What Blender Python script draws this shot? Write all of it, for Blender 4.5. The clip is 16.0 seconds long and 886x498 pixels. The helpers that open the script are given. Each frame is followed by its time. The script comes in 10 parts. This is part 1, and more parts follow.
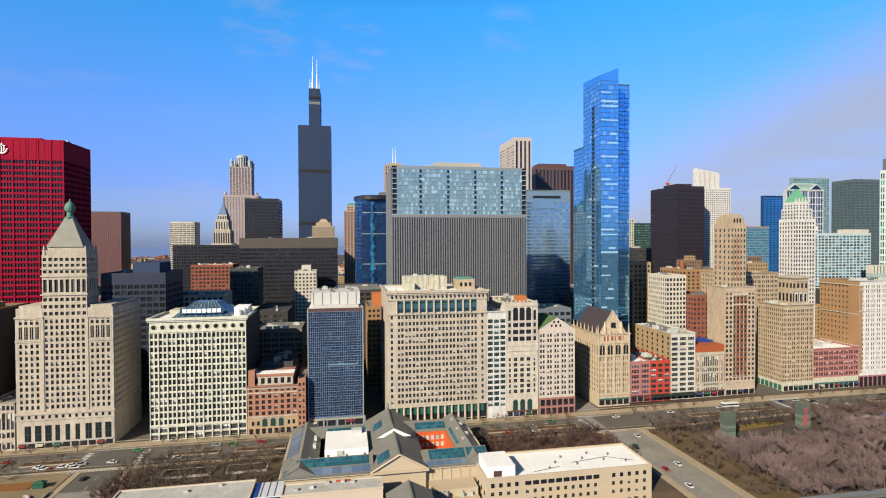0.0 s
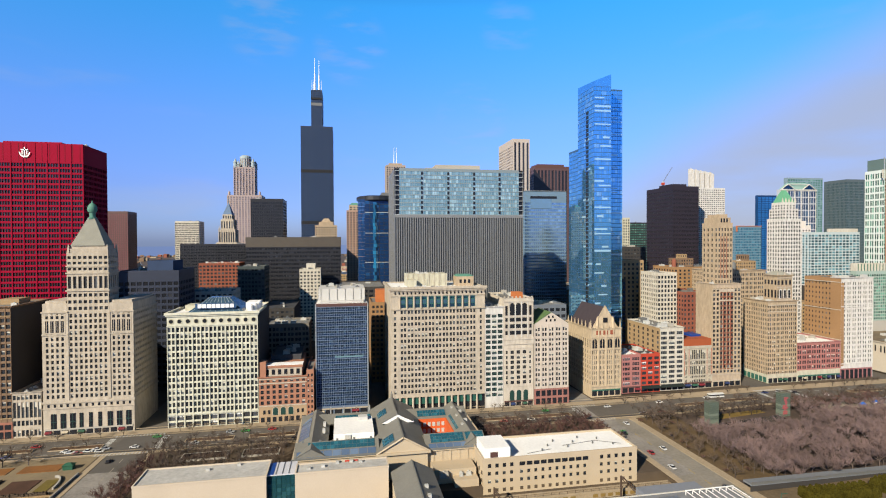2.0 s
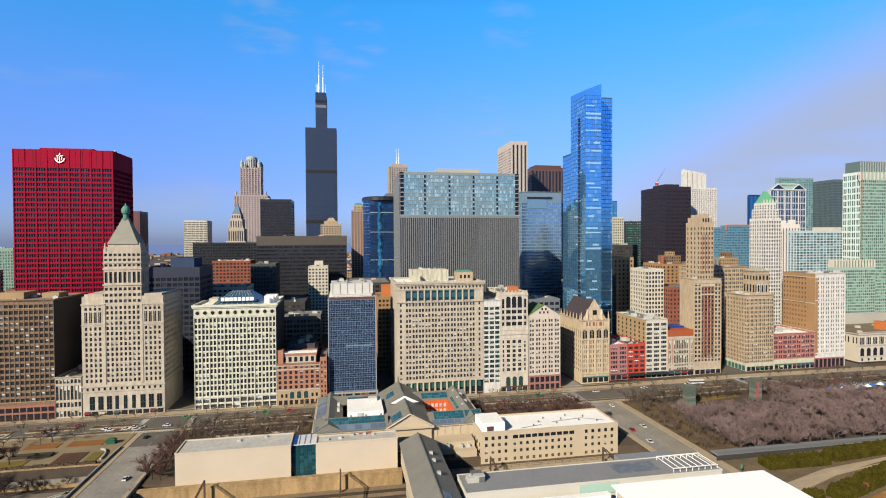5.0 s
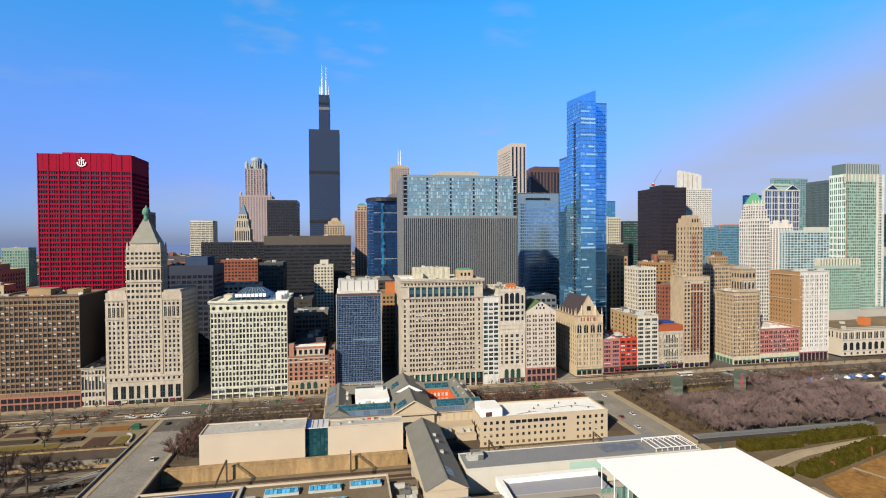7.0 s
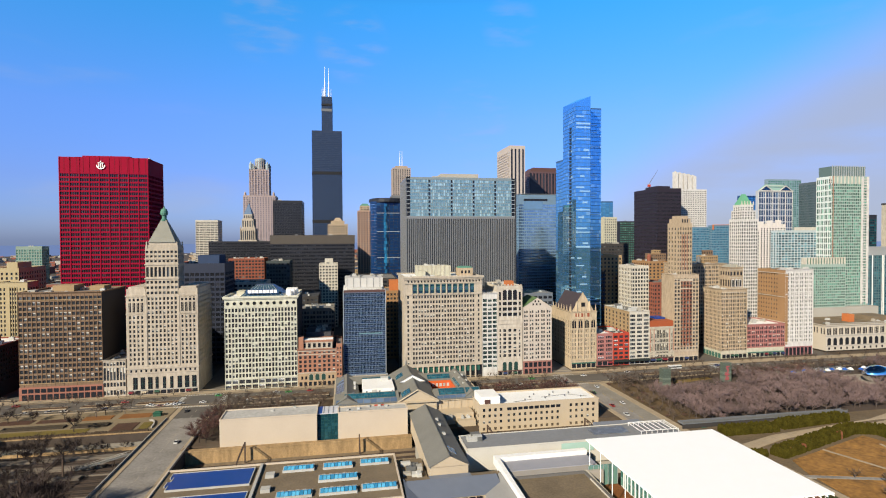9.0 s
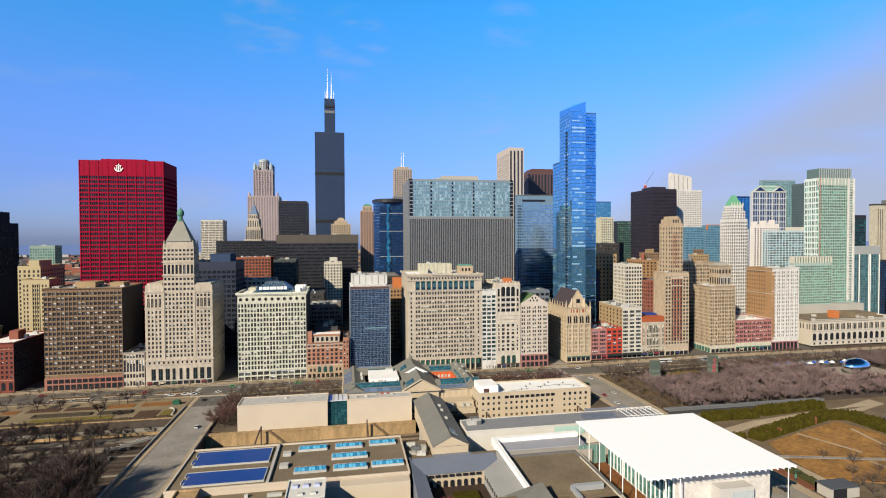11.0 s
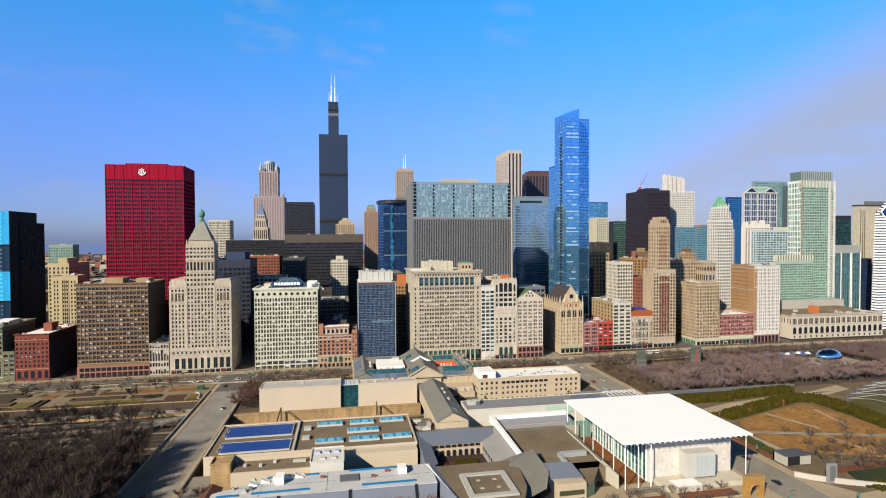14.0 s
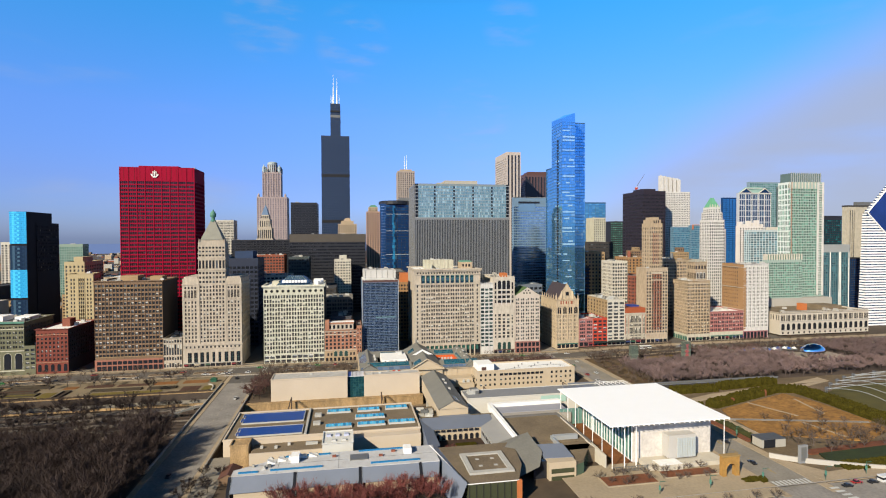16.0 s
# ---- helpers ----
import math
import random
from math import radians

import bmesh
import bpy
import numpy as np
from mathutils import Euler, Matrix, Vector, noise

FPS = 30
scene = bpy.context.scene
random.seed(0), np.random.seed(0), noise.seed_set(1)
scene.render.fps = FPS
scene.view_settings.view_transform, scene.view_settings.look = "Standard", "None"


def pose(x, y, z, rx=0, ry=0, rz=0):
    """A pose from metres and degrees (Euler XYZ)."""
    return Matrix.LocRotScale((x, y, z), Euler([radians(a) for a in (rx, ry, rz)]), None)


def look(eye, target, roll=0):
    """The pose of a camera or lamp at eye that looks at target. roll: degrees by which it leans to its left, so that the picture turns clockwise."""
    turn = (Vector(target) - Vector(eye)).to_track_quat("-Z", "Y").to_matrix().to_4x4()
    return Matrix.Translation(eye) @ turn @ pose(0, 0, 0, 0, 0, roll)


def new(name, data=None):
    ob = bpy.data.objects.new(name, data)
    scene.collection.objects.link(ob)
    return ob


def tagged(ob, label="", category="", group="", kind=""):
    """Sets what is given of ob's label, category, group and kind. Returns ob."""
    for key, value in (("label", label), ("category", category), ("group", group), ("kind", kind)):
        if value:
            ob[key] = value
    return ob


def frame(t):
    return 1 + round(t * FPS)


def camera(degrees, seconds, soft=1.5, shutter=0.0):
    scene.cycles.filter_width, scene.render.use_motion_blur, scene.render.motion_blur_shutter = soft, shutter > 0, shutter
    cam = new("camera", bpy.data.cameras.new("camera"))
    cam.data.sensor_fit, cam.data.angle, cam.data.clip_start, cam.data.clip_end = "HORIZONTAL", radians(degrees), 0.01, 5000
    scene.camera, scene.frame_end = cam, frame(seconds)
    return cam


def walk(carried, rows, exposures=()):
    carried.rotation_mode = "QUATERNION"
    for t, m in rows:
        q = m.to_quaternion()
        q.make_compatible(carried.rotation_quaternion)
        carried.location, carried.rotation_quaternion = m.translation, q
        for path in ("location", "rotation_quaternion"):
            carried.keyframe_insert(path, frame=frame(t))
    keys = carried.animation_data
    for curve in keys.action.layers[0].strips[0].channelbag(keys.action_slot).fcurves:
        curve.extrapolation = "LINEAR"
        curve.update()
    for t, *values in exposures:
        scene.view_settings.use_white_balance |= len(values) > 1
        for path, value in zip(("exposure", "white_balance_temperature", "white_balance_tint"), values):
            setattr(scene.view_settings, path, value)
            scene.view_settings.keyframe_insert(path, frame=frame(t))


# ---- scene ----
cam = camera(80.0, 16.0, soft=1.1)
METRES, EYE, TILT, LEAN, TURN, LONG = 146.8, 113.5, 0.0, 0.0, -10.6, 1.131
ROWS = [
    (0.0, 0.0, 0.0, 0.0, -0.0, -0.93, 0.22),
    (0.5, 0.0006, -0.0264, -0.0002, 0.02, -0.96, 0.23),
    (1.0, -0.0, -0.0535, 0.0, 0.01, -1.0, 0.23),
    (1.5, -0.0003, -0.082, 0.0003, 0.02, -1.03, 0.25),
    (2.0, -0.0011, -0.1109, -0.0001, 0.02, -1.05, 0.24),
    (2.5, -0.0018, -0.1406, -0.0001, 0.03, -1.08, 0.24),
    (3.0, -0.0023, -0.171, 0.0001, 0.04, -1.12, 0.25),
    (3.5, -0.0031, -0.2017, -0.0002, 0.07, -1.16, 0.27),
    (4.0, -0.0038, -0.2331, 0.0009, 0.08, -1.21, 0.28),
    (6.5, -0.0081, -0.3942, 0.0001, 0.2, -1.26, 0.32),
    (7.0, -0.0096, -0.4261, 0.0002, 0.21, -1.28, 0.32),
    (7.5, -0.0115, -0.4582, -0.0004, 0.21, -1.29, 0.31),
    (8.0, -0.0124, -0.4903, -0.0011, 0.23, -1.29, 0.31),
    (8.5, -0.0144, -0.5224, 0.0004, 0.22, -1.33, 0.29),
    (9.0, -0.0164, -0.5546, -0.0002, 0.22, -1.34, 0.27),
    (11.5, -0.0239, -0.7176, -0.003, 0.26, -1.37, 0.25),
    (12.0, -0.0249, -0.7501, -0.0033, 0.27, -1.37, 0.25),
    (12.5, -0.0262, -0.7821, -0.0038, 0.28, -1.38, 0.25),
    (13.0, -0.0281, -0.814, -0.0045, 0.28, -1.38, 0.25),
    (13.5, -0.03, -0.8458, -0.0052, 0.28, -1.38, 0.25),
    (14.0, -0.0316, -0.8777, -0.0058, 0.29, -1.39, 0.24),
    (14.5, -0.0331, -0.9093, -0.0064, 0.3, -1.41, 0.24),
    (15.0, -0.0345, -0.9404, -0.0072, 0.3, -1.4, 0.24),
    (15.5, -0.0356, -0.9688, -0.0074, 0.3, -1.41, 0.24),
    (16.0, -0.0364, -0.999, -0.0081, 0.29, -1.4, 0.24),
]
walk(cam, [(t, pose(0, 0, EYE, TILT, LEAN, TURN) @ pose(METRES * x, METRES * LONG * y, METRES * z, 90 + pitch / LONG, roll, yaw / LONG)) for t, x, y, z, yaw, pitch, roll in ROWS], exposures=[(0.0, 0.76), (16.0, 0.71)])

# ---- world, sun ----
SUN_EL, SUN_AZ = radians(30), radians(225)
world = bpy.data.worlds.new("sky")
scene.world = world
world.use_nodes = True
wn, wl = world.node_tree.nodes, world.node_tree.links
wn.clear()


def w_math(op, a, b=None, clamp=False):
    n = wn.new("ShaderNodeMath")
    n.operation, n.use_clamp = op, clamp
    for i, v in enumerate((a, b)):
        if v is None:
            continue
        if isinstance(v, (int, float)):
            n.inputs[i].default_value = v
        else:
            wl.new(v, n.inputs[i])
    return n.outputs[0]


def w_step(v, a, b):
    n = wn.new("ShaderNodeMapRange")
    n.interpolation_type = "SMOOTHSTEP"
    wl.new(v, n.inputs["Value"])
    n.inputs["From Min"].default_value, n.inputs["From Max"].default_value = a, b
    return n.outputs["Result"]


w_out = wn.new("ShaderNodeOutputWorld")
w_sky = wn.new("ShaderNodeTexSky")
w_sky.sky_type, w_sky.sun_disc = "NISHITA", False
w_sky.sun_elevation, w_sky.sun_rotation = SUN_EL, SUN_AZ
w_sky.altitude, w_sky.air_density, w_sky.dust_density, w_sky.ozone_density = 100, 1.0, 0.6, 2.5
w_bg = wn.new("ShaderNodeBackground")
w_bg.inputs["Strength"].default_value = 0.0767
w_co = wn.new("ShaderNodeTexCoord")
w_sep = wn.new("ShaderNodeSeparateXYZ")
wl.new(w_co.outputs["Generated"], w_sep.inputs[0])
# colour of clear air by height above the horizon
w_ramp = wn.new("ShaderNodeValToRGB")
stops = [(0.0, (0.225, 0.295, 0.61)), (0.10, (0.27, 0.34, 0.66)), (0.21, (0.305, 0.465, 0.81)), (0.40, (0.155, 0.69, 1.0)), (0.56, (0.035, 0.12, 0.19)), (1.0, (0.02, 0.045, 0.07))]
el = w_ramp.color_ramp.elements
el[0].position, el[0].color = stops[0][0], (*stops[0][1], 1)
el[1].position, el[1].color = stops[-1][0], (*stops[-1][1], 1)
for p_, c_ in stops[1:-1]:
    el.new(p_).color = (*c_, 1)
wl.new(w_sep.outputs["Z"], w_ramp.inputs["Fac"])
w_tint = wn.new("ShaderNodeVectorMath")
w_tint.operation = "MULTIPLY"
wl.new(w_sky.outputs["Color"], w_tint.inputs[0])
wl.new(w_ramp.outputs["Color"], w_tint.inputs[1])
w_gain = wn.new("ShaderNodeVectorMath")
w_gain.operation = "SCALE"
w_gain.inputs["Scale"].default_value = 2.0
wl.new(w_tint.outputs["Vector"], w_gain.inputs[0])
# one thin bank of cloud low in the north-west, and faint wisps
w_map = wn.new("ShaderNodeMapping")
w_map.inputs["Scale"].default_value = (1.5, 1.5, 6.0)
w_map.inputs["Rotation"].default_value = (0.0, radians(-16), 0.0)
w_noise = wn.new("ShaderNodeTexNoise")
w_noise.inputs["Scale"].default_value, w_noise.inputs["Detail"].default_value = 1.8, 6.0
wl.new(w_co.outputs["Generated"], w_map.inputs["Vector"])
wl.new(w_map.outputs["Vector"], w_noise.inputs["Vector"])
w_line = w_math("SUBTRACT", w_math("SUBTRACT", w_math("MULTIPLY", w_sep.outputs["X"], 0.72), 0.26), w_sep.outputs["Z"])
w_bank = w_math("MULTIPLY", w_step(w_line, -0.10, 0.09), w_step(w_sep.outputs["X"], 0.30, 0.56))
w_bank = w_math("MULTIPLY", w_math("MULTIPLY", w_bank, w_step(w_sep.outputs["Y"], 0.05, 0.4)), w_step(w_noise.outputs["Fac"], -0.1, 0.5))
w_wisp = w_math("MULTIPLY", w_step(w_noise.outputs["Fac"], 0.56, 0.80), 0.32)
w_fine = wn.new("ShaderNodeTexNoise")
w_fine.inputs["Scale"].default_value, w_fine.inputs["Detail"].default_value = 9.0, 6.0
wl.new(w_map.outputs["Vector"], w_fine.inputs["Vector"])
for d_, c_ in zip(((0.014, 0.942, 0.337), (-0.13, 0.924, 0.361), (0.283, 0.886, 0.367), (0.233, 0.947, 0.223)), (0.9988, 0.9986, 0.9991, 0.9985)):
    # a small thin wisp high in the sky
    w_dot = wn.new("ShaderNodeVectorMath")
    w_dot.operation = "DOT_PRODUCT"
    w_dot.inputs[1].default_value = d_
    wl.new(w_co.outputs["Generated"], w_dot.inputs[0])
    w_blob = w_math("MULTIPLY", w_step(w_dot.outputs["Value"], c_ - 0.0008, 1.0), w_step(w_fine.outputs["Fac"], 0.42, 0.72))
    w_wisp = w_math("MAXIMUM", w_wisp, w_math("MULTIPLY", w_blob, 0.22))
w_fac = w_math("MAXIMUM", w_math("MULTIPLY", w_bank, 0.85), w_wisp, True)
w_mix = wn.new("ShaderNodeMixRGB")
w_mix.inputs["Color2"].default_value = (3.45, 3.75, 4.6, 1)
wl.new(w_gain.outputs["Vector"], w_mix.inputs["Color1"])
wl.new(w_fac, w_mix.inputs["Fac"])
wl.new(w_mix.outputs["Color"], w_bg.inputs["Color"])
wl.new(w_bg.outputs["Background"], w_out.inputs["Surface"])

sun = new("sun", bpy.data.lights.new("sun", "SUN"))
sun.data.energy, sun.data.angle, sun.data.color = 5.7, radians(0.5), (1.0, 0.893, 0.712)
sun.matrix_world = look((0, 0, 0), (math.cos(SUN_EL) * 0.70, math.cos(SUN_EL) * 0.714, -math.sin(SUN_EL)))


# ---- materials ----
PALENESS = 0.60


def nodes_of(name):
    m = bpy.data.materials.new(name)
    m.use_nodes = True
    nt = m.node_tree
    return m, nt.nodes, nt.links, nt.nodes["Principled BSDF"]


def surface(name, color, rough=0.85, var=0.18, scale=0.12, fine=2.5, bump=0.05, metal=0.0, per="none", spec=0.3, streak=0.0):
    """A plain solid surface with variation at two scales; per: "object" or "island" varies piece by piece."""
    m, n, l, p = nodes_of(name)
    geo = n.new("ShaderNodeNewGeometry")
    big, small = n.new("ShaderNodeTexNoise"), n.new("ShaderNodeTexNoise")
    big.inputs["Scale"].default_value, big.inputs["Detail"].default_value = scale, 4
    small.inputs["Scale"].default_value, small.inputs["Detail"].default_value = fine, 3
    if streak:
        mp = n.new("ShaderNodeMapping")
        mp.inputs["Scale"].default_value = (1, 1, 1 - streak)
        l.new(geo.outputs["Position"], mp.inputs["Vector"])
        l.new(mp.outputs["Vector"], big.inputs["Vector"])
    else:
        l.new(geo.outputs["Position"], big.inputs["Vector"])
    l.new(geo.outputs["Position"], small.inputs["Vector"])
    add = n.new("ShaderNodeMath")
    add.operation = "ADD"
    l.new(big.outputs["Fac"], add.inputs[0])
    l.new(small.outputs["Fac"], add.inputs[1])
    last = add
    if per != "none":
        src = n.new("ShaderNodeObjectInfo") if per == "object" else geo
        mul = n.new("ShaderNodeMath")
        mul.operation, mul.inputs[1].default_value = "MULTIPLY_ADD", 0.8
        l.new(src.outputs["Random" if per == "object" else "Random Per Island"], mul.inputs[0])
        l.new(add.outputs[0], mul.inputs[2])
        sub = n.new("ShaderNodeMath")
        sub.operation, sub.inputs[1].default_value = "SUBTRACT", 0.4
        l.new(mul.outputs[0], sub.inputs[0])
        last = sub
    rng = n.new("ShaderNodeMapRange")
    rng.inputs["From Min"].default_value, rng.inputs["From Max"].default_value = 0.5, 1.5
    rng.inputs["To Min"].default_value, rng.inputs["To Max"].default_value = 1 - var, 1 + var
    l.new(last.outputs[0], rng.inputs["Value"])
    mixc = n.new("ShaderNodeVectorMath")
    mixc.operation = "SCALE"
    mixc.inputs[0].default_value = color if metal > 0.3 else [c * PALENESS for c in color]
    l.new(rng.outputs["Result"], mixc.inputs["Scale"])
    l.new(mixc.outputs["Vector"], p.inputs["Base Color"])
    p.inputs["Roughness"].default_value, p.inputs["Metallic"].default_value = rough, metal
    p.inputs["Specular IOR Level"].default_value = spec
    if streak:
        mid, mp2 = n.new("ShaderNodeTexNoise"), n.new("ShaderNodeMapping")
        mid.inputs["Scale"].default_value, mid.inputs["Detail"].default_value = 0.55, 5
        mp2.inputs["Scale"].default_value = (1, 1, 0.35)
        l.new(geo.outputs["Position"], mp2.inputs["Vector"])
        l.new(mp2.outputs["Vector"], mid.inputs["Vector"])
        wr = n.new("ShaderNodeMapRange")
        wr.inputs["From Min"].default_value, wr.inputs["From Max"].default_value = 0.35, 0.65
        wr.inputs["To Min"].default_value, wr.inputs["To Max"].default_value = 0.84, 1.08
        l.new(mid.outputs["Fac"], wr.inputs["Value"])
        mc2 = n.new("ShaderNodeVectorMath")
        mc2.operation = "SCALE"
        l.new(mixc.outputs["Vector"], mc2.inputs[0])
        l.new(wr.outputs["Result"], mc2.inputs["Scale"])
        l.new(mc2.outputs["Vector"], p.inputs["Base Color"])
    if bump:
        b = n.new("ShaderNodeBump")
        b.inputs["Strength"].default_value, b.inputs["Distance"].default_value = 0.4, bump
        l.new(small.outputs["Fac"], b.inputs["Height"])
        l.new(b.outputs["Normal"], p.inputs["Normal"])
    return m


def glazing(name, dark, light, share=0.25, rough=0.08, metal=0.0, per="island", spec=0.3, blind=None):
    """Window glass: each pane a little different, a share of them lighter; blind: colour of drawn blinds (panes that are objects)."""
    m, n, l, p = nodes_of(name)
    src = n.new("ShaderNodeObjectInfo") if per == "object" else n.new("ShaderNodeNewGeometry")
    out = src.outputs["Random" if per == "object" else "Random Per Island"]
    ramp = n.new("ShaderNodeValToRGB")
    e = ramp.color_ramp.elements
    e[0].position, e[0].color = 0.0, (*dark, 1)
    e[1].position, e[1].color = 1.0, (*light, 1)
    mid = e.new(max(0.02, 1 - share))
    mid.color = (*[d * 0.8 + g * 0.2 for d, g in zip(dark, light)], 1)
    l.new(out, ramp.inputs["Fac"])
    last = ramp.outputs["Color"]
    p.inputs["Roughness"].default_value = rough
    if blind:
        co = n.new("ShaderNodeTexCoord")
        sep = n.new("ShaderNodeSeparateXYZ")
        l.new(co.outputs["Object"], sep.inputs[0])
        edge = n.new("ShaderNodeMath")
        edge.operation, edge.inputs[1].default_value, edge.inputs[2].default_value = "MULTIPLY_ADD", 1.5, -0.95
        l.new(out, edge.inputs[0])
        add = n.new("ShaderNodeMath")
        add.operation = "ADD"
        l.new(edge.outputs[0], add.inputs[0])
        l.new(sep.outputs["Z"], add.inputs[1])
        gt = n.new("ShaderNodeMath")
        gt.operation, gt.inputs[1].default_value = "GREATER_THAN", 1.0
        l.new(add.outputs[0], gt.inputs[0])
        mx = n.new("ShaderNodeMixRGB")
        mx.inputs["Color2"].default_value = (*blind, 1)
        l.new(gt.outputs[0], mx.inputs["Fac"])
        l.new(last, mx.inputs["Color1"])
        last = mx.outputs["Color"]
        rr = n.new("ShaderNodeMath")
        rr.operation, rr.inputs[1].default_value, rr.inputs[2].default_value = "MULTIPLY_ADD", 0.5, rough
        l.new(gt.outputs[0], rr.inputs[0])
        l.new(rr.outputs[0], p.inputs["Roughness"])
    l.new(last, p.inputs["Base Color"])
    p.inputs["Metallic"].default_value, p.inputs["Specular IOR Level"].default_value = metal, spec
    return m


LIME = surface("limestone", (0.535, 0.458, 0.357), var=0.24, scale=0.06, streak=0.8)
CREAM = surface("cream terracotta", (0.58, 0.545, 0.41), var=0.14, scale=0.08, streak=0.8)
TAN = surface("tan stone", (0.48, 0.365, 0.24), var=0.24, scale=0.06, streak=0.8)
BUFF = surface("buff brick", (0.40, 0.27, 0.14), var=0.2, scale=0.1)
BROWNB = surface("brown brick", (0.235, 0.148, 0.088), var=0.25, scale=0.1)
ORANGEB = surface("orange brown brick", (0.36, 0.205, 0.095), var=0.2, scale=0.06)
REDB = surface("red brick", (0.28, 0.09, 0.055), var=0.25, scale=0.1)
SALMON = surface("salmon brick", (0.42, 0.195, 0.12), var=0.18, scale=0.1)
PINK = surface("pink terracotta", (0.42, 0.175, 0.155), var=0.15, scale=0.1)
SCARLET = surface("scarlet paint", (0.50, 0.06, 0.03), var=0.12, scale=0.2)
WHITE = surface("white terracotta", (0.65, 0.60, 0.50), var=0.13, scale=0.08, streak=0.8)
PALEPINK = surface("pale pink granite", (0.62, 0.54, 0.455), var=0.16, scale=0.08)
GREENSTONE = surface("grey green stone", (0.17, 0.165, 0.10), var=0.2, scale=0.1)
# near-black: shade of north side walls put into the brick colour
DARKSIDE = surface("dark and shaded brick", (0.05, 0.045, 0.042), var=0.25, scale=0.05)
REDSTEEL = surface("red painted steel", (0.34, 0.004, 0.030), rough=0.7, var=0.1, scale=0.05, bump=0, spec=0.06)
BLACKSTEEL = surface("black painted steel", (0.026, 0.026, 0.03), rough=0.4, var=0.2, scale=0.03, bump=0)
BRONZESTEEL = surface("dark bronze steel", (0.03, 0.022, 0.03), rough=0.5, var=0.15, scale=0.03, bump=0)
GREYALU = surface("grey aluminium", (0.21, 0.21, 0.20), rough=0.45, var=0.1, scale=0.05, metal=0.3, bump=0)
PALEALU = surface("pale aluminium", (0.50, 0.52, 0.52), rough=0.4, var=0.08, scale=0.05, metal=0.3, bump=0)
CONCRETE = surface("pale concrete", (0.45, 0.42, 0.36), var=0.15, scale=0.05)
BRIGHT = surface("bright white terracotta", (0.70, 0.67, 0.62), var=0.12, scale=0.08, streak=0.7)
WARMCONC = surface("warm concrete", (0.52, 0.465, 0.36), var=0.18, scale=0.05, streak=0.7)
PINKGRAN = surface("pink grey granite", (0.42, 0.33, 0.31), rough=0.5, var=0.1, scale=0.04)
BROWNGRAN = surface("brown granite", (0.12, 0.06, 0.05), rough=0.5, var=0.15, scale=0.04)
ROOFGREY = surface("grey roof gravel", (0.22, 0.21, 0.19), var=0.35, scale=0.08, fine=1.2)
ROOFDARK = surface("dark roof felt", (0.06, 0.06, 0.065), var=0.4, scale=0.08, fine=1.0)
ROOFWHITE = surface("white roof membrane", (0.98, 0.96, 0.92), var=0.12, scale=0.1, fine=0.8)
ROOFBROWN = surface("brown gravel roof", (0.205, 0.155, 0.098), var=0.4, scale=0.08, fine=1.2)
SLATE = surface("dark slate", (0.06, 0.045, 0.05), var=0.2, scale=0.3, rough=0.7)
COPPER = surface("green copper", (0.10, 0.26, 0.19), var=0.25, scale=0.3, rough=0.7)
TILEGREEN = surface("green roof tiles", (0.10, 0.17, 0.06), var=0.25, scale=0.3, rough=0.8)
LEAD = surface("grey lead roof", (0.20, 0.21, 0.21), var=0.2, scale=0.15, rough=0.6, metal=0.2)
STONEROOF = surface("pale stone roof", (0.34, 0.33, 0.27), var=0.2, scale=0.2)
UNITMETAL = surface("painted plant metal", (0.55, 0.54, 0.50), var=0.2, scale=0.4, rough=0.6, per="object")
WHITESTEEL = surface("white painted steel", (1.05, 1.03, 0.99), var=0.04, scale=0.2, rough=0.5, bump=0)
MARBLE = surface("pale limestone slabs", (0.62, 0.56, 0.45), var=0.15, scale=0.25)
AISTONE = surface("warm museum limestone", (0.57, 0.46, 0.32), var=0.14, scale=0.08)
OLDSTONE = surface("stained retaining stone", (0.43, 0.285, 0.14), var=0.6, scale=0.25, streak=0.75)
GREENMET = surface("green bronze", (0.03, 0.13, 0.10), var=0.2, scale=0.4, rough=0.5)
BLUEROOF = surface("blue roof sheet", (0.012, 0.058, 0.29), var=0.12, scale=0.3, rough=0.35, bump=0)
AZURE = surface("azure skylight glass", (0.03, 0.22, 0.46), var=0.3, scale=0.8, rough=0.2, bump=0)
ORANGEP = surface("orange brick court", (0.70, 0.13, 0.03), var=0.2, scale=0.4)
RUST = surface("orange metal shed", (0.55, 0.17, 0.05), var=0.2, scale=0.4)

GLASS = glazing("window glass", (0.012, 0.014, 0.018), (0.10, 0.11, 0.12), share=0.2)
GLASSB = glazing("window glass with blinds", (0.012, 0.014, 0.018), (0.06, 0.07, 0.08), share=0.3, per="object", blind=(0.40, 0.38, 0.32))
GLASSW = glazing("office glass with white blinds", (0.014, 0.016, 0.02), (0.10, 0.11, 0.13), share=0.4, per="object", blind=(0.58, 0.58, 0.56))
GLASSBLACK = glazing("black tower glass", (0.010, 0.011, 0.014), (0.03, 0.032, 0.04), rough=0.15)
GLASSBLUE = glazing("blue curtain glass", (0.15, 0.50, 0.84), (0.55, 0.82, 0.95), share=0.16, rough=0.02, metal=0.92)
GLASSDEEP = glazing("deep blue glass", (0.01, 0.03, 0.09), (0.02, 0.08, 0.2), share=0.15, rough=0.08, metal=0.3)
GLASSPALE = glazing("pale blue glass", (0.12, 0.23, 0.28), (0.36, 0.52, 0.55), share=0.4, rough=0.1, metal=0.4)
GLASSGREEN = glazing("green condominium glass", (0.05, 0.14, 0.12), (0.16, 0.30, 0.25), share=0.3, rough=0.12, metal=0.25)
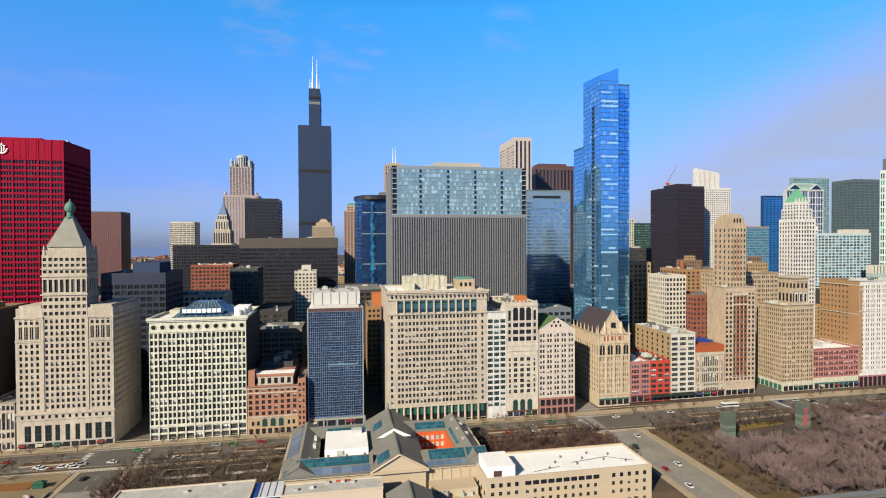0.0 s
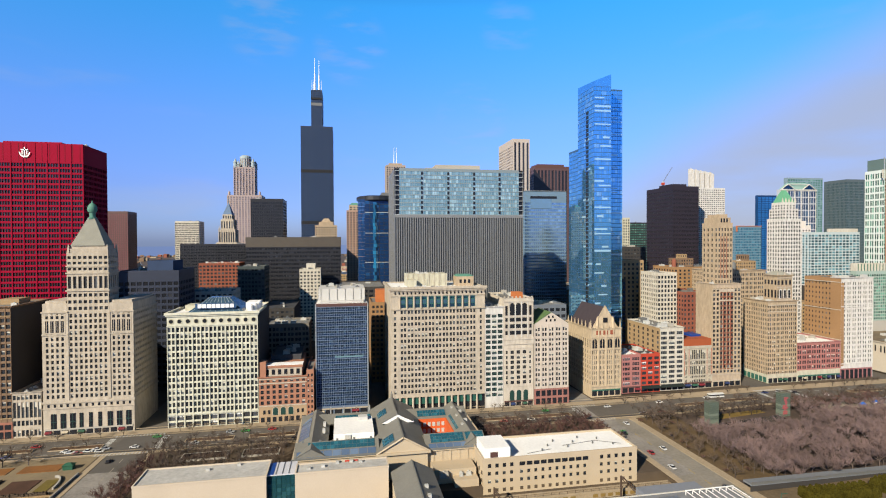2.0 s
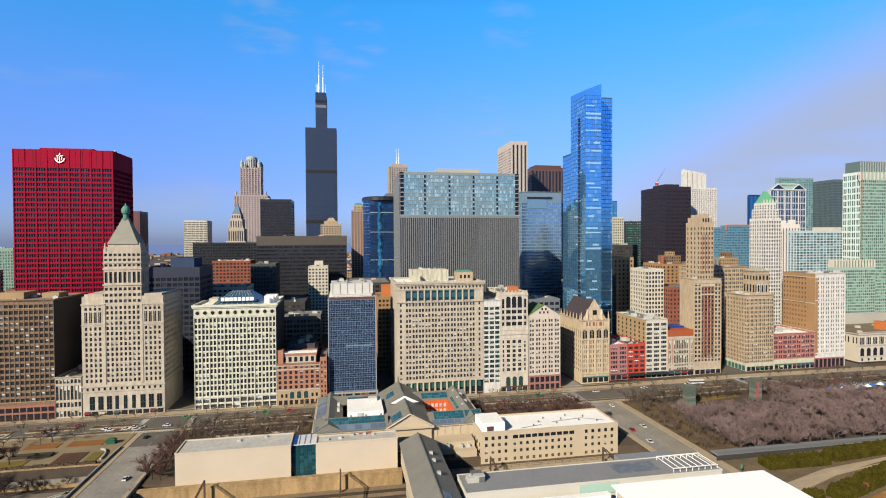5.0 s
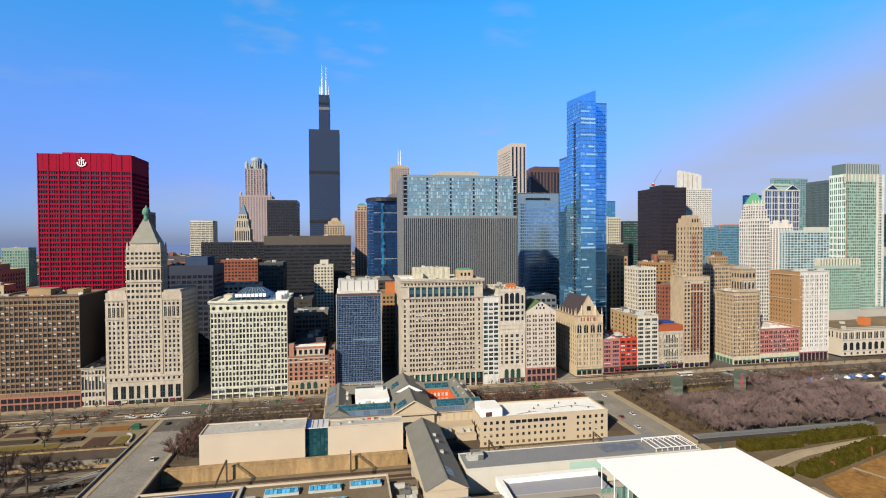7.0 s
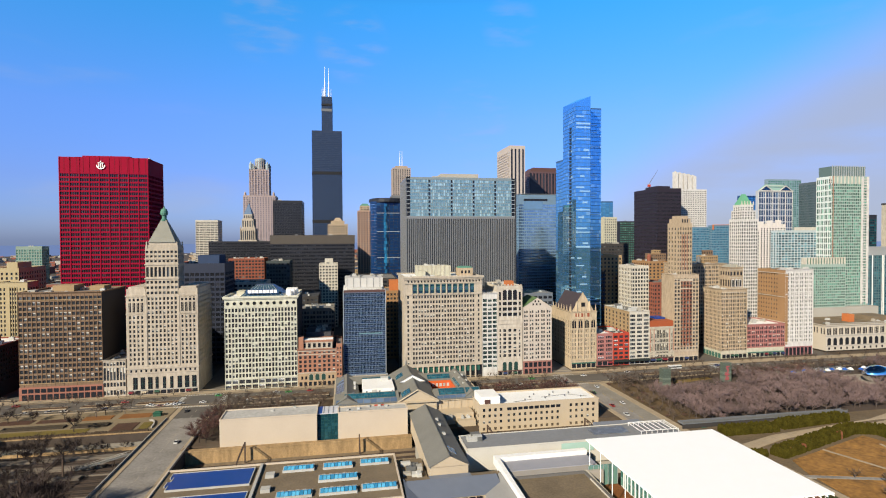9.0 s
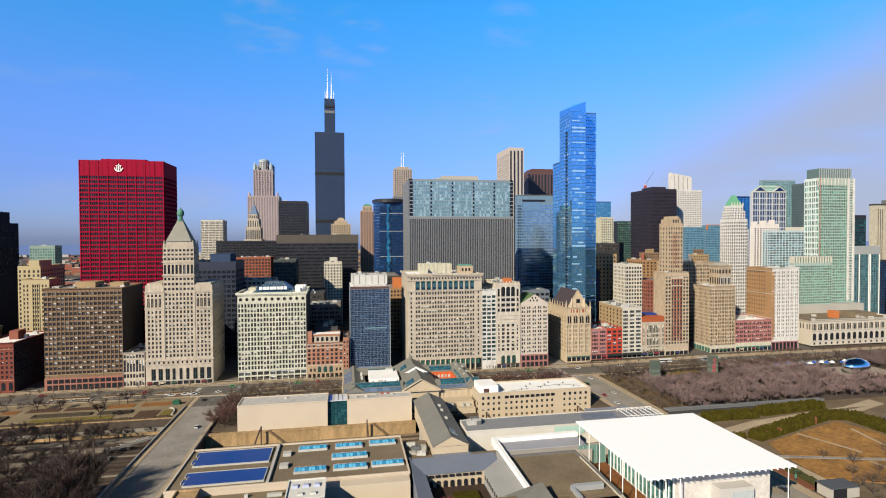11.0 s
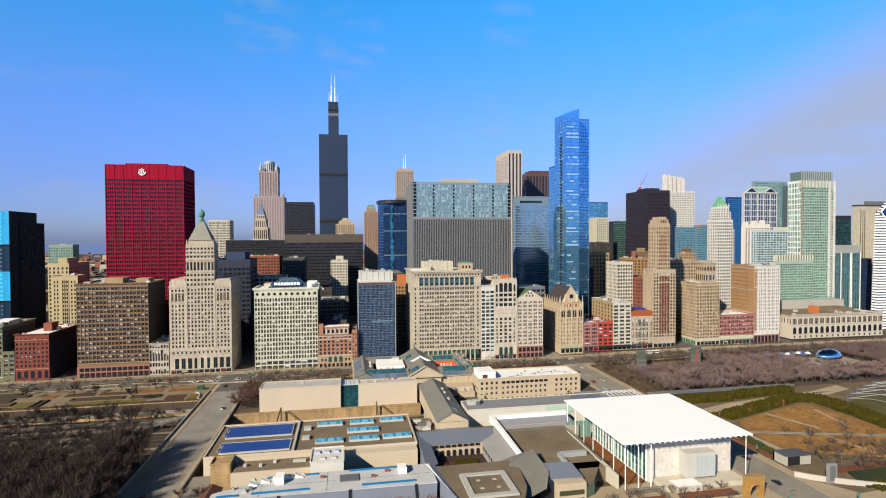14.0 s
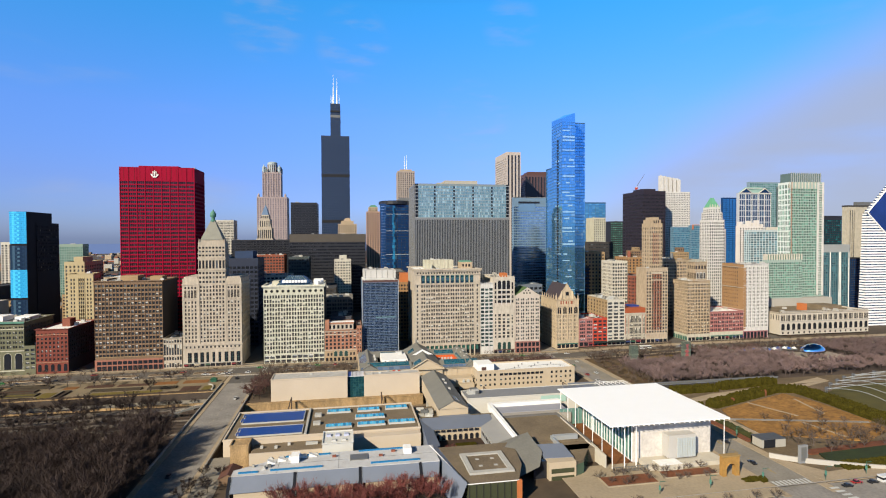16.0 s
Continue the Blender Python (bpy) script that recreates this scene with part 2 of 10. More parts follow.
GLASSNAVY = glazing("navy curtain glass", (0.006, 0.018, 0.048), (0.06, 0.12, 0.18), share=0.2, rough=0.1, metal=0.2)
GLASSAZURE = glazing("azure panel glass", (0.02, 0.25, 0.50), (0.06, 0.45, 0.75), share=0.5, rough=0.15, metal=0.1)

ASPHALT = surface("asphalt", (0.135, 0.118, 0.10), var=0.3, scale=0.06, fine=1.0)
PALEROAD = surface("worn concrete road", (0.29, 0.265, 0.235), var=0.4, scale=0.09, fine=0.8)
PAVING = surface("pale paving", (0.42, 0.33, 0.22), var=0.25, scale=0.08, fine=0.9)
EARTH = surface("city ground", (0.10, 0.072, 0.047), var=0.5, scale=0.01, fine=0.12)
LAWN = surface("dormant olive lawn", (0.15, 0.115, 0.022), var=0.4, scale=0.06, fine=0.6)
DRYGRASS = surface("orange dry meadow", (0.31, 0.155, 0.038), var=0.75, scale=0.14, fine=0.5)
SOIL = surface("dark planting soil", (0.05, 0.028, 0.018), var=0.4, scale=0.15, fine=1.2)
# ballast of the southern tracks, tree shade put into its dark colour
BALLAST = surface("shaded brown ballast", (0.046, 0.033, 0.025), var=0.6, scale=0.12, fine=1.0)
RAIL = surface("rusty rail steel", (0.09, 0.06, 0.045), var=0.3, scale=0.5, rough=0.6)
PAINTW = surface("white road paint", (0.6, 0.6, 0.57), var=0.15, scale=0.5)
BARK = surface("brown bark", (0.042, 0.03, 0.024), var=0.3, scale=0.6, per="object")
BARKGREY = surface("grey brown bark", (0.12, 0.09, 0.075), var=0.3, scale=0.6, per="object")
PALECONC = surface("pale street concrete", (0.28, 0.25, 0.205), var=0.3, scale=0.09, fine=0.8)
TWIGBROWN = surface("brown bare twigs", (0.115, 0.08, 0.058), var=0.35, scale=0.05, per="object", bump=0)
TWIG = surface("reddish bare twigs", (0.205, 0.14, 0.132), var=0.35, scale=0.05, per="object", bump=0)
TWIGDARK = surface("dark bare twigs", (0.034, 0.021, 0.017), var=0.35, scale=0.05, per="object", bump=0)
TWIGRED = surface("budding red twigs", (0.20, 0.055, 0.045), var=0.3, scale=0.1, per="object", bump=0)
HEDGE = surface("olive green hedge", (0.062, 0.052, 0.008), var=0.8, scale=0.3, fine=1.5, bump=0.3, spec=0.03)
RUSTLEAF = surface("russet shrubs", (0.20, 0.07, 0.03), var=0.4, scale=0.4, fine=1.5, bump=0.3)
DARKSASH = surface("dark window sash", (0.085, 0.075, 0.065), var=0.2, scale=0.5, rough=0.6, bump=0)
DARKGREEN = surface("dark green glazing", (0.02, 0.06, 0.05), var=0.2, scale=0.4, rough=0.4, bump=0)
CLUBSTONE = surface("pale club stone", (0.63, 0.555, 0.45), var=0.16, scale=0.08, streak=0.8)
CHROME = surface("polished steel", (0.75, 0.78, 0.82), rough=0.04, var=0.01, metal=1.0, bump=0)


# ---- mesh helpers ----
class Shape:
    def __init__(self):
        self.v, self.f, self.m = [], [], []

    def face(self, pts, m=0):
        i = len(self.v)
        self.v += [tuple(p) for p in pts]
        self.f.append(tuple(range(i, i + len(pts))))
        self.m.append(m)
        return self

    def box(self, x0, x1, y0, y1, z0, z1, m=0, top=None, bottom=False):
        i = len(self.v)
        self.v += [(x0, y0, z0), (x1, y0, z0), (x1, y1, z0), (x0, y1, z0), (x0, y0, z1), (x1, y0, z1), (x1, y1, z1), (x0, y1, z1)]
        fs = [(0, 1, 5, 4), (1, 2, 6, 5), (2, 3, 7, 6), (3, 0, 4, 7), (4, 5, 6, 7)] + ([(3, 2, 1, 0)] if bottom else [])
        for k, q in enumerate(fs):
            self.f.append(tuple(i + a for a in q))
            self.m.append(m if k != 4 or top is None else top)
        return self

    def ring(self, x0, x1, y0, y1, z0, z1, t, m=0):
        """Four walls t thick round a rectangle."""
        self.box(x0, x1, y0, y0 + t, z0, z1, m)
        self.box(x0, x1, y1 - t, y1, z0, z1, m)
        self.box(x0, x0 + t, y0 + t, y1 - t, z0, z1, m)
        self.box(x1 - t, x1, y0 + t, y1 - t, z0, z1, m)
        return self

    def prism(self, poly, z0, z1, m=0, top=None):
        n, i = len(poly), len(self.v)
        zt = z1 if hasattr(z1, "__len__") else [z1] * n
        self.v += [(x, y, z0) for x, y in poly] + [(x, y, z) for (x, y), z in zip(poly, zt)]
        for k in range(n):
            j = (k + 1) % n
            self.f.append((i + k, i + j, i + n + j, i + n + k))
            self.m.append(m)
        self.f.append(tuple(i + n + k for k in range(n)))
        self.m.append(m if top is None else top)
        return self

    def taper(self, x0, x1, y0, y1, z0, z1, inx, iny=None, m=0):
        """A block whose top is drawn in on every side (a pyramid where it meets)."""
        iny = inx if iny is None else iny
        a = [(x0, y0, z0), (x1, y0, z0), (x1, y1, z0), (x0, y1, z0)]
        b = [(x0 + inx, y0 + iny, z1), (x1 - inx, y0 + iny, z1), (x1 - inx, y1 - iny, z1), (x0 + inx, y1 - iny, z1)]
        for k in range(4):
            j = (k + 1) % 4
            self.face([a[k], a[j], b[j], b[k]], m)
        return self.face(b, m)

    def tube(self, p, q, r0, r1, n=6, m=0, cap=True):
        p, q = Vector(p), Vector(q)
        d = (q - p).normalized()
        a = d.orthogonal().normalized()
        b = d.cross(a)
        i = len(self.v)
        for c, r in ((p, r0), (q, r1)):
            self.v += [tuple(c + (a * math.cos(6.28318 * k / n) + b * math.sin(6.28318 * k / n)) * r) for k in range(n)]
        for k in range(n):
            j = (k + 1) % n
            self.f.append((i + k, i + j, i + n + j, i + n + k))
            self.m.append(m)
        if cap:
            self.f.append(tuple(i + n + k for k in range(n)))
            self.m.append(m)
        return self

    def lathe(self, cx, cy, prof, n=12, m=0):
        """A turned body from (radius, height) pairs."""
        i = len(self.v)
        for r, z in prof:
            self.v += [(cx + r * math.cos(6.28318 * k / n), cy + r * math.sin(6.28318 * k / n), z) for k in range(n)]
        for a in range(len(prof) - 1):
            for k in range(n):
                j = (k + 1) % n
                self.f.append((i + a * n + k, i + a * n + j, i + (a + 1) * n + j, i + (a + 1) * n + k))
                self.m.append(m)
        self.f.append(tuple(i + (len(prof) - 1) * n + k for k in range(n)))
        self.m.append(m)
        return self

    def gable(self, x0, x1, y0, y1, z0, z1, along="y", m=0, end=1, over=0.0):
        """A saddle roof; its ridge runs along x or y. end: material of the gable ends."""
        if along == "y":
            c = (x0 + x1) / 2
            self.face([(x0 - over, y0, z0), (c, y0, z1), (c, y1, z1), (x0 - over, y1, z0)][::-1], m)
            self.face([(x1 + over, y0, z0), (x1 + over, y1, z0), (c, y1, z1), (c, y0, z1)], m)
            self.face([(x0, y0 + 0.3, z0), (x1, y0 + 0.3, z0), (c, y0 + 0.3, z1)], end)
            self.face([(x1, y1 - 0.3, z0), (x0, y1 - 0.3, z0), (c, y1 - 0.3, z1)], end)
        else:
            c = (y0 + y1) / 2
            self.face([(x0, y0 - over, z0), (x1, y0 - over, z0), (x1, c, z1), (x0, c, z1)], m)
            self.face([(x1, y1 + over, z0), (x0, y1 + over, z0), (x0, c, z1), (x1, c, z1)], m)
            self.face([(x0 + 0.3, y1, z0), (x0 + 0.3, y0, z0), (x0 + 0.3, c, z1)], end)
            self.face([(x1 - 0.3, y0, z0), (x1 - 0.3, y1, z0), (x1 - 0.3, c, z1)], end)
        return self

    def mesh(self, name, mats):
        me = bpy.data.meshes.new(name)
        me.from_pydata(self.v, [], self.f)
        for mt in mats:
            me.materials.append(mt)
        if len(mats) > 1:
            me.polygons.foreach_set("material_index", self.m)
        me.update()
        return me


def thing(name, label, category, at=(0, 0, 0), group="", kind=""):
    """The Empty at a thing's base that carries its parts."""
    ob = new(name)
    ob.empty_display_size = 0.5
    ob.location = at
    return tagged(ob, label, category, group, kind)


def part(name, shape, mats, parent, label="", kind=""):
    """One mesh object under a thing or under a part, its shape given in the world's metres."""
    ob = new(name, shape.mesh(name, mats if isinstance(mats, (list, tuple)) else [mats]))
    ob.parent = parent
    if parent.data is None:
        ob.matrix_parent_inverse = Matrix.Translation(-Vector(parent.location))
    if label:
        ob["label"] = label
    if kind:
        ob["kind"] = kind
    return ob


def whole(name, shape, mats, label, category, group="", kind=""):
    """A thing or piece of the setting that is one mesh."""
    ob = new(name, shape.mesh(name, mats if isinstance(mats, (list, tuple)) else [mats]))
    return tagged(ob, label, category, group, kind)


def bays(w, n, k=1, pier=0.35, mull=0.12, edge=0.0):
    """Openings (from, to) along a wall w wide: n bays of k lights each."""
    out, bw = [], (w - 2 * edge) / n
    for i in range(n):
        a, b = edge + bw * (i + pier / 2), edge + bw * (i + 1 - pier / 2)
        lw = (b - a) / k
        for j in range(k):
            g = bw * mull / 2
            out.append((a + lw * j + (g if j else 0), a + lw * (j + 1) - (g if j < k - 1 else 0)))
    return out


def floors(z0, z1, n, lo=0.28, hi=0.82):
    h = (z1 - z0) / n
    return [(z0 + h * (i + lo), z0 + h * (i + hi)) for i in range(n)]


SIDES = {"E": Vector((1, 0, 0)), "N": Vector((0, 1, 0)), "S": Vector((0, -1, 0)), "W": Vector((-1, 0, 0))}


def facade(s, o, u, w, z0, z1, cols, rows, depth=0.4, m=0):
    """A wall from o along u, with an opening where each column meets each row; returns the openings."""
    o, u = Vector(o), Vector(u)
    n = Vector((u.y, -u.x, 0))
    up = Vector((0, 0, 1))

    def rect(a, b, c, d):
        p, q = o + u * a, o + u * b
        s.face([(p.x, p.y, c), (q.x, q.y, c), (q.x, q.y, d), (p.x, p.y, d)], m)

    z, holes = z0, []
    for ra, rb in rows:
        if ra > z:
            rect(0, w, z, ra)
        a = 0
        for ca, cb in cols:
            rect(a, ca, ra, rb)
            a = cb
            p, q, back = o + u * ca, o + u * cb, -n * depth
            A, B, C, D = [Vector((k.x, k.y, h)) for k, h in ((p, ra), (q, ra), (q, rb), (p, rb))]
            for e, g in ((A, B), (B, C), (C, D), (D, A)):
                s.face([e, g, g + back, e + back], m)
            holes.append((A + back, u, cb - ca, rb - ra))
        rect(a, w, ra, rb)
        z = rb
    rect(0, w, z, z1)
    return holes


def pane_mesh(name, glass, frame_mat, cross=False, sill=True):
    s = Shape()
    s.face([(0, 0, 0), (1, 0, 0), (1, 0, 1), (0, 0, 1)], 0)
    s.box(0, 1, -0.06, 0.0, 0.475, 0.515, 1)
    for c in ((), (0.5,), (0.27, 0.73))[int(cross)]:
        s.box(c - 0.03, c + 0.03, -0.06, 0.0, 0, 1, 1)
    if sill:
        s.box(0, 1, -0.12, 0.0, 0.0, 0.03, 1)
    return s.mesh(name, [glass, frame_mat])


PANES = {}


def glaze(root, holes, glass, frame_mat=None, single=0, cross=False, name="window"):
    """Fills openings: the first ones as windows of their own, the rest joined."""
    frame_mat = frame_mat or DARKSASH
    key = (glass.name, frame_mat.name, cross)
    if single and key not in PANES:
        PANES[key] = pane_mesh("window", glass, frame_mat, cross)
    for c, u, w, h in holes[:single]:
        ob = new(name, PANES[key])
        n = Vector((u.y, -u.x, 0))
        ob.parent = root
        ob.matrix_parent_inverse = Matrix.Translation(-Vector(root.location))
        ob.matrix_basis = Matrix(((u.x * w, -n.x, 0, c.x), (u.y * w, -n.y, 0, c.y), (0, 0, h, c.z), (0, 0, 0, 1)))
    if len(holes) > single:
        s = Shape()
        for c, u, w, h in holes[single:]:
            d, e = u * w, Vector((0, 0, h))
            s.face([c, c + d, c + d + e, c + e])
        part("window_panes", s, GLASS if glass is GLASSB else glass, root, kind="stuff")


def roof_bits(root, x0, x1, y0, y1, z, n, seed, mats=None, size=1.0):
    """Plant on a roof: boxes with a curb and a cowl, each a part."""
    r = random.Random(seed)
    for _ in range(n):
        w, d, h = r.uniform(1.5, 5) * size, r.uniform(1.5, 5) * size, r.uniform(0.9, 2.8) * size
        if x1 - x0 < w + 2 or y1 - y0 < d + 2:
            continue
        x, y = r.uniform(x0 + 1, x1 - w - 1), r.uniform(y0 + 1, y1 - d - 1)
        s = Shape().box(x - 0.2, x + w + 0.2, y - 0.2, y + d + 0.2, z, z + 0.3).box(x, x + w, y, y + d, z + 0.3, z + h)
        if r.random() < 0.5:
            s.tube((x + w / 2, y + d / 2, z + h), (x + w / 2, y + d / 2, z + h + 0.5), 0.5, 0.5, 8)
        part("rooftop_unit", s, r.choice(mats or [UNITMETAL, UNITMETAL, GREYALU, CONCRETE]), root)


def tower(name, label, x0, x1, y0, y1, z1, wall, glass, cols, rows, sides="ENS", z0=0.0, category="office building", roof=None, depth=0.4,
          side_cols=None, side_wall=None, frame_mat=None, single=0, cross=False, cornice=0.0, units=4, group="", root=None, side_rows=None, parapet=1.0, top=0.0):
    """A building: walls with real openings, panes, roof, parapet and plant. cols: opening lists or bays' arguments; rows the same."""
    if root is None:
        root = thing(name, label, category, ((x0 + x1) / 2, (y0 + y1) / 2, z0), group)
    w, d = x1 - x0, y1 - y0
    rws = rows if isinstance(rows, list) else floors(z0 + rows[0], z1 - top - rows[1], *rows[2:])
    cl = cols if isinstance(cols, list) else bays(w, *cols)
    s = Shape()
    holes = facade(s, (x0, y0, 0), SIDES["E"], w, z0, z1, cl, rws, depth)
    srows = side_rows if side_rows is not None else rws
    more = []
    sc = side_cols if isinstance(side_cols, list) else bays(d, *(side_cols or (max(2, round(d / (w / max(1, len(cl))))), 1, 0.4)))
    sw = Shape()
    tgt = sw if side_wall else s
    more += facade(tgt, (x1, y0, 0), SIDES["N"], d, z0, z1, sc if "N" in sides else [], srows if "N" in sides else [], depth)
    more += facade(tgt, (x0, y1, 0), SIDES["S"], d, z0, z1, sc if "S" in sides else [], srows if "S" in sides else [], depth)
    facade(tgt, (x1, y1, 0), SIDES["W"], w, z0, z1, [], [])
    t = 0.45
    part("wall", s, wall, root)
    part("parapet", Shape().ring(x0 + 0.02, x1 - 0.02, y0 + 0.02, y1 - 0.02, z1 - parapet, z1 + 0.02, t), wall, root)
    if side_wall:
        part("side_wall", sw, side_wall, root)
    if cornice:
        a, b = cornice, cornice * 0.6
        za, zb, zc = z1 - cornice * 0.9, z1 - cornice * 0.4, z1 + cornice * 0.1
        part("cornice", Shape().box(x0 - b, x1 + b, y0 - b, y0, za, zb).box(x0 - a, x1 + a, y0 - a, y0, zb, zc), wall, root)
        part("side_cornice", Shape().box(x0 - b, x0, y0, y1, za, zb).box(x0 - a, x0, y0, y1, zb, zc), wall, root)
        part("side_cornice", Shape().box(x1, x1 + b, y0, y1, za, zb).box(x1, x1 + a, y0, y1, zb, zc), wall, root)
    part("roof", Shape().face([(x0 + t, y0 + t, z1 - parapet), (x1 - t, y0 + t, z1 - parapet), (x1 - t, y1 - t, z1 - parapet), (x0 + t, y1 - t, z1 - parapet)]), roof or ROOFGREY, root)
    glaze(root, holes, glass, frame_mat, single, cross)
    if more:
        glaze(root, more, GLASS if glass is GLASSB else glass)
    if units:
        roof_bits(root, x0 + t, x1 - t, y0 + t, y1 - t, z1 - parapet, units, int(x0 * 7 + y0 * 3))
    if single:
        roof_bits(root, x0 + t, x1 - t, y0 + t, y1 - t, z1 - parapet, 7, int(x0 * 3 + y0 * 5), None, 0.45)
    return root


def piers(root, x0, x1, y, z0, z1, n, w, mat, proud=0.3):
    """Upright piers on a front, each a part."""
    for k in range(n + 1):
        x = x0 + (x1 - x0) * k / n
        a, b = max(x0, x - w / 2), min(x1, x + w / 2)
        part("pier", Shape().box(a, b, y - proud, y - 0.02, z0, z1), mat, root)


def courses(root, x0, x1, y, zs, h, mat, proud=0.35):
    """Level mouldings across a front, each a part."""
    for z in zs:
        part("string_course", Shape().box(x0 - 0.1, x1 + 0.1, y - proud, y - 0.02, z, z + h), mat, root)


def arch(root, x, w, y, z0, z1, mat, name="arched_window", frame_mat=None):
    """An arched window: a frame proud of the wall, and its glass."""
    def outline(g):
        r_ = w / 2 + g
        return [(x - r_, z0), (x + r_, z0)] + [(x + r_ * math.cos(q * 0.3927), z1 - w / 2 + r_ * math.sin(q * 0.3927)) for q in range(9)]
    if frame_mat:
        part("window_surround", Shape().face([(a, y - 0.06, c) for a, c in outline(0.35)]), frame_mat, root)
    part(name, Shape().face([(a, y - 0.12, c) for a, c in outline(0)]), mat, root)


AWNINGS = []


def shopfront(root, x0, x1, y, z0, n, seed, h=4.0):
    """Shop windows with a sign band and a few awnings along a ground floor."""
    if not AWNINGS:
        for nm, c in (("green", (0.03, 0.10, 0.06)), ("maroon", (0.20, 0.02, 0.03)), ("beige", (0.50, 0.42, 0.30)), ("navy", (0.03, 0.05, 0.14))):
            AWNINGS.append(surface(nm + " canvas", c, var=0.12, scale=0.5))
    r_, w = random.Random(seed), (x1 - x0) / n
    part("sign_band", Shape().box(x0 + 0.2, x1 - 0.2, y - 0.3, y - 0.02, z0 + h, z0 + h + 0.9), r_.choice([LIME, BROWNGRAN, GREENMET, CONCRETE]), root)
    for k in range(n):
        a, b = x0 + w * k + 0.4, x0 + w * (k + 1) - 0.4
        part("shop_window", Shape().box(a, b, y - 0.12, y - 0.02, z0 + 0.5, z0 + h - 0.1), GLASSBLACK, root)
        if r_.random() < 0.4:
            part("awning", Shape().face([(a, y - 0.1, z0 + h - 0.4), (b, y - 0.1, z0 + h - 0.4), (b, y - 1.4, z0 + h - 1.3), (a, y - 1.4, z0 + h - 1.3)][::-1]).face([(a, y - 1.4, z0 + h - 1.6), (b, y - 1.4, z0 + h - 1.6), (b, y - 1.4, z0 + h - 1.3), (a, y - 1.4, z0 + h - 1.3)]), r_.choice(AWNINGS), root)


# ---- ground ----
GS, GN, TRACKS = 1.5, 4.0, -5.5


def smooth(a, b, v):
    k = min(1, max(0, (v - a) / (b - a)))
    return k * k * (3 - 2 * k)


def level(x, y):
    """Height of the land: it rises to the north, and the railway lies in a cutting."""
    z = GS + (GN - GS) * smooth(165, 300, x) * (1 - smooth(500, 900, y)) * smooth(-200, 40, y)
    if x < -130 and 150 < y < 240:
        return TRACKS
    if -106 < x < 150 and 100 < y < 212:
        return TRACKS
    if -130 <= x <= -106 and 150 < y < 206:
        return TRACKS
    return z


def ground_sheet():
    xs = [-4700, -2500, -1200, -700, -500, -400, -320, -240, -180, -130.05, -129.95, -106.05, -105.95, -60, 0, 60, 110, 149.95, 150.05, 165, 185, 205, 225, 250, 275, 300, 340, 420, 520, 700, 1000, 1600, 2700, 4700]
    ys = [-4700, -1500, -500, -200, -100, -40, 0, 40, 80, 99.95, 100.05, 149.95, 150.05, 205.95, 206.05, 211.95, 212.05, 239.95, 240.05, 270, 300, 330, 400, 500, 600, 700, 800, 900, 1100, 1600, 2400, 3400, 4700]
    s = Shape()
    s.v = [(x, y, level(x, y)) for y in ys for x in xs]
    n = len(xs)
    for j in range(len(ys) - 1):
        for i in range(n - 1):
            s.f.append((j * n + i, j * n + i + 1, (j + 1) * n + i + 1, (j + 1) * n + i))
            s.m.append(0)
    return whole("ground", s, EARTH, "brown grey city ground reaching to the horizon", "ground", kind="structure")


ground_sheet()


def strip(name, x0, x1, y0, y1, h, mat, label, category, cell=30.0, z=None, kind="structure"):
    """A slab laid on the land, following its height."""
    s = Shape()
    nx, ny = max(1, round((x1 - x0) / cell)), max(1, round((y1 - y0) / cell))
    for i in range(nx):
        for j in range(ny):
            a, b = x0 + (x1 - x0) * i / nx, x0 + (x1 - x0) * (i + 1) / nx
            c, d = y0 + (y1 - y0) * j / ny, y0 + (y1 - y0) * (j + 1) / ny
            zz = (lambda x, y: z + h) if z is not None else (lambda x, y: GS + (GN - GS) * smooth(165, 300, x) * (1 - smooth(500, 900, y)) * smooth(-200, 40, y) + h)
            s.face([(a, c, zz(a, c)), (b, c, zz(b, c)), (b, d, zz(b, d)), (a, d, zz(a, d))])
    for a, b, c, d in ((x0, x1, y0, y0), (x0, x1, y1, y1), (x0, x0, y0, y1), (x1, x1, y0, y1)):
        za, zb = (z + h, z + h) if z is not None else (level(a, c) + h, level(b, d) + h)
        s.face([(a, c, za - 0.3), (b, d, zb - 0.3), (b, d, zb), (a, c, za)])
    return whole(name, s, mat, label, category, kind=kind)


strip("road_avenue", -1200, 1200, 287, 311, 0.05, ASPHALT, "dark grey asphalt avenue along the building row", "road")
strip("pavement_west", -1200, 1200, 311, 321.5, 0.2, PAVING, "pale paved sidewalk in front of the facades", "pavement")
strip("pavement_east", -1200, 1200, 283.5, 287, 0.2, PAVING, "pale paved sidewalk along the park edge", "pavement")
strip("road_side_south", -127, -109, 311, 1500, 0.04, ASPHALT, "shaded asphalt side street between towers", "road")
strip("road_side_adams", 11.5, 25, 311, 1500, 0.04, ASPHALT, "shaded asphalt side street between towers", "road")
strip("road_side_monroe", 148, 166, 206, 1500, 0.06, PALEROAD, "worn pale concrete street beside the museum", "road", cell=15)
strip("road_side_madison", 289, 309, 311, 1500, 0.04, ASPHALT, "asphalt side street between buildings", "road")
strip("road_side_washington", 406, 424, 311, 1500, 0.04, ASPHALT, "asphalt side street between buildings", "road")
strip("road_side_vanburen", -262, -243, 240, 1500, 0.06, ASPHALT, "asphalt side street between buildings", "road")

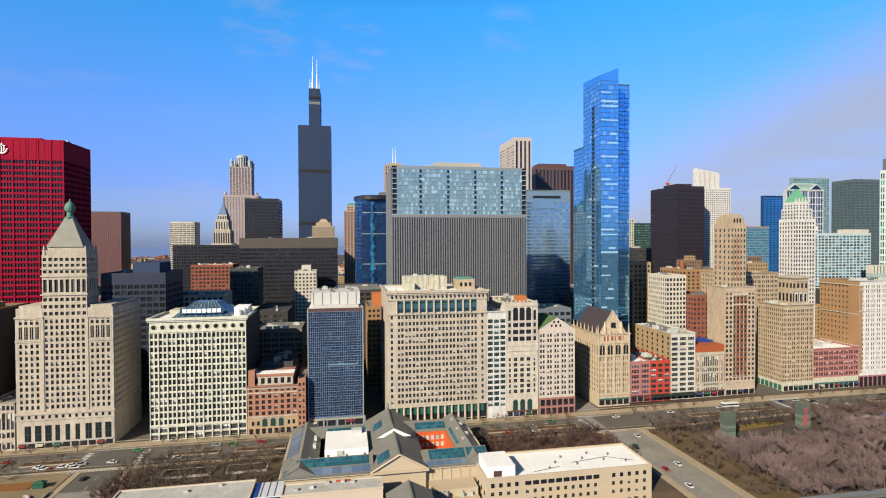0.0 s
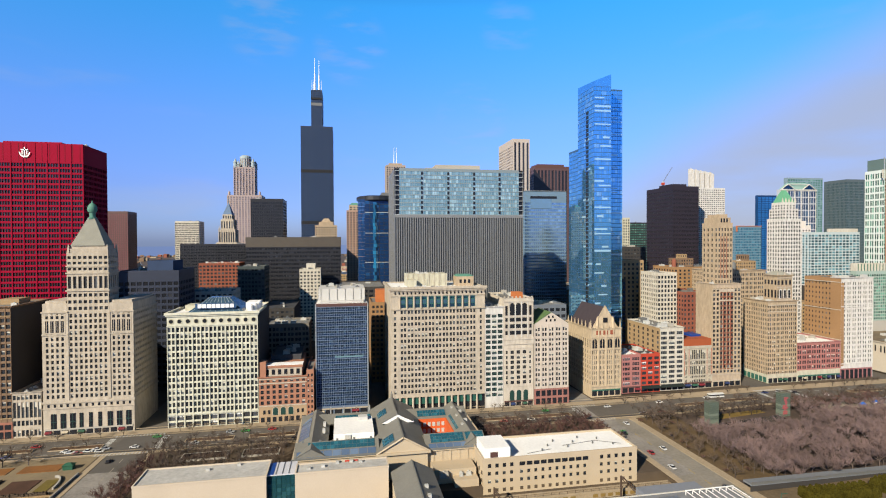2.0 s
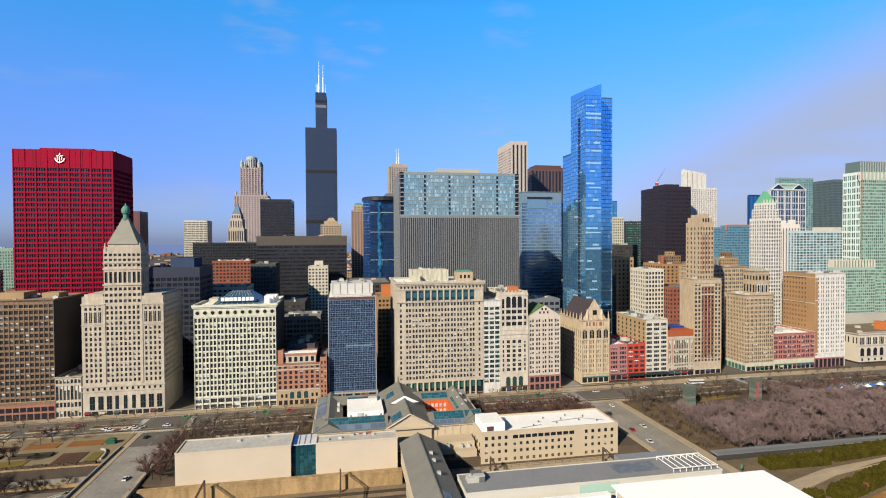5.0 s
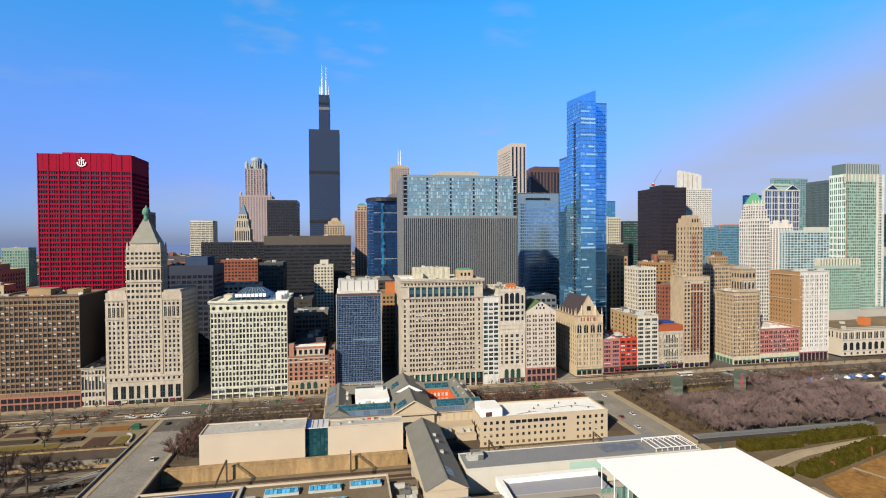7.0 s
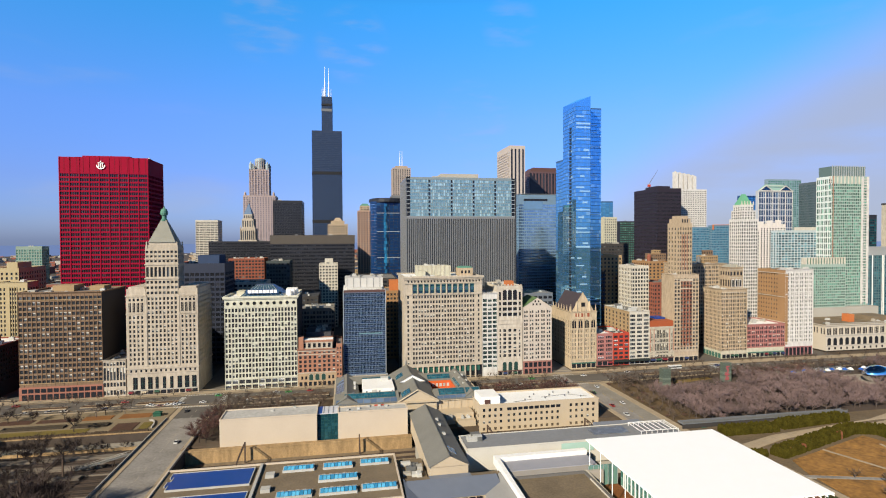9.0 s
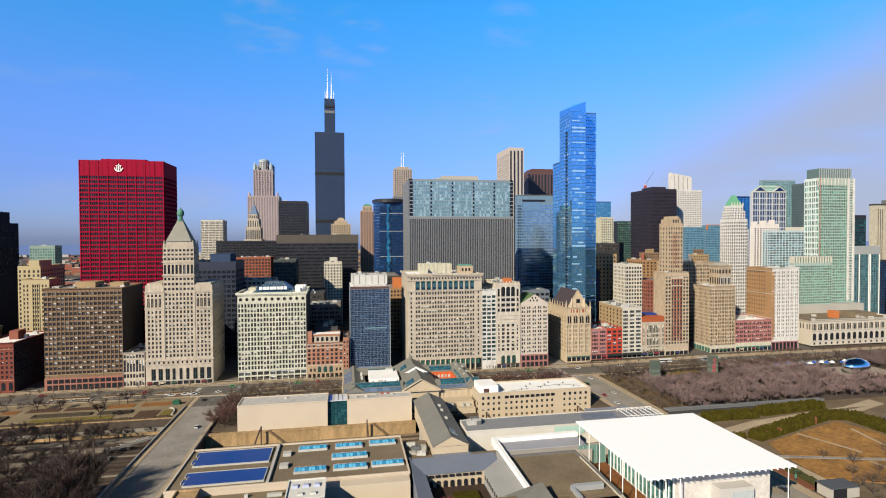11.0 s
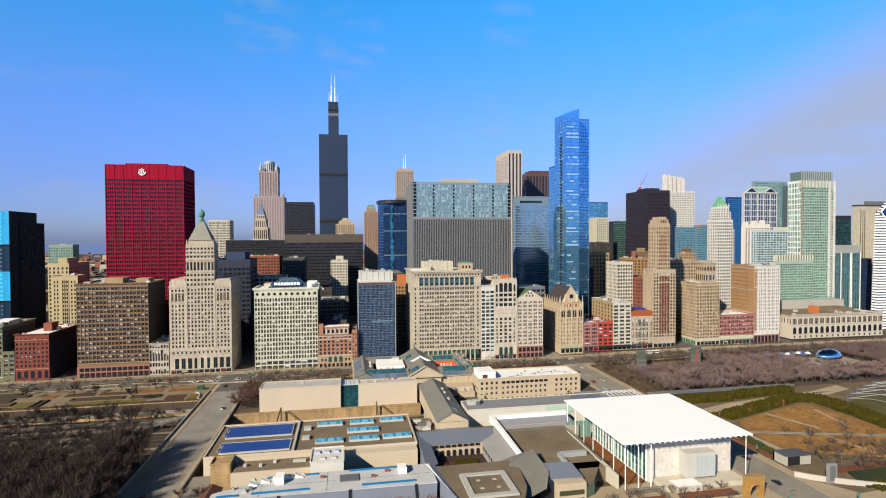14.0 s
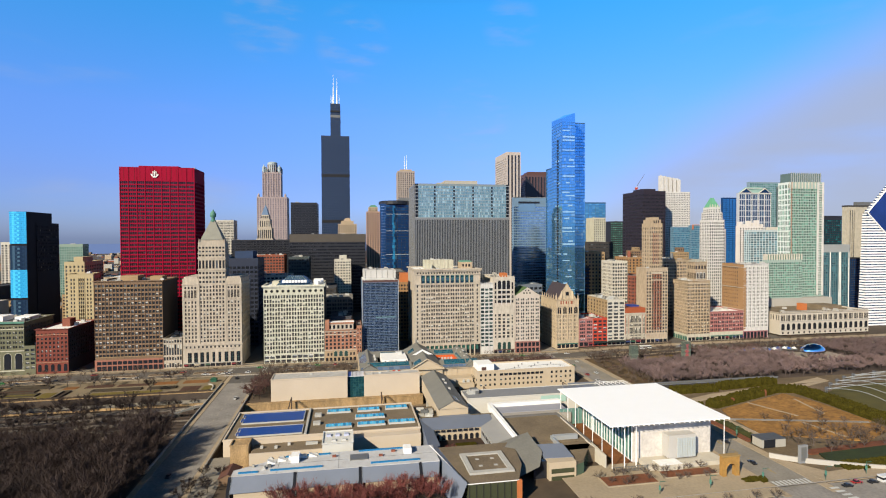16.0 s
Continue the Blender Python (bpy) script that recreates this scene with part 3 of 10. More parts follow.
for k in range(22):
    x = -330 + k * 34
    if abs(x + 117) < 24 or abs(x - 157) < 30 or abs(x - 298) < 24 or abs(x + 250) < 22:
        continue
    z = GS + (GN - GS) * smooth(165, 300, x + 13)
    md = thing("median_planter", "raised pale median planter with brown soil", "planter", (x + 13, 298, z), group="median planters")
    part("kerb", Shape().ring(x, x + 26, 295.6, 300.4, z - 0.4, z + 0.6, 0.35), PAVING, md)
    part("planting", Shape().box(x + 0.35, x + 25.65, 295.95, 300.05, z - 0.4, z + 0.5), surface("brown planter soil", (0.11, 0.06, 0.03), var=0.4, scale=0.3) if k == 0 else bpy.data.materials["brown planter soil"], md)
for x0, x1, z in ((-133, -105, GS), (145, 171, GS), (286, 311, GN)):
    cw = Shape()
    for y in (285.3, 312.8):
        for k in range(int((x1 - x0) / 1.8)):
            cw.box(x0 + k * 1.8, x0 + k * 1.8 + 0.9, y - 1.6, y + 1.6, z + 0.2, z + 0.235)
    for x in (x0, x1):
        for k in range(10):
            cw.box(x - 1.6, x + 1.6, 289 + k * 2.1, 290.1 + k * 2.1, z + 0.06, z + 0.09)
    whole("crosswalk", cw, PAINTW, "white striped crosswalk at the avenue", "road marking", kind="stuff")

lanes = Shape()
for k in range(150):
    x = -420 + k * 7
    z = GS + (GN - GS) * smooth(165, 300, x) + 0.055
    for y in (291.3, 305.2):
        lanes.face([(x, y - 0.12, z), (x + 3.2, y - 0.12, z), (x + 3.2, y + 0.12, z), (x, y + 0.12, z)])
whole("lane_marks", lanes, PAINTW, "white dashed lane marks along the avenue", "road marking", kind="stuff")
strip("road_crossing", -128, -106.3, 262, 311, 0.085, surface("fresh dark asphalt", (0.12, 0.108, 0.095), var=0.3, scale=0.1), "dark fresh asphalt at the crossing", "road", z=GS)

# hazy rim of the world: an added glowing ring painted in haze colour
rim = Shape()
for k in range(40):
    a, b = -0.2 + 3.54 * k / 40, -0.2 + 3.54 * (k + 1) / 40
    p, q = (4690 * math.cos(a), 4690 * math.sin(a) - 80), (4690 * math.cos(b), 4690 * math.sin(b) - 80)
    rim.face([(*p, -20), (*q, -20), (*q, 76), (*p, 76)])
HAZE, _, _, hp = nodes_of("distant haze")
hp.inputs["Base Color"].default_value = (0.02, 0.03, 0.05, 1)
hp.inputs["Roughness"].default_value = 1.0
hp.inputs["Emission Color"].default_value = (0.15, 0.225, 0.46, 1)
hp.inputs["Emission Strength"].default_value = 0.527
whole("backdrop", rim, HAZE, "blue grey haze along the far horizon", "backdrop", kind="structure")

# far low city
r = random.Random(5)
low = Shape()
for _ in range(2600):
    y = 950 + 3500 * r.random() ** 1.3
    x = r.uniform(-0.95, 0.95) * y * 1.2 + 0.2 * y
    w, d, h = r.uniform(8, 40), r.uniform(8, 40), r.choice([5, 6, 8, 9, 12, 15, 22]) * r.uniform(0.7, 1.2)
    low.box(x, x + w, y, y + d, 0, h, r.randrange(4), r.choice([4, 5, 5, 0]))
whole("distant_houses", low, [BROWNB, CONCRETE, REDB, TAN, ROOFWHITE, ROOFGREY], "low brick and concrete houses far away", "houses", kind="stuff")

# ---- buildings along the avenue ----
FY = 321.0

# club house with arches, south end
root = tower("club_building", "grey green stone club building with tall arches", -335, -295, FY, 365, 45, GREENSTONE, GLASSB, (9, 2, 0.3), (21, 3, 5), z0=GS, single=120, cornice=1.2, sides="N", roof=ROOFGREY, units=8)
for k in range(5):
    arch(root, -331.5 + k * 8.1, 5.2, FY, GS + 5, GS + 18, GLASSBLACK, "arched_window", CREAM)
courses(root, -335, -295, FY, (GS + 3.5, GS + 19.6, 39), 0.8, CREAM)
part("copper_cornice", Shape().box(-335.8, -294.2, FY - 1.5, FY - 1.22, 44, 45.6), COPPER, root)
part("roof_plant", Shape().box(-330, -318, 335, 350, 44, 48).box(-312, -300, 340, 355, 44, 47), ROOFWHITE, root)
tower("low_building", "small pale shop building beside the club", -295, -287, FY, 345, 25.5, GREENSTONE, GLASSB, (2, 1, 0.3), (4, 2, 5), z0=GS, single=20, sides="", units=1)
# side wall colour carries the shade of its north face
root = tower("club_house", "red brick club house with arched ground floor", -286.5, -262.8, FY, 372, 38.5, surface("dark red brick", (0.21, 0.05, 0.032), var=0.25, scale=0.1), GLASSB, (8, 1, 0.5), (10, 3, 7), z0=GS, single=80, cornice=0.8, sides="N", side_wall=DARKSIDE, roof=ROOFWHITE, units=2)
part("penthouse", Shape().box(-276, -270, 340, 350, 37.5, 44), REDB, root)
for k in range(5):
    arch(root, -284 + k * 4.75, 2.6, FY, GS + 2, GS + 8, GLASSBLACK)
courses(root, -286.5, -262.8, FY, (GS + 9.2, 33.5), 0.6, SALMON)

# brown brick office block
# flank painted near-black in place of shade
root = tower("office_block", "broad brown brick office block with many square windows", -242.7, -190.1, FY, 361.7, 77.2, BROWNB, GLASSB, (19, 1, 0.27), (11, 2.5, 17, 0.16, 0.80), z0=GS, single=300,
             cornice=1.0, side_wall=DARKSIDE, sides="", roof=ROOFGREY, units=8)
s = Shape()
s.box(-243, -189.9, FY - 0.35, FY - 0.02, GS, GS + 9.5)
part("base_storey", s, surface("red base brick", (0.36, 0.15, 0.10), var=0.2, scale=0.2), root)
for k in range(13):
    x = -241 + k * 3.95
    for a, b in ((0.4, 4.2), (5.4, 8.2)):
        part("shop_window", Shape().box(x - 0.2, x + 3.0, FY - 0.5, FY - 0.33, GS + a, GS + b), GLASSBLACK, root)
piers(root, -242.7, -190.1, FY, GS + 9.6, 76, 19, 0.4, BROWNB, 0.15)
courses(root, -242.7, -190.1, FY, (13, 71.4), 0.5, BUFF)
part("penthouse", Shape().box(-228, -214, 335, 350, 76, 80.5), BUFF, root)
part("penthouse", Shape().box(-206, -196, 340, 352, 76, 79.5), BUFF, root)

# small cream annexe
tower("low_building", "small cream bank annexe with tall windows", -190, -175.2, FY, 356, 27.8, LIME, GLASSB, (7, 1, 0.3), [(GS + 1, GS + 4.5), (GS + 7, GS + 10), (GS + 11.5, GS + 20.5), (GS + 22, GS + 24.5)], z0=GS, single=40, sides="", cornice=0.6, units=2)

# limestone tower with a stepped pyramid
root = thing("stone_tower", "limestone office tower with stepped pyramid and green lantern", "office tower", (-150, 340, GS))
X0, X1, TX0, TX1 = -174.4, -126.3, -161.3, -139.4
cl = bays(13.1, 4, 1, 0.5, 0, 1.2) + [(13.1 + a, 13.1 + b) for a, b in bays(21.9, 8, 1, 0.46, 0, 0.6)] + [(35 + a, 35 + b) for a, b in bays(13.1, 4, 1, 0.5, 0, 1.2)]
s = Shape()
holes = facade(s, (X0, FY, 0), SIDES["E"], X1 - X0, GS, 72.5, cl, floors(22.5, 72.5, 15, 0.16, 0.80), 0.5)
more = facade(s, (X1, FY, 0), SIDES["N"], 40, GS, 72.5, bays(40, 14, 1, 0.5), floors(22.5, 72.5, 14, 0.25, 0.72), 0.5)
facade(s, (X0, 361, 0), SIDES["S"], 40, GS, 72.5, [], [])
facade(s, (X1, 361, 0), SIDES["W"], X1 - X0, GS, 72.5, [], [])
part("wall", s, LIME, root)
glaze(root, holes, GLASSB, None, 240)
glaze(root, more, GLASS)
for a, b in ((X0, TX0), (TX1, X1)):
    s = Shape().box(a - 0.4, b + 0.4, FY - 0.4, 361, 72.5, 73.4).box(a + 0.2, b - 0.2, FY + 0.3, 360, 73.4, 78).box(a + 1.2, b - 1.2, FY + 1.4, 358, 78, 79.4)
    part("shoulder", s, LIME, root)
    s = Shape()
    part("panel", Shape().box(a + 1.0, b - 1.0, FY - 0.08, FY - 0.02, 60.4, 71.4), LIME, root)
    for k in range(4):
        x = a + 1.2 + 2.675 * k + 0.55
        part("tall_window", Shape().box(x, x + 1.6, FY - 0.16, FY - 0.06, 61.3, 68.0), GLASSBLACK, root)
        part("window_mullion", Shape().box(x + 0.70, x + 0.90, FY - 0.24, FY - 0.14, 61.3, 68.0), LIME, root)
        part("attic_window", Shape().box(x + 0.1, x + 1.5, FY - 0.16, FY - 0.06, 69.2, 70.9), GLASSBLACK, root)
    part("string_course", Shape().box(a - 0.2, b + 0.2, FY - 0.4, FY - 0.02, 59.6, 60.3), LIME, root)
s = Shape()
cl = bays(TX1 - TX0, 8, 1, 0.36)
holes = facade(s, (TX0, FY + 0.3, 0), SIDES["E"], TX1 - TX0, 72.5, 107, cl, floors(73, 84.5, 3, 0.25, 0.75) + [(86.5, 93.5), (97, 98.5), (100.5, 102), (103.6, 105.3)], 0.6)
holes += facade(s, (TX1, FY + 0.3, 0), SIDES["N"], 14, 72.5, 107, bays(14, 5, 1, 0.45), floors(73, 84.5, 3, 0.25, 0.75) + [(86.5, 93.5), (97, 98.5), (100.5, 102), (103.6, 105.3)], 0.6)
facade(s, (TX0, FY + 14.3, 0), SIDES["S"], 14, 72.5, 107, [], [])
facade(s, (TX1, FY + 14.3, 0), SIDES["W"], TX1 - TX0, 72.5, 107, [], [])
part("upper_tower", s, LIME, root)
for x in (TX0, TX1):
    part("pilaster", Shape().box(x - 0.7, x + 0.7, FY - 0.35, FY - 0.02, 22, 72.4), LIME, root)
glaze(root, holes, GLASS)
cx, cy, DY = (TX0 + TX1) / 2, FY + 7.3, 4.0
s = Shape()
for hw, z, h in ((11.6, 84.9, 0.7), (11.5, 95, 0.8), (11.4, 99, 0.6)):
    s.ring(cx - hw, cx + hw, cy - hw + DY, cy + hw - DY, z, z + h, 0.6)
s.box(cx - 10.4, cx + 10.4, cy - 10.4 + DY, cy + 10.4 - DY, 106.5, 109.5).box(cx - 9.4, cx + 9.4, cy - 9.4 + DY, cy + 9.4 - DY, 109.5, 111.5)
for a, b in ((-1, -1), (1, -1), (1, 1), (-1, 1)):
    s.taper(cx + a * 10.2 - 0.7, cx + a * 10.2 + 0.7, cy + b * (10.2 - DY) - 0.7, cy + b * (10.2 - DY) + 0.7, 107, 112, 0.5)
part("cornice", s, LIME, root)
s = Shape()
for k in range(18):
    hw, z = 8.9 - k * 0.4, 111.5 + k * 0.88
    s.box(cx - hw, cx + hw, cy - hw * 0.62 - 0.5, cy + hw * 0.62 + 0.5, z - 0.2, z + 0.88)
part("stepped_roof", s, STONEROOF, root)
s = Shape().lathe(cx, cy, [(2.2, 127), (2.3, 128), (1.6, 128.3), (1.6, 131), (2.3, 131.2), (2.6, 132.6), (2.4, 134.2), (1.7, 135.6), (0.7, 136.4), (0.15, 138)], 14)
part("lantern", s, COPPER, root, "green copper beehive lantern")
s = Shape().box(X0 - 0.5, X1 + 0.5, FY - 0.5, FY - 0.02, 20.2, 21.4).box(X0 - 0.4, X1 + 0.4, FY - 0.4, FY - 0.02, 17, 17.6).box(X1 + 0.02, X1 + 0.5, FY, 361, 20.2, 21.4)
part("string_course", s, LIME, root)
for k in range(9):
    x = X0 + 4.2 + k * 4.95
    wd = 3.0 if k not in (3, 4, 5) else 2.1
    tw = part("tall_window", Shape().box(x - 0.3, x - 0.3 + wd, FY - 0.14, FY - 0.02, 5.6, 14.2), GLASSBLACK, root)
    part("glazing_bars", Shape().box(x - 0.3 + wd * 0.46, x - 0.3 + wd * 0.54, FY - 0.24, FY - 0.1, 5.6, 14.2).box(x - 0.3, x - 0.3 + wd, FY - 0.24, FY - 0.1, 9.2, 9.6), DARKGREEN, tw)
for k in range(14):
    x = X0 + 2.2 + k * 3.3
    part("frieze_window", Shape().box(x, x + 1.2, FY - 0.12, FY - 0.02, 18, 19.7), GLASSBLACK, root)

shopfront(root, X0 + 0.5, X1 - 0.5, FY, GS, 11, 41, 3.2)
IVORY = surface("ivory terracotta", (0.71, 0.69, 0.55), var=0.12, scale=0.08, streak=0.8)
# white terracotta block with round attic windows
root = thing("terracotta_building", "white terracotta office block with round attic windows", "office building", (-82, 340, GS))
X0, X1, ZT = -108.0, -56.2, 70.6
s = Shape()
cl = bays(X1 - X0, 11, 2, 0.20, 0.15)
holes = facade(s, (X0, FY, 0), SIDES["E"], X1 - X0, 9.3, ZT, cl, floors(10, 62.5, 14, 0.13, 0.86), 0.45)
wide = facade(s, (X0, FY, 0), SIDES["E"], X1 - X0, GS, 9.3, bays(X1 - X0, 11, 1, 0.16), [(GS + 0.4, 4.9), (5.9, 8.7)], 0.6)
# separate north wall, its shade painted on with the near-black brick
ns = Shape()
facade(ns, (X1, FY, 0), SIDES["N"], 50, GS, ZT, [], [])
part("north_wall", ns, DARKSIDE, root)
facade(s, (X0, FY + 50, 0), SIDES["S"], 50, GS, ZT, [], [])
facade(s, (X1, FY + 50, 0), SIDES["W"], X1 - X0, GS, ZT, [], [])
piers(root, X0, X1, FY, GS, 62.7, 11, 0.7, IVORY, 0.3)
part("parapet", Shape().ring(X0, X1, FY + 0.02, FY + 50, ZT - 1.2, ZT + 0.02, 0.6), CREAM, root)
part("wall", s, IVORY, root)
glaze(root, holes, GLASSB, None, 280)
glaze(root, wide, GLASSW, None, 22, 2)
for k in range(11):
    x = X0 + (X1 - X0) / 11 * (k + 0.5)
    s = Shape().tube((x, FY + 0.2, 65.6), (x, FY - 0.1, 65.6), 1.25, 1.25, 14)
    part("round_window", s, GLASSBLACK, root)
    ringm = Shape()
    for j in range(14):
        a, b = 6.28318 * j / 14, 6.28318 * (j + 1) / 14
        ringm.face([(x + 1.6 * math.cos(a), FY - 0.2, 65.6 + 1.6 * math.sin(a)), (x + 1.6 * math.cos(b), FY - 0.2, 65.6 + 1.6 * math.sin(b)), (x + 1.22 * math.cos(b), FY - 0.2, 65.6 + 1.22 * math.sin(b)), (x + 1.22 * math.cos(a), FY - 0.2, 65.6 + 1.22 * math.sin(a))])
    part("window_surround", ringm, CREAM, root)
s = Shape().box(X0 - 1.2, X1 + 1.2, FY - 1.3, FY, ZT - 1.1, ZT + 0.3).box(X0 - 0.7, X1 + 0.7, FY - 0.7, FY, ZT - 2, ZT - 1.1)
for a in (X0 - 1.2, X1):
    part("side_cornice", Shape().box(a, a + 1.2, FY, FY + 30, ZT - 1.1, ZT + 0.3), IVORY, root)
part("cornice", s, IVORY, root)
courses(root, X0, X1, FY, (9.3, 62.7), 0.65, IVORY, 0.45)
part("roof", Shape().face([(X0 + 0.5, FY + 0.5, ZT - 1), (X1 - 0.5, FY + 0.5, ZT - 1), (X1 - 0.5, FY + 49.5, ZT - 1), (X0 + 0.5, FY + 49.5, ZT - 1)]), ROOFWHITE, root)
sky = part("atrium_skylight", Shape().taper(-99, -66, 330, 360, ZT - 1, ZT + 7.0, 10, 10), surface("blue grey skylight glass", (0.05, 0.10, 0.15), rough=0.25, var=0.25, scale=0.3, bump=0), root, "blue grey hipped glass skylight")
for k in range(9):
    x = -97 + k * 3.6
    part("glazing_bar", Shape().tube((x, 330.1, ZT - 0.9), (-88.6 + k * 1.5, 339.9, ZT + 7.1), 0.12, 0.12, 4), PALEALU, sky)
sign = part("roof_sign", Shape().box(-94.5, -70.5, 330.4, 330.7, ZT + 1.0, ZT + 4.4), surface("dark blue sign board", (0.02, 0.07, 0.17), var=0.1, rough=0.5), root, "dark blue rooftop sign")
for k in range(8):
    x = -93 + k * 2.7
    part("letter_bar", Shape().box(x, x + 2.2, 330.1, 330.38, ZT + 1.6, ZT + 3.9), WHITESTEEL, sign)
part("penthouse", Shape().box(-66, -58, 338, 352, ZT - 1, ZT + 3.6), ROOFWHITE, root)
part("penthouse", Shape().box(-103, -97, 340, 352, ZT - 1, ZT + 2.4), CREAM, root)
roof_bits(root, X0 + 2, X1 - 2, 347, 369, ZT - 1, 12, 3)
for k in range(3):
    part("water_tank", Shape().lathe(-62.5 + k * 2.2, 334 + k * 3, [(1.5, ZT - 1), (1.5, ZT + 2.2 + k * 0.4), (0.2, ZT + 3.4 + k * 0.4)], 10), ROOFWHITE, root)

# salmon brick concert hall
# flanks take the dark brick that has shade in its colour
root = tower("concert_hall", "salmon brick concert hall with arched windows", -55.8, -27.5, FY, 375, 29.6, SALMON, GLASSB, (8, 1, 0.46), [(12.4, 14.6), (15.7, 17.9), (19.0, 21.2), (22.3, 24.4), (26.2, 27.6)],
             z0=GS, single=60, sides="", side_wall=DARKSIDE, cornice=0.9, roof=ROOFDARK, units=0)
courses(root, -55.8, -27.5, FY, (11.3, 25.2), 0.7, LIME, 0.45)
part("frieze", Shape().box(-55.9, -27.4, FY - 0.1, FY - 0.02, 27.8, 28.8), LIME, root)
part("base_storey", Shape().box(-55.95, -27.35, FY - 0.12, FY - 0.02, GS, 11.2), surface("tan base brick", (0.47, 0.33, 0.20), var=0.2, scale=0.15), root)
for k in range(3):
    arch(root, -46.2 + k * 4.6, 3.0, FY - 0.14, 5.8, 10.6, DARKGREEN, "arched_window", LIME)
for x in (-53.5, -50.6, -33.4, -30.6):
    part("base_window", Shape().box(x, x + 1.4, FY - 0.24, FY - 0.1, 6.6, 9.0), GLASSBLACK, root)
for k in range(8):
    part("shop_window", Shape().box(-54.9 + k * 3.5, -52.7 + k * 3.5, FY - 0.24, FY - 0.1, GS + 0.2, GS + 3.2), GLASSBLACK, root)
for k in range(3):
    part("flag_pole", Shape().tube((-46.2 + k * 4.6, FY - 0.2, 10.8), (-46.2 + k * 4.6, FY - 2.6, 13.4), 0.07, 0.05, 5), GREYALU, root)
attic = part("attic", Shape().box(-53.5, -30.2, FY + 2.2, 362, 28.6, 35.6).box(-54, -29.7, FY + 1.6, FY + 2.4, 34.6, 36.2), SALMON, root)
part("attic_front", Shape().box(-53.3, -30.4, FY + 2.0, FY + 2.2, 29.4, 34.4), LIME, attic)
for k in range(6):
    part("attic_window", Shape().box(-52.2 + k * 3.7, -50.2 + k * 3.7, FY + 1.88, FY + 2.0, 30.4, 33.6), GLASSBLACK, attic)
part("white_coping", Shape().box(-54, -29.7, FY + 1.5, FY + 9, 36.2, 36.5), ROOFWHITE, root)
part("stair_head", Shape().box(-55.6, -51.8, FY + 0.6, FY + 8, 28.6, 38.8), SALMON, root)
part("fly_tower", Shape().box(-51, -32, 340, 372, 35.6, 38.4).ring(-51.2, -31.8, 339.8, 372.2, 38.4, 39.2, 0.5), ROOFDARK, root)
roof_bits(root, -50, -33, 341, 371, 38.4, 6, 19)
tower("narrow_building", "narrow red brick infill building", -27.4, -23, FY, 350, 33, SALMON, GLASSB, (2, 1, 0.5), (3, 2, 8), z0=GS, single=20, sides="", units=0)

# navy curtain wall tower
BY = 326.0
NAVYFRAME = surface("pale blue mullions", (0.21, 0.28, 0.39), rough=0.35, var=0.06, bump=0, metal=0.3)
SPANDREL = glazing("navy spandrel glass", (0.010, 0.030, 0.10), (0.02, 0.06, 0.17), share=0.3, rough=0.12, metal=0.5)
VISION = glazing("slate blue vision glass", (0.010, 0.020, 0.042), (0.15, 0.24, 0.34), share=0.16, rough=0.06, metal=0.6)
root = thing("curtain_tower", "navy glass curtain wall tower with pale mullions", "office building", (-5.6, 354, GS))
s = Shape()
fl = [q for a, b in floors(7.5, 71.2, 21, 0.05, 0.95) for q in ((a, a + (b - a) * 0.42), (a + (b - a) * 0.47, b))]
nb = 28
front = facade(s, (-21.9, BY, 0), SIDES["E"], 33, GS, 73.3, bays(33, nb, 1, 0.17, 0, 0.5), fl, 0.14)
flank = facade(s, (11.1, BY, 0), SIDES["N"], 46, GS, 73.3, bays(46, 16, 1, 0.14), fl, 0.14) + facade(s, (-21.9, 372, 0), SIDES["S"], 46, GS, 73.3, bays(46, 16, 1, 0.14), fl, 0.14)
facade(s, (11.1, 372, 0), SIDES["W"], 33, GS, 73.3, [], [])
part("wall", s, NAVYFRAME, root)
glaze(root, [h for i, h in enumerate(front) if (i // nb) % 2 == 0], SPANDREL)
glaze(root, [h for i, h in enumerate(front) if (i // nb) % 2 == 1], VISION)
glaze(root, flank, SPANDREL)
part("roof", Shape().face([(-21.7, BY + 0.2, 73.1), (10.9, BY + 0.2, 73.1), (10.9, 373.1, 73.1), (-21.7, 373.1, 73.1)]), ROOFWHITE, root)
for x in (-22.05, 10.7):
    part("corner_pier", Shape().box(x, x + 0.5, BY - 0.25, BY + 0.2, GS, 73.3), PALEALU, root)
for k in range(5):
    part("lobby_pier", Shape().box(-21.4 + k * 8.2, -20.7 + k * 8.2, BY - 0.3, BY - 0.02, GS, 7.2), PALEALU, root)
part("penthouse", Shape().box(-19, 8.5, BY + 4, 368, 73.1, 74.4).box(-20.5, 9.5, BY + 10, 366, 74.4, 82), surface("white plant screen", (0.62, 0.60, 0.56), var=0.15), root)
part("lit_storey", Shape().box(-10, 8, BY - 0.12, BY - 0.02, 38.6, 39.6), GLASSPALE, root)
shopfront(root, -21.7, 10.9, BY, GS, 6, 2)
part("roof_band", Shape().box(-22.0, 11.2, BY - 0.1, BY + 0.1, 71.4, 73.4), BROWNGRAN, root)
roof_bits(root, -19, 8, BY + 11, 365, 82, 9, 15, None, 0.7)
for k in range(6):
    part("screen_rib", Shape().box(-19 + k * 5.2, -18.7 + k * 5.2, BY + 9.8, BY + 9.98, 74.6, 82), GREYALU, root)
part("roof_rail", Shape().box(-21.6, 10.8, BY + 0.6, BY + 0.7, 74.0, 74.1).box(-21.6, 10.8, BY + 0.6, BY + 0.7, 73.5, 73.6), GREYALU, root)
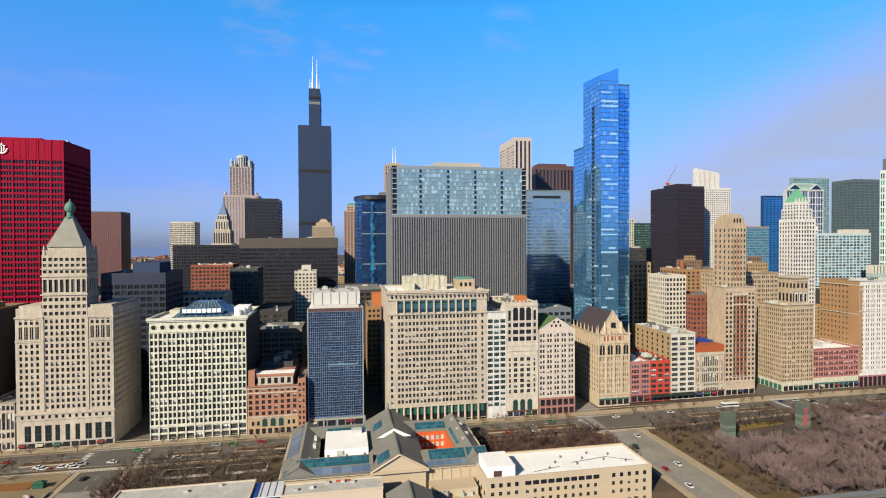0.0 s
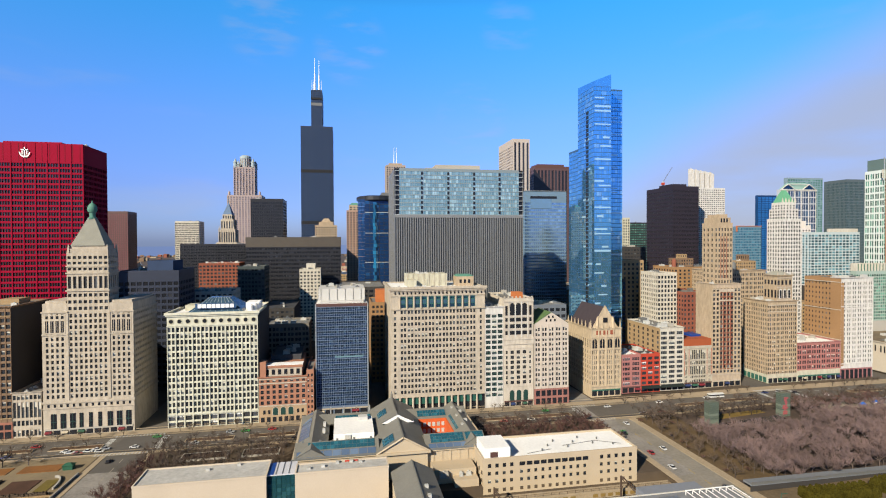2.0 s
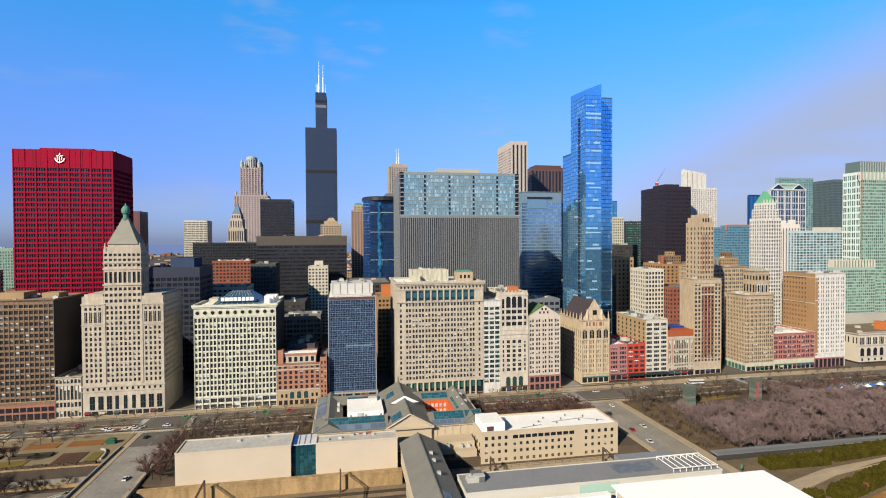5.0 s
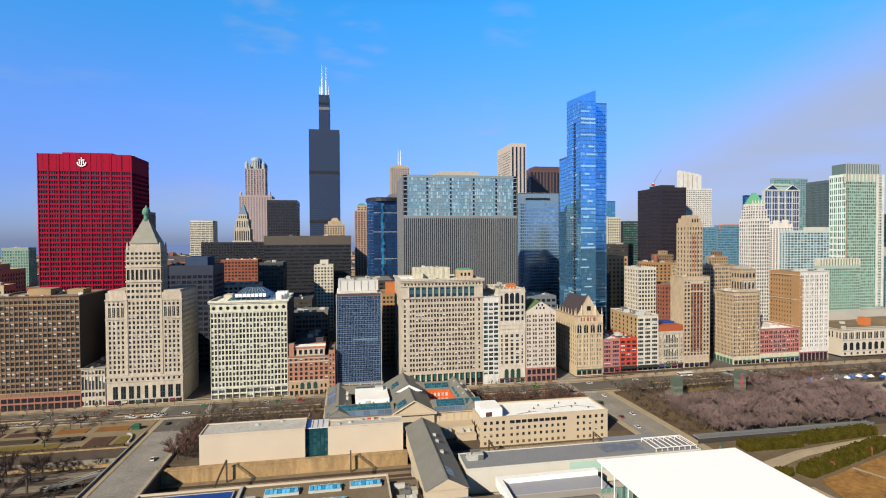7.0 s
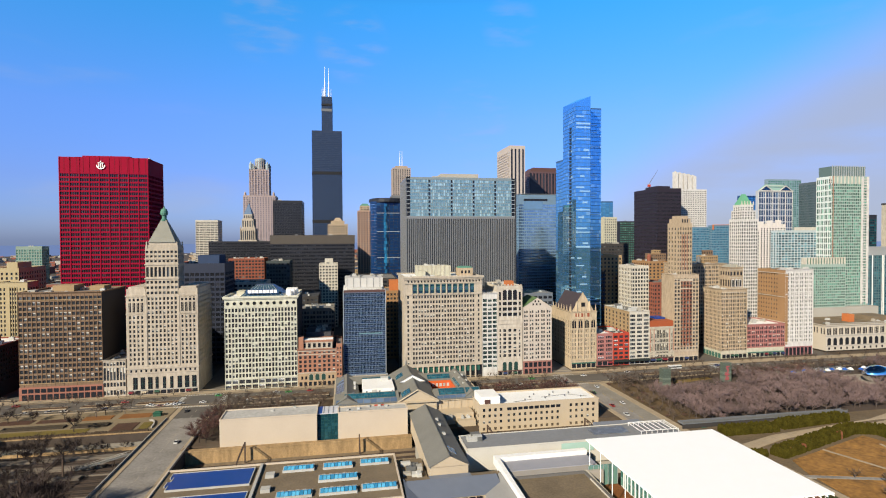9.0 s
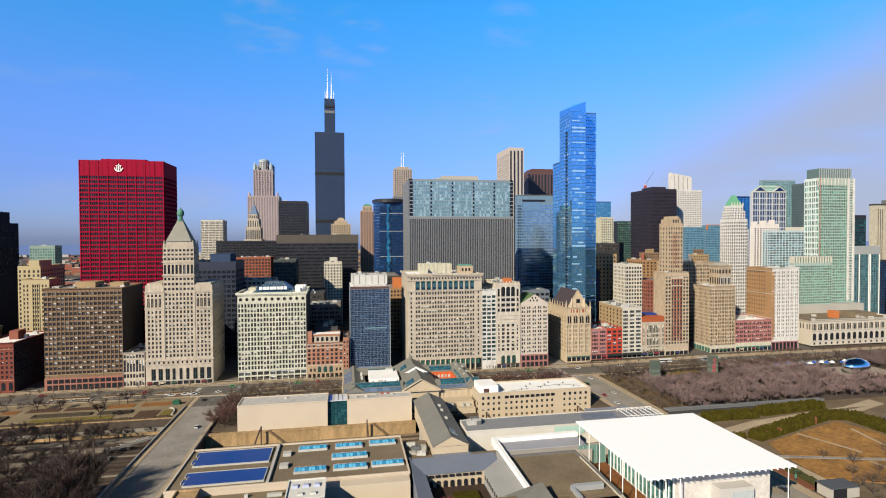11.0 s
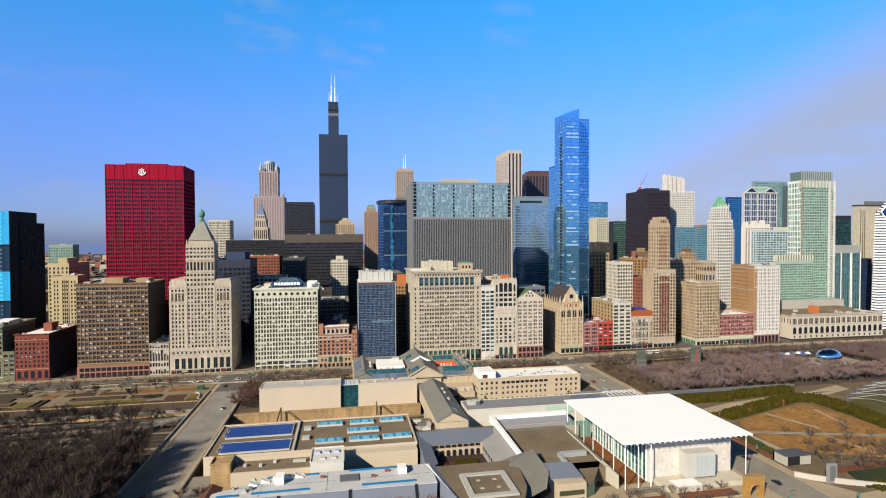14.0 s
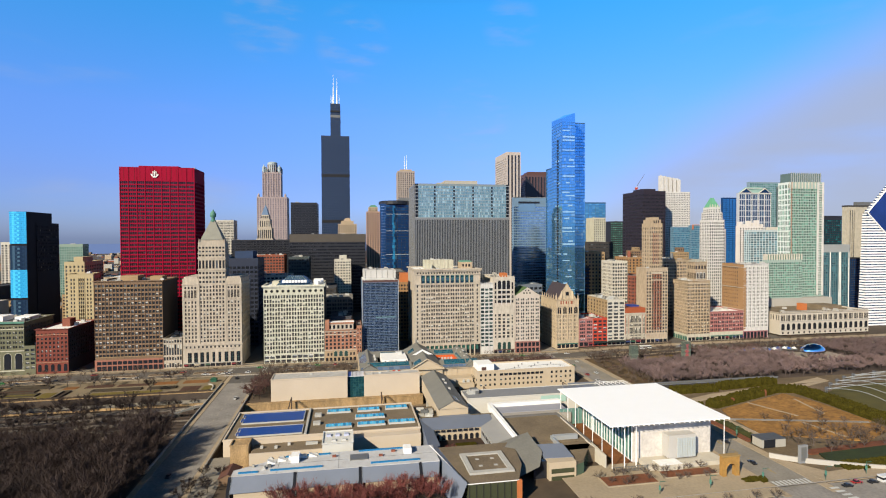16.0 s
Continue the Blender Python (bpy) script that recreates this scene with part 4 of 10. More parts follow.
strip("plaza_pavement", -22, 11, 321, 326, 0.1, PAVING, "pale plaza paving before the glass tower", "pavement")

# big tan office building with green loggia
root = thing("gas_building", "large tan stone office building with green loggia", "office building", (57, 340, GS))
X0, X1, ZT = 25.3, 88.0, 83.2
s = Shape()
mid_w = X1 - X0
cl = [(2.2, 3.6)] + [(6 + a, 6 + b) for a, b in bays(mid_w - 12, 11, 2, 0.22, 0.14)] + [(mid_w - 3.6, mid_w - 2.2)]
holes = facade(s, (X0, FY, 0), SIDES["E"], mid_w, GS + 11, ZT, cl, floors(GS + 12, 65, 14, 0.18, 0.78) + [(66, 68.2)], 0.45)
more = facade(s, (X0, FY + 50, 0), SIDES["S"], 50, GS, ZT, bays(50, 13, 2, 0.3, 0.2), floors(GS + 12, 65, 14, 0.3, 0.75), 0.45)
facade(s, (X1, FY, 0), SIDES["N"], 50, GS, ZT, [], [])
facade(s, (X1, FY + 50, 0), SIDES["W"], mid_w, GS, ZT, [], [])
part("parapet", Shape().ring(X0, X1, FY + 0.02, FY + 50, ZT - 1, ZT + 0.02, 0.6), LIME, root)
part("wall", s, LIME, root)
glaze(root, holes, GLASSB, None, 300)
glaze(root, more, GLASS)
s = Shape().box(X0 - 1.3, X1 + 1.3, FY - 1.4, FY, ZT - 1.2, ZT + 0.3).box(X0 - 0.8, X1 + 0.8, FY - 0.9, FY, ZT - 2.2, ZT - 1.2)
part("side_cornice", Shape().box(X0 - 1.3, X0, FY, FY + 50, ZT - 1.2, ZT + 0.3), LIME, root)
courses(root, X0, X1, FY, (68.6, 77.5, GS + 10.2), 0.8, LIME, 0.6)
part("cornice", s, LIME, root)
for k in range(24):
    part("bracket", Shape().box(X0 + 1.5 + k * 2.6, X0 + 2.3 + k * 2.6, FY - 0.7, FY - 0.02, ZT - 3.2, ZT - 2.2), LIME, root)
for k in range(23):
    arch(root, X0 + 3.2 + k * 2.6, 1.1, FY, 78.6, 80.2, GLASSBLACK, "attic_window", LIME)
for k in range(11):
    x = X0 + 6 + (mid_w - 12) / 11 * k
    bw = (mid_w - 12) / 11
    part("loggia_window", Shape().box(x + 0.75, x + bw - 0.75, FY - 0.1, FY - 0.02, 70, 77), GREENMET, root, "green bronze loggia window")
    pn = Shape()
    for q in range(3):
        for e in range(2):
            pn.box(x + 0.9 + e * (bw - 1.9) / 2, x + 0.9 + (e + 0.82) * (bw - 1.9) / 2 + 0.1, FY - 0.16, FY - 0.08, 70.2 + (0, 2.5, 5.3)[q], 72.2 + (0, 2.6, 4.4)[q])
    part("loggia_pane", pn, GLASSNAVY, root)
    part("loggia_column", Shape().tube((x, FY - 0.55, 69.4), (x, FY - 0.55, 77.5), 0.45, 0.4, 8), LIME, root)
for k in range(14):
    x = X0 + 1 + (mid_w - 3) / 14 * k
    part("column", Shape().tube((x + 0.6, FY - 0.2, GS), (x + 0.6, FY - 0.2, GS + 10.3), 0.75, 0.65, 8), LIME, root)
    arch(root, x + 2.85, 2.7, FY + 0.72, GS + 5.4, GS + 9.9, GREENMET, "shop_window")
part("lobby_wall", Shape().box(X0 + 0.2, X1 - 0.2, FY + 0.8, FY + 1.2, GS, GS + 11), GLASSBLACK, root)
part("roof", Shape().face([(X0 + 0.5, FY + 0.5, ZT - 1), (X1 - 0.5, FY + 0.5, ZT - 1), (X1 - 0.5, FY + 49, ZT - 1), (X0 + 0.5, FY + 49, ZT - 1)]), ROOFWHITE, root)
part("penthouse", Shape().box(38, 66, 340, 354, ZT - 1, ZT + 7.5).box(38, 44, 334, 340, ZT - 1, ZT + 4), CREAM, root)
part("penthouse", Shape().box(72, 84, 336, 348, ZT - 1, ZT + 5.5), TAN, root)
part("penthouse_roof", Shape().taper(72, 84, 336, 348, ZT + 5.5, ZT + 6.8, 2), COPPER, root)
for k in range(3):
    part("penthouse_window", Shape().box(74 + k * 3, 75.6 + k * 3, 335.85, 336, ZT + 1, ZT + 3.5), GLASSBLACK, root)
roof_bits(root, X0 + 2, 70, FY + 2, FY + 13, ZT - 1, 9, 8, None, 0.7)
roof_bits(root, 40, 64, 341, 353, ZT + 7.5, 7, 9, None, 0.5)
for k in range(8):
    part("penthouse_rib", Shape().box(38.6 + k * 3.7, 38.9 + k * 3.7, 339.75, 340, ZT - 1, ZT + 7.5), LIME, root)
for k in range(5):
    part("roof_mast", Shape().tube((41 + k * 9.5, 338, ZT - 1), (41 + k * 9.5, 338, ZT + 5.5 + (k % 3)), 0.12, 0.06, 5), GREYALU, root)

# white terracotta building with wide windows
tower("terracotta_building", "slim white terracotta building with wide dark windows", 88.2, 100.6, FY + 0.2, 362, 69.3, BRIGHT, GLASSB, (3, 1, 0.20), (7, 4.5, 16, 0.16, 0.82), z0=GS, single=100, cross=2, frame_mat=GREENMET, cornice=0.7, sides="", units=5, roof=ROOFWHITE)
# athletic club, upper floors set on a wide band
root = tower("club_building", "pale stone athletic club with arched upper windows", 100.8, 121.8, FY, 362, 74.6, CLUBSTONE, GLASSB, [(1.6, 2.9), (4.8, 7.3), (9.1, 11.6), (13.4, 15.9), (18.0, 19.3)], [(16.6 + 3.4 * k, 18.9 + 3.4 * k) for k in range(7)], z0=GS, single=60, cross=1, sides="", units=4)
s = Shape().box(100.4, 122.2, FY - 0.8, FY - 0.02, 46.6, 47.8).box(100.6, 122, FY - 0.5, FY - 0.02, 72, 72.8)
for k in range(8):
    s.box(101 + k * 2.75, 101.9 + k * 2.75, FY - 0.4, FY + 0.3, 74.6, 75.8)
part("cornice", s, CLUBSTONE, root)
for j, (za, zb) in enumerate(((50, 52.6), (54.4, 57), (58.8, 61.4), (63, 69.5))):
    for k in range(5):
        x = (102.0, 105.2, 109.5, 113.8, 118.8)[k]
        w = 3.3 if 0 < k < 4 else 1.6
        a = Shape().box(x, x + w, FY - 0.15, FY - 0.02, za, zb)
        part("window", a, GLASSBLACK, root)
for k in range(3):
    x = 105 + k * 4.8
    a = Shape()
    a.face([(x, FY - 0.15, GS + 4), (x + 3.2, FY - 0.15, GS + 4)] + [(x + 1.6 + 1.6 * math.cos(q * 0.3927), FY - 0.15, GS + 9.5 + 1.6 * math.sin(q * 0.3927)) for q in range(9)])
    part("arched_window", a, DARKGREEN, root)
part("penthouse", Shape().box(110, 116, 326, 334, 73.6, 78), RUST, root)
piers(root, 104.4, 117.9, FY, 48, 72, 3, 0.7, BRIGHT, 0.35)
courses(root, 100.8, 121.8, FY, (GS + 13.4, 40.6, 53.1, 57.5, 62), 0.45, CLUBSTONE, 0.25)
part("frieze", Shape().box(100.5, 122.1, FY - 0.5, FY - 0.02, 43.4, 46.6), CLUBSTONE, root)
for k in range(3):
    arch(root, 106.85 + k * 4.3, 3.3, FY - 0.06, 67, 71.3, GLASSBLACK)
shopfront(root, 101, 121.6, FY, GS, 5, 3, 3.2)

# gabled pale granite building
root = tower("gabled_building", "pale pink granite building with green gabled roof", 122.4, 146.9, FY, 365, 56.5, PALEPINK, GLASSB, (5, 2, 0.36, 0.10), (12, 2, 12, 0.18, 0.82), z0=GS, single=120, sides="", units=0)
s = Shape().gable(122.4, 146.9, FY, 346, 56.5, 64.3, "y", 0, 1, 0.4)
part("gable_roof", s, [TILEGREEN, PALEPINK], root, "green tiled gable roof")
for x, z in ((130.6, 58), (133.6, 58), (136.6, 58), (132.3, 60.4), (135.2, 60.4)):
    part("gable_window", Shape().box(x, x + 1.2, FY + 0.15, FY + 0.28, z, z + 1.6), GLASSBLACK, root)
part("base_storey", Shape().box(122.2, 147.1, FY - 0.4, FY - 0.02, GS, GS + 11), surface("rose granite base", (0.36, 0.16, 0.13), var=0.15), root)
for k in range(6):
    for z in (GS + 0.6, GS + 6):
        part("shop_window", Shape().box(123.4 + k * 3.95, 126.2 + k * 3.95, FY - 0.55, FY - 0.38, z, z + 3.8), GLASSBLACK, root)

piers(root, 122.4, 146.9, FY, GS + 11, 56.5, 5, 0.8, PALEPINK, 0.3)
courses(root, 122.4, 146.9, FY, (GS + 11, 28, 46.5), 0.45, PALEPINK, 0.3)

# Tudor club house
NY = 329.0
GOLDSTONE = surface("golden limestone", (0.58, 0.46, 0.31), var=0.2, scale=0.08, streak=0.8)
root = tower("university_club", "tan stone gothic club house with steep slate roof", 167.5, 190.6, NY, 372, 50.5, GOLDSTONE, glazing("leaded club glass", (0.07, 0.06, 0.05), (0.30, 0.26, 0.20), share=0.5, rough=0.2, per="object"), (4, 3, 0.36, 0.10), floors(GS + 8.5, 28, 5, 0.16, 0.84) + [(28.6, 31.2), (32.4, 34.8), (36.5, 42.5)], z0=GS, single=90, sides="S", side_cols=(12, 1, 0.5), cornice=0.7, units=0)
s = Shape().gable(169.5, 188.6, NY + 1.5, 368, 50.5, 65.5, "y", 0, 1)
part("slate_roof", s, [SLATE, GOLDSTONE], root, "dark slate steep roof")
s = Shape().gable(169.2, 188.9, NY + 1.0, NY + 2.2, 50.5, 66.6, "y", 1, 1)
part("gable_wall", s, GOLDSTONE, root)
for k in range(6):
    part("pinnacle", Shape().taper(167.6 + k * 4.5 - 0.4, 167.6 + k * 4.5 + 0.5, NY, NY + 0.9, 50.5, 57 if k in (0, 5) else 53, 0.35), GOLDSTONE, root)
for k in range(7):
    part("pinnacle", Shape().taper(167.5, 168.4, NY + 3 + k * 6, NY + 3.9 + k * 6, 50.5, 55, 0.35), GOLDSTONE, root)
for k in range(3):
    part("dormer_window", Shape().box(171.5 + k * 5.4, 175 + k * 5.4, NY - 0.14, NY - 0.02, 46, 49), surface("red window panels", (0.33, 0.09, 0.05), var=0.2), root)

piers(root, 167.5, 190.6, NY, GS + 7, 50.5, 4, 1.0, GOLDSTONE, 0.45)
courses(root, 167.5, 190.6, NY, (GS + 7.5, 35.3, 44), 0.6, GOLDSTONE, 0.55)
for k in range(4):
    arch(root, 170.4 + k * 5.78, 3.6, NY, 36.5, 43.2, GLASSBLACK, "arched_window", GOLDSTONE)
    part("window_mullion", Shape().box(170.2 + k * 5.78, 170.6 + k * 5.78, NY - 0.25, NY - 0.1, 36.5, 43), GOLDSTONE, root)
shopfront(root, 168, 190.2, NY, GS + 0.6, 5, 5)
for x in (173, 185):
    part("turret", Shape().lathe(x, NY + 1.2, [(0.9, 50.5), (0.9, 56), (0.2, 59)], 8), GOLDSTONE, root)
part("gable_window", Shape().box(177.3, 180.7, NY + 0.85, NY + 0.98, 54.5, 58), GLASSBLACK, root)

# small loft fronts
LO1 = tower("loft_building", "narrow pink brick loft with triple windows", 191.2, 206, NY, 365, 31, PINK, GLASSW, (2, 1, 0.26), (5, 1.6, 6, 0.2, 0.82), z0=3.0, single=60, cross=2, frame_mat=PINK, sides="", units=4, roof=ROOFWHITE)
LO2 = tower("loft_building", "scarlet painted loft front with wide windows", 206.2, 221.3, NY, 365, 31, SCARLET, GLASSW, (3, 1, 0.28), (5, 1.6, 6, 0.2, 0.80), z0=3.0, single=60, cross=2, frame_mat=BLACKSTEEL, sides="", units=3, roof=ROOFDARK)
LOFT = tower("loft_building", "cream loft building with broad window bands", 221.5, 240.5, NY, 374, 49.4, WHITE, GLASSB, (3, 1, 0.24), (5, 2.4, 11, 0.2, 0.82), z0=3.2, single=110, cross=2, frame_mat=LEAD, sides="S", side_wall=BUFF, side_cols=(7, 1, 0.6), cornice=0.5, units=7, roof=ROOFGREY)
root = tower("terracotta_building", "pale front with red panels and orange attic", 240.7, 264, NY, 375, 35, WARMCONC, GLASSB, [(1.2, 1.9), (2.1, 2.8)] + [(5.2 + a, 5.2 + b) for a, b in bays(12.9, 9, 1, 0.22)] + [(20.5, 21.2), (21.4, 22.1)], [(8.2, 10.2), (11.6, 12.8), (14, 20), (21.4, 23.8), (25.2, 32)], z0=3.4, single=90, sides="", units=5, roof=ROOFDARK)
RUSTPIER = surface("rust red pilasters", (0.46, 0.11, 0.06), var=0.15)
piers(root, 241.1, 245.0, NY, 13.4, 33.4, 1, 0.5, RUSTPIER, 0.25)
piers(root, 259.6, 263.6, NY, 13.4, 33.4, 1, 0.5, RUSTPIER, 0.25)
courses(root, 241, 263.8, NY, (13.1, 20.3, 24.2, 33.2), 0.5, WARMCONC, 0.35)
part("attic", Shape().box(241, 263.7, NY + 0.6, 372, 34, 40), surface("orange attic panels", (0.38, 0.09, 0.03), var=0.15), root)
part("blue_roof", Shape().box(253, 262, NY + 10, 350, 40, 41.5), BLUEROOF, root)

shopfront(root, 241, 263.8, NY, 3.4, 4, 8)
shopfront(LOFT, 221.8, 240.2, NY, 3.2, 4, 9)
courses(LOFT, 221.5, 240.5, NY, (8.4, 28.5), 0.4, WHITE, 0.3)

# slim tower with red strips
root = tower("stone_tower", "slim tan stone tower with red brick window strips", 264.2, 288.2, NY, 348, 80.5, surface("pinkish tan stone", (0.52, 0.41, 0.29), var=0.2, scale=0.06, streak=0.8), GLASS, (8, 1, 0.34), (10, 3, 19, 0.16, 0.80), z0=3.6, sides="", side_wall=TAN, side_cols=(6, 1, 0.7), cornice=0.5, units=3)
for k, (a, b) in enumerate(bays(24, 8, 1, 0.34)):
    if k in (2, 3, 4, 5):
        s = Shape()
        rows_ = floors(13.6, 77.5, 19, 0.16, 0.80)
        for (_, zb), (zc, _) in zip(rows_, rows_[1:]):
            s.box(264.2 + a, 264.2 + b, NY - 0.06, NY + 0.05, zb + 0.05, zc - 0.05)
        part("spandrel_strip", s, surface("red brown spandrel brick", (0.23, 0.085, 0.05), var=0.2, scale=0.2) if k == 2 else bpy.data.materials["red brown spandrel brick"], root, kind="stuff")
for k in range(3):
    x = 264.2 + 3 * (k + 3) - 0.3
    part("red_strip", Shape().box(x, x + 0.6, NY - 0.34, NY - 0.02, 18, 74), REDB, root)
part("strip_head", Shape().box(269.9, 282.5, NY - 0.4, NY - 0.02, 67.5, 68.6).box(269.9, 282.5, NY - 0.4, NY - 0.02, 74.4, 76), LIME, root)
tower("upper_tower", "", 274, 286.5, NY + 7, 354, 126, TAN, GLASS, (5, 1, 0.45), (0.5, 3, 11, 0.18, 0.74), z0=79, sides="SN", side_cols=(4, 1, 0.6), root=root, units=0)
for k in range(3):
    part("red_strip", Shape().box(276.2 + k * 2.5, 276.8 + k * 2.5, NY + 6.9, NY + 6.98, 84, 116), REDB, root)
s = Shape().box(275, 285.5, NY + 8, 353, 126, 130).box(276.5, 284, NY + 9.5, 351, 130, 132.5)
part("crown", s, TAN, root)
for k in range(3):
    part("crown_window", Shape().box(277 + k * 2.4, 278.2 + k * 2.4, NY + 7.85, NY + 8, 126.3, 129.3), GLASSBLACK, root)

piers(root, 264.2, 288.2, NY, 14, 78, 8, 0.5, TAN, 0.3)
shopfront(root, 264.6, 287.8, NY, 3.6, 5, 10)
courses(root, 264.2, 288.2, NY, (12.6, 16, 76), 0.5, LIME, 0.4)

# corner building with ornate tower
root = tower("corner_building", "tan terracotta corner building with ornate belvedere", 311.3, 337, NY, 354, 66.6, TAN, GLASSB, (7, 2, 0.24, 0.10), (6, 2.5, 16, 0.16, 0.82), z0=3.8, single=140, sides="S", side_cols=(14, 1, 0.4), cornice=0.8, units=6, roof=ROOFBROWN)
tower("belvedere", "", 320, 333.5, NY + 1, NY + 14, 86, TAN, GLASSBLACK, (4, 1, 0.35), [(68.5, 74.5), (78.5, 82)], z0=66, sides="S", side_cols=(4, 1, 0.35), root=root, units=0, cornice=0.9)
piers(root, 311.3, 337, NY, 12, 62, 7, 0.6, TAN, 0.25)
courses(root, 311.3, 337, NY, (10.5, 58, 63), 0.6, LIME)
for k in range(3):
    arch(root, 323.0 + k * 3.75, 2.5, NY + 0.85, 68.2, 75.4, BRIGHT, "belvedere_arch", LIME)
    arch(root, 323.0 + k * 3.75, 1.7, NY + 0.68, 68.6, 74.6, GLASSBLACK, "arched_window")
courses(root, 320, 333.5, NY + 1, (66.6, 76.4, 83.4), 0.7, LIME, 0.5)
for a in (320.2, 326.4, 332.6):
    part("finial", Shape().taper(a, a + 0.9, NY + 0.4, NY + 1.3, 86, 88.6, 0.35), LIME, root)
part("belvedere_roof", Shape().taper(320.5, 333, NY + 1.5, NY + 13.5, 86, 88.5, 3.5), STONEROOF, root)
part("base_storey", Shape().box(311.2, 337.1, NY - 0.3, NY - 0.02, 3.8, 10.5), CREAM, root)
shopfront(root, 311.5, 336.8, NY - 0.3, 3.8, 6, 31)
part("side_base", Shape().box(311.0, 311.28, NY - 0.3, 353.5, 3.8, 10.5), CREAM, root)
for k in range(6):
    part("side_shop_window", Shape().box(310.86, 310.98, NY + 0.8 + k * 4, NY + 3.8 + k * 4, 4.3, 8.4), GREENMET, root)
LO3 = tower("loft_building", "low pink brick building with cream base", 337.3, 376.6, NY, 366, 33.8, PINK, GLASSB, (9, 2, 0.2, 0.06), (9, 1.5, 5, 0.16, 0.80), z0=3.8, single=170, sides="", cornice=0.5, units=6, roof=ROOFWHITE)
root = tower("terracotta_building", "white terracotta tower with brown brick flank", 377, 406.8, NY, 338, 83.2, BRIGHT, GLASS, (6, 2, 0.40, 0.16), (12, 3, 18, 0.2, 0.80), z0=3.8, sides="", side_wall=ORANGEB, cornice=0.7, units=4)
courses(root, 377, 406.8, NY, (15.4, 60.2, 76.4), 0.6, BRIGHT, 0.4)
piers(root, 381.6, 406.8, NY, 15.6, 80, 5, 0.5, BRIGHT, 0.2)
for z in (34, 57.5, 79.2):
    part("side_band", Shape().box(376.75, 376.98, NY + 0.1, 362.8, z, z + 0.6), LIME, root)
part("brick_quoin", Shape().box(377.1, 379.6, NY - 0.08, NY - 0.02, 14, 79), ORANGEB, root)
tower("rear_wing", "", 377.6, 406.4, 338, 363, 82.6, ORANGEB, GLASS, (9, 1, 0.5), [], z0=3.8, sides="S", side_cols=(8, 1, 0.62), side_rows=floors(36, 80, 11, 0.25, 0.68), root=root, units=7, roof=ROOFBROWN)
part("base_storey", Shape().box(375.9, 405.9, NY - 0.4, NY - 0.02, 3.8, 12), surface("rose granite base two", (0.33, 0.14, 0.14), var=0.15), root)
for k in range(7):
    part("shop_window", Shape().box(377.2 + k * 4.1, 380 + k * 4.1, NY - 0.55, NY - 0.38, 4, 11), GLASSBLACK, root)

CANOPY = surface("dark canvas canopy", (0.012, 0.02, 0.018), var=0.2, scale=0.5)
for rt, xa, xb in ((LO2, 206.6, 220.8), (LOFT, 221.8, 240.2)):
    part("canopy", Shape().prism([(xa, NY - 3), (xb, NY - 3), (xb, NY - 0.35), (xa, NY - 0.35)], 6.3, [6.7, 6.7, 8.0, 8.0]), CANOPY, rt)
shopfront(LO1, 191.4, 205.8, NY, 3.0, 3, 21)
shopfront(LO2, 206.4, 221.1, NY, 3.0, 3, 22)
part("base_storey", Shape().box(337.2, 376.7, NY - 0.3, NY - 0.02, 3.8, 12.4), CREAM, LO3)
shopfront(LO3, 337.6, 376.2, NY - 0.3, 3.8, 9, 23)
piers(LO3, 337.3, 376.6, NY, 12.4, 33, 9, 0.6, PINK, 0.25)

# classical culture centre
UY = 332.0
root = tower("cultural_centre", "pale limestone classical library with arches and colonnade", 424.5, 538, UY, 385, 29.6, surface("library limestone", (0.60, 0.53, 0.43), var=0.15, scale=0.06), GLASSBLACK, [], [], z0=5.4, sides="S",
             side_cols=(7, 2, 0.4, 0.2), side_rows=[(21, 26.4)], cornice=1.0, units=9, roof=ROOFBROWN)
s = Shape().box(424.2, 538.3, UY - 0.5, UY - 0.02, 19, 20).box(424.2, 538.3, UY - 0.4, UY - 0.02, 9.5, 10.2)
for k in range(57):
    s.box(424.6 + k * 2, 425.2 + k * 2, UY + 0.02, UY + 0.4, 29.6, 30.8)
s.box(424.5, 538, UY + 0.02, UY + 0.45, 30.8, 31.2)
part("balustrade", s, CONCRETE, root)
LIBSTONE = bpy.data.materials["library limestone"]
for k in range(17):
    x = 424.5 + 113.5 / 17 * k + 1.5
    arch(root, x + 1.85, 4.0, UY, 10.6, 17.6, GLASSBLACK, "arched_window", LIBSTONE)
    for j in range(3):
        part("upper_window", Shape().box(x - 0.75 + j * 1.75, x + 0.45 + j * 1.75, UY - 0.12, UY - 0.02, 20.6, 26.6), GLASSBLACK, root)
    part("base_window", Shape().box(x + 0.9, x + 2.8, UY - 0.12, UY - 0.02, 6.5, 8.6), GLASSBLACK, root)
    part("pilaster", Shape().box(x - 2.0, x - 1.0, UY - 0.55, UY - 0.02, 20, 27.4), LIBSTONE, root)
a = Shape()
a.face([(424.38, 366, 5.5), (424.38, 354, 5.5)] + [(424.38, 360 - 6 * math.cos(q * 0.3927), 13 + 6 * math.sin(q * 0.3927)) for q in range(9)])
part("entrance_arch", a, GLASSBLACK, root)
part("penthouse", Shape().box(470, 476, 350, 358, 28.6, 36), RUST, root)
part("penthouse", Shape().box(498, 522, 350, 372, 28.6, 33), ROOFBROWN, root)


# ---- towers behind the avenue ----
TAKEN = []


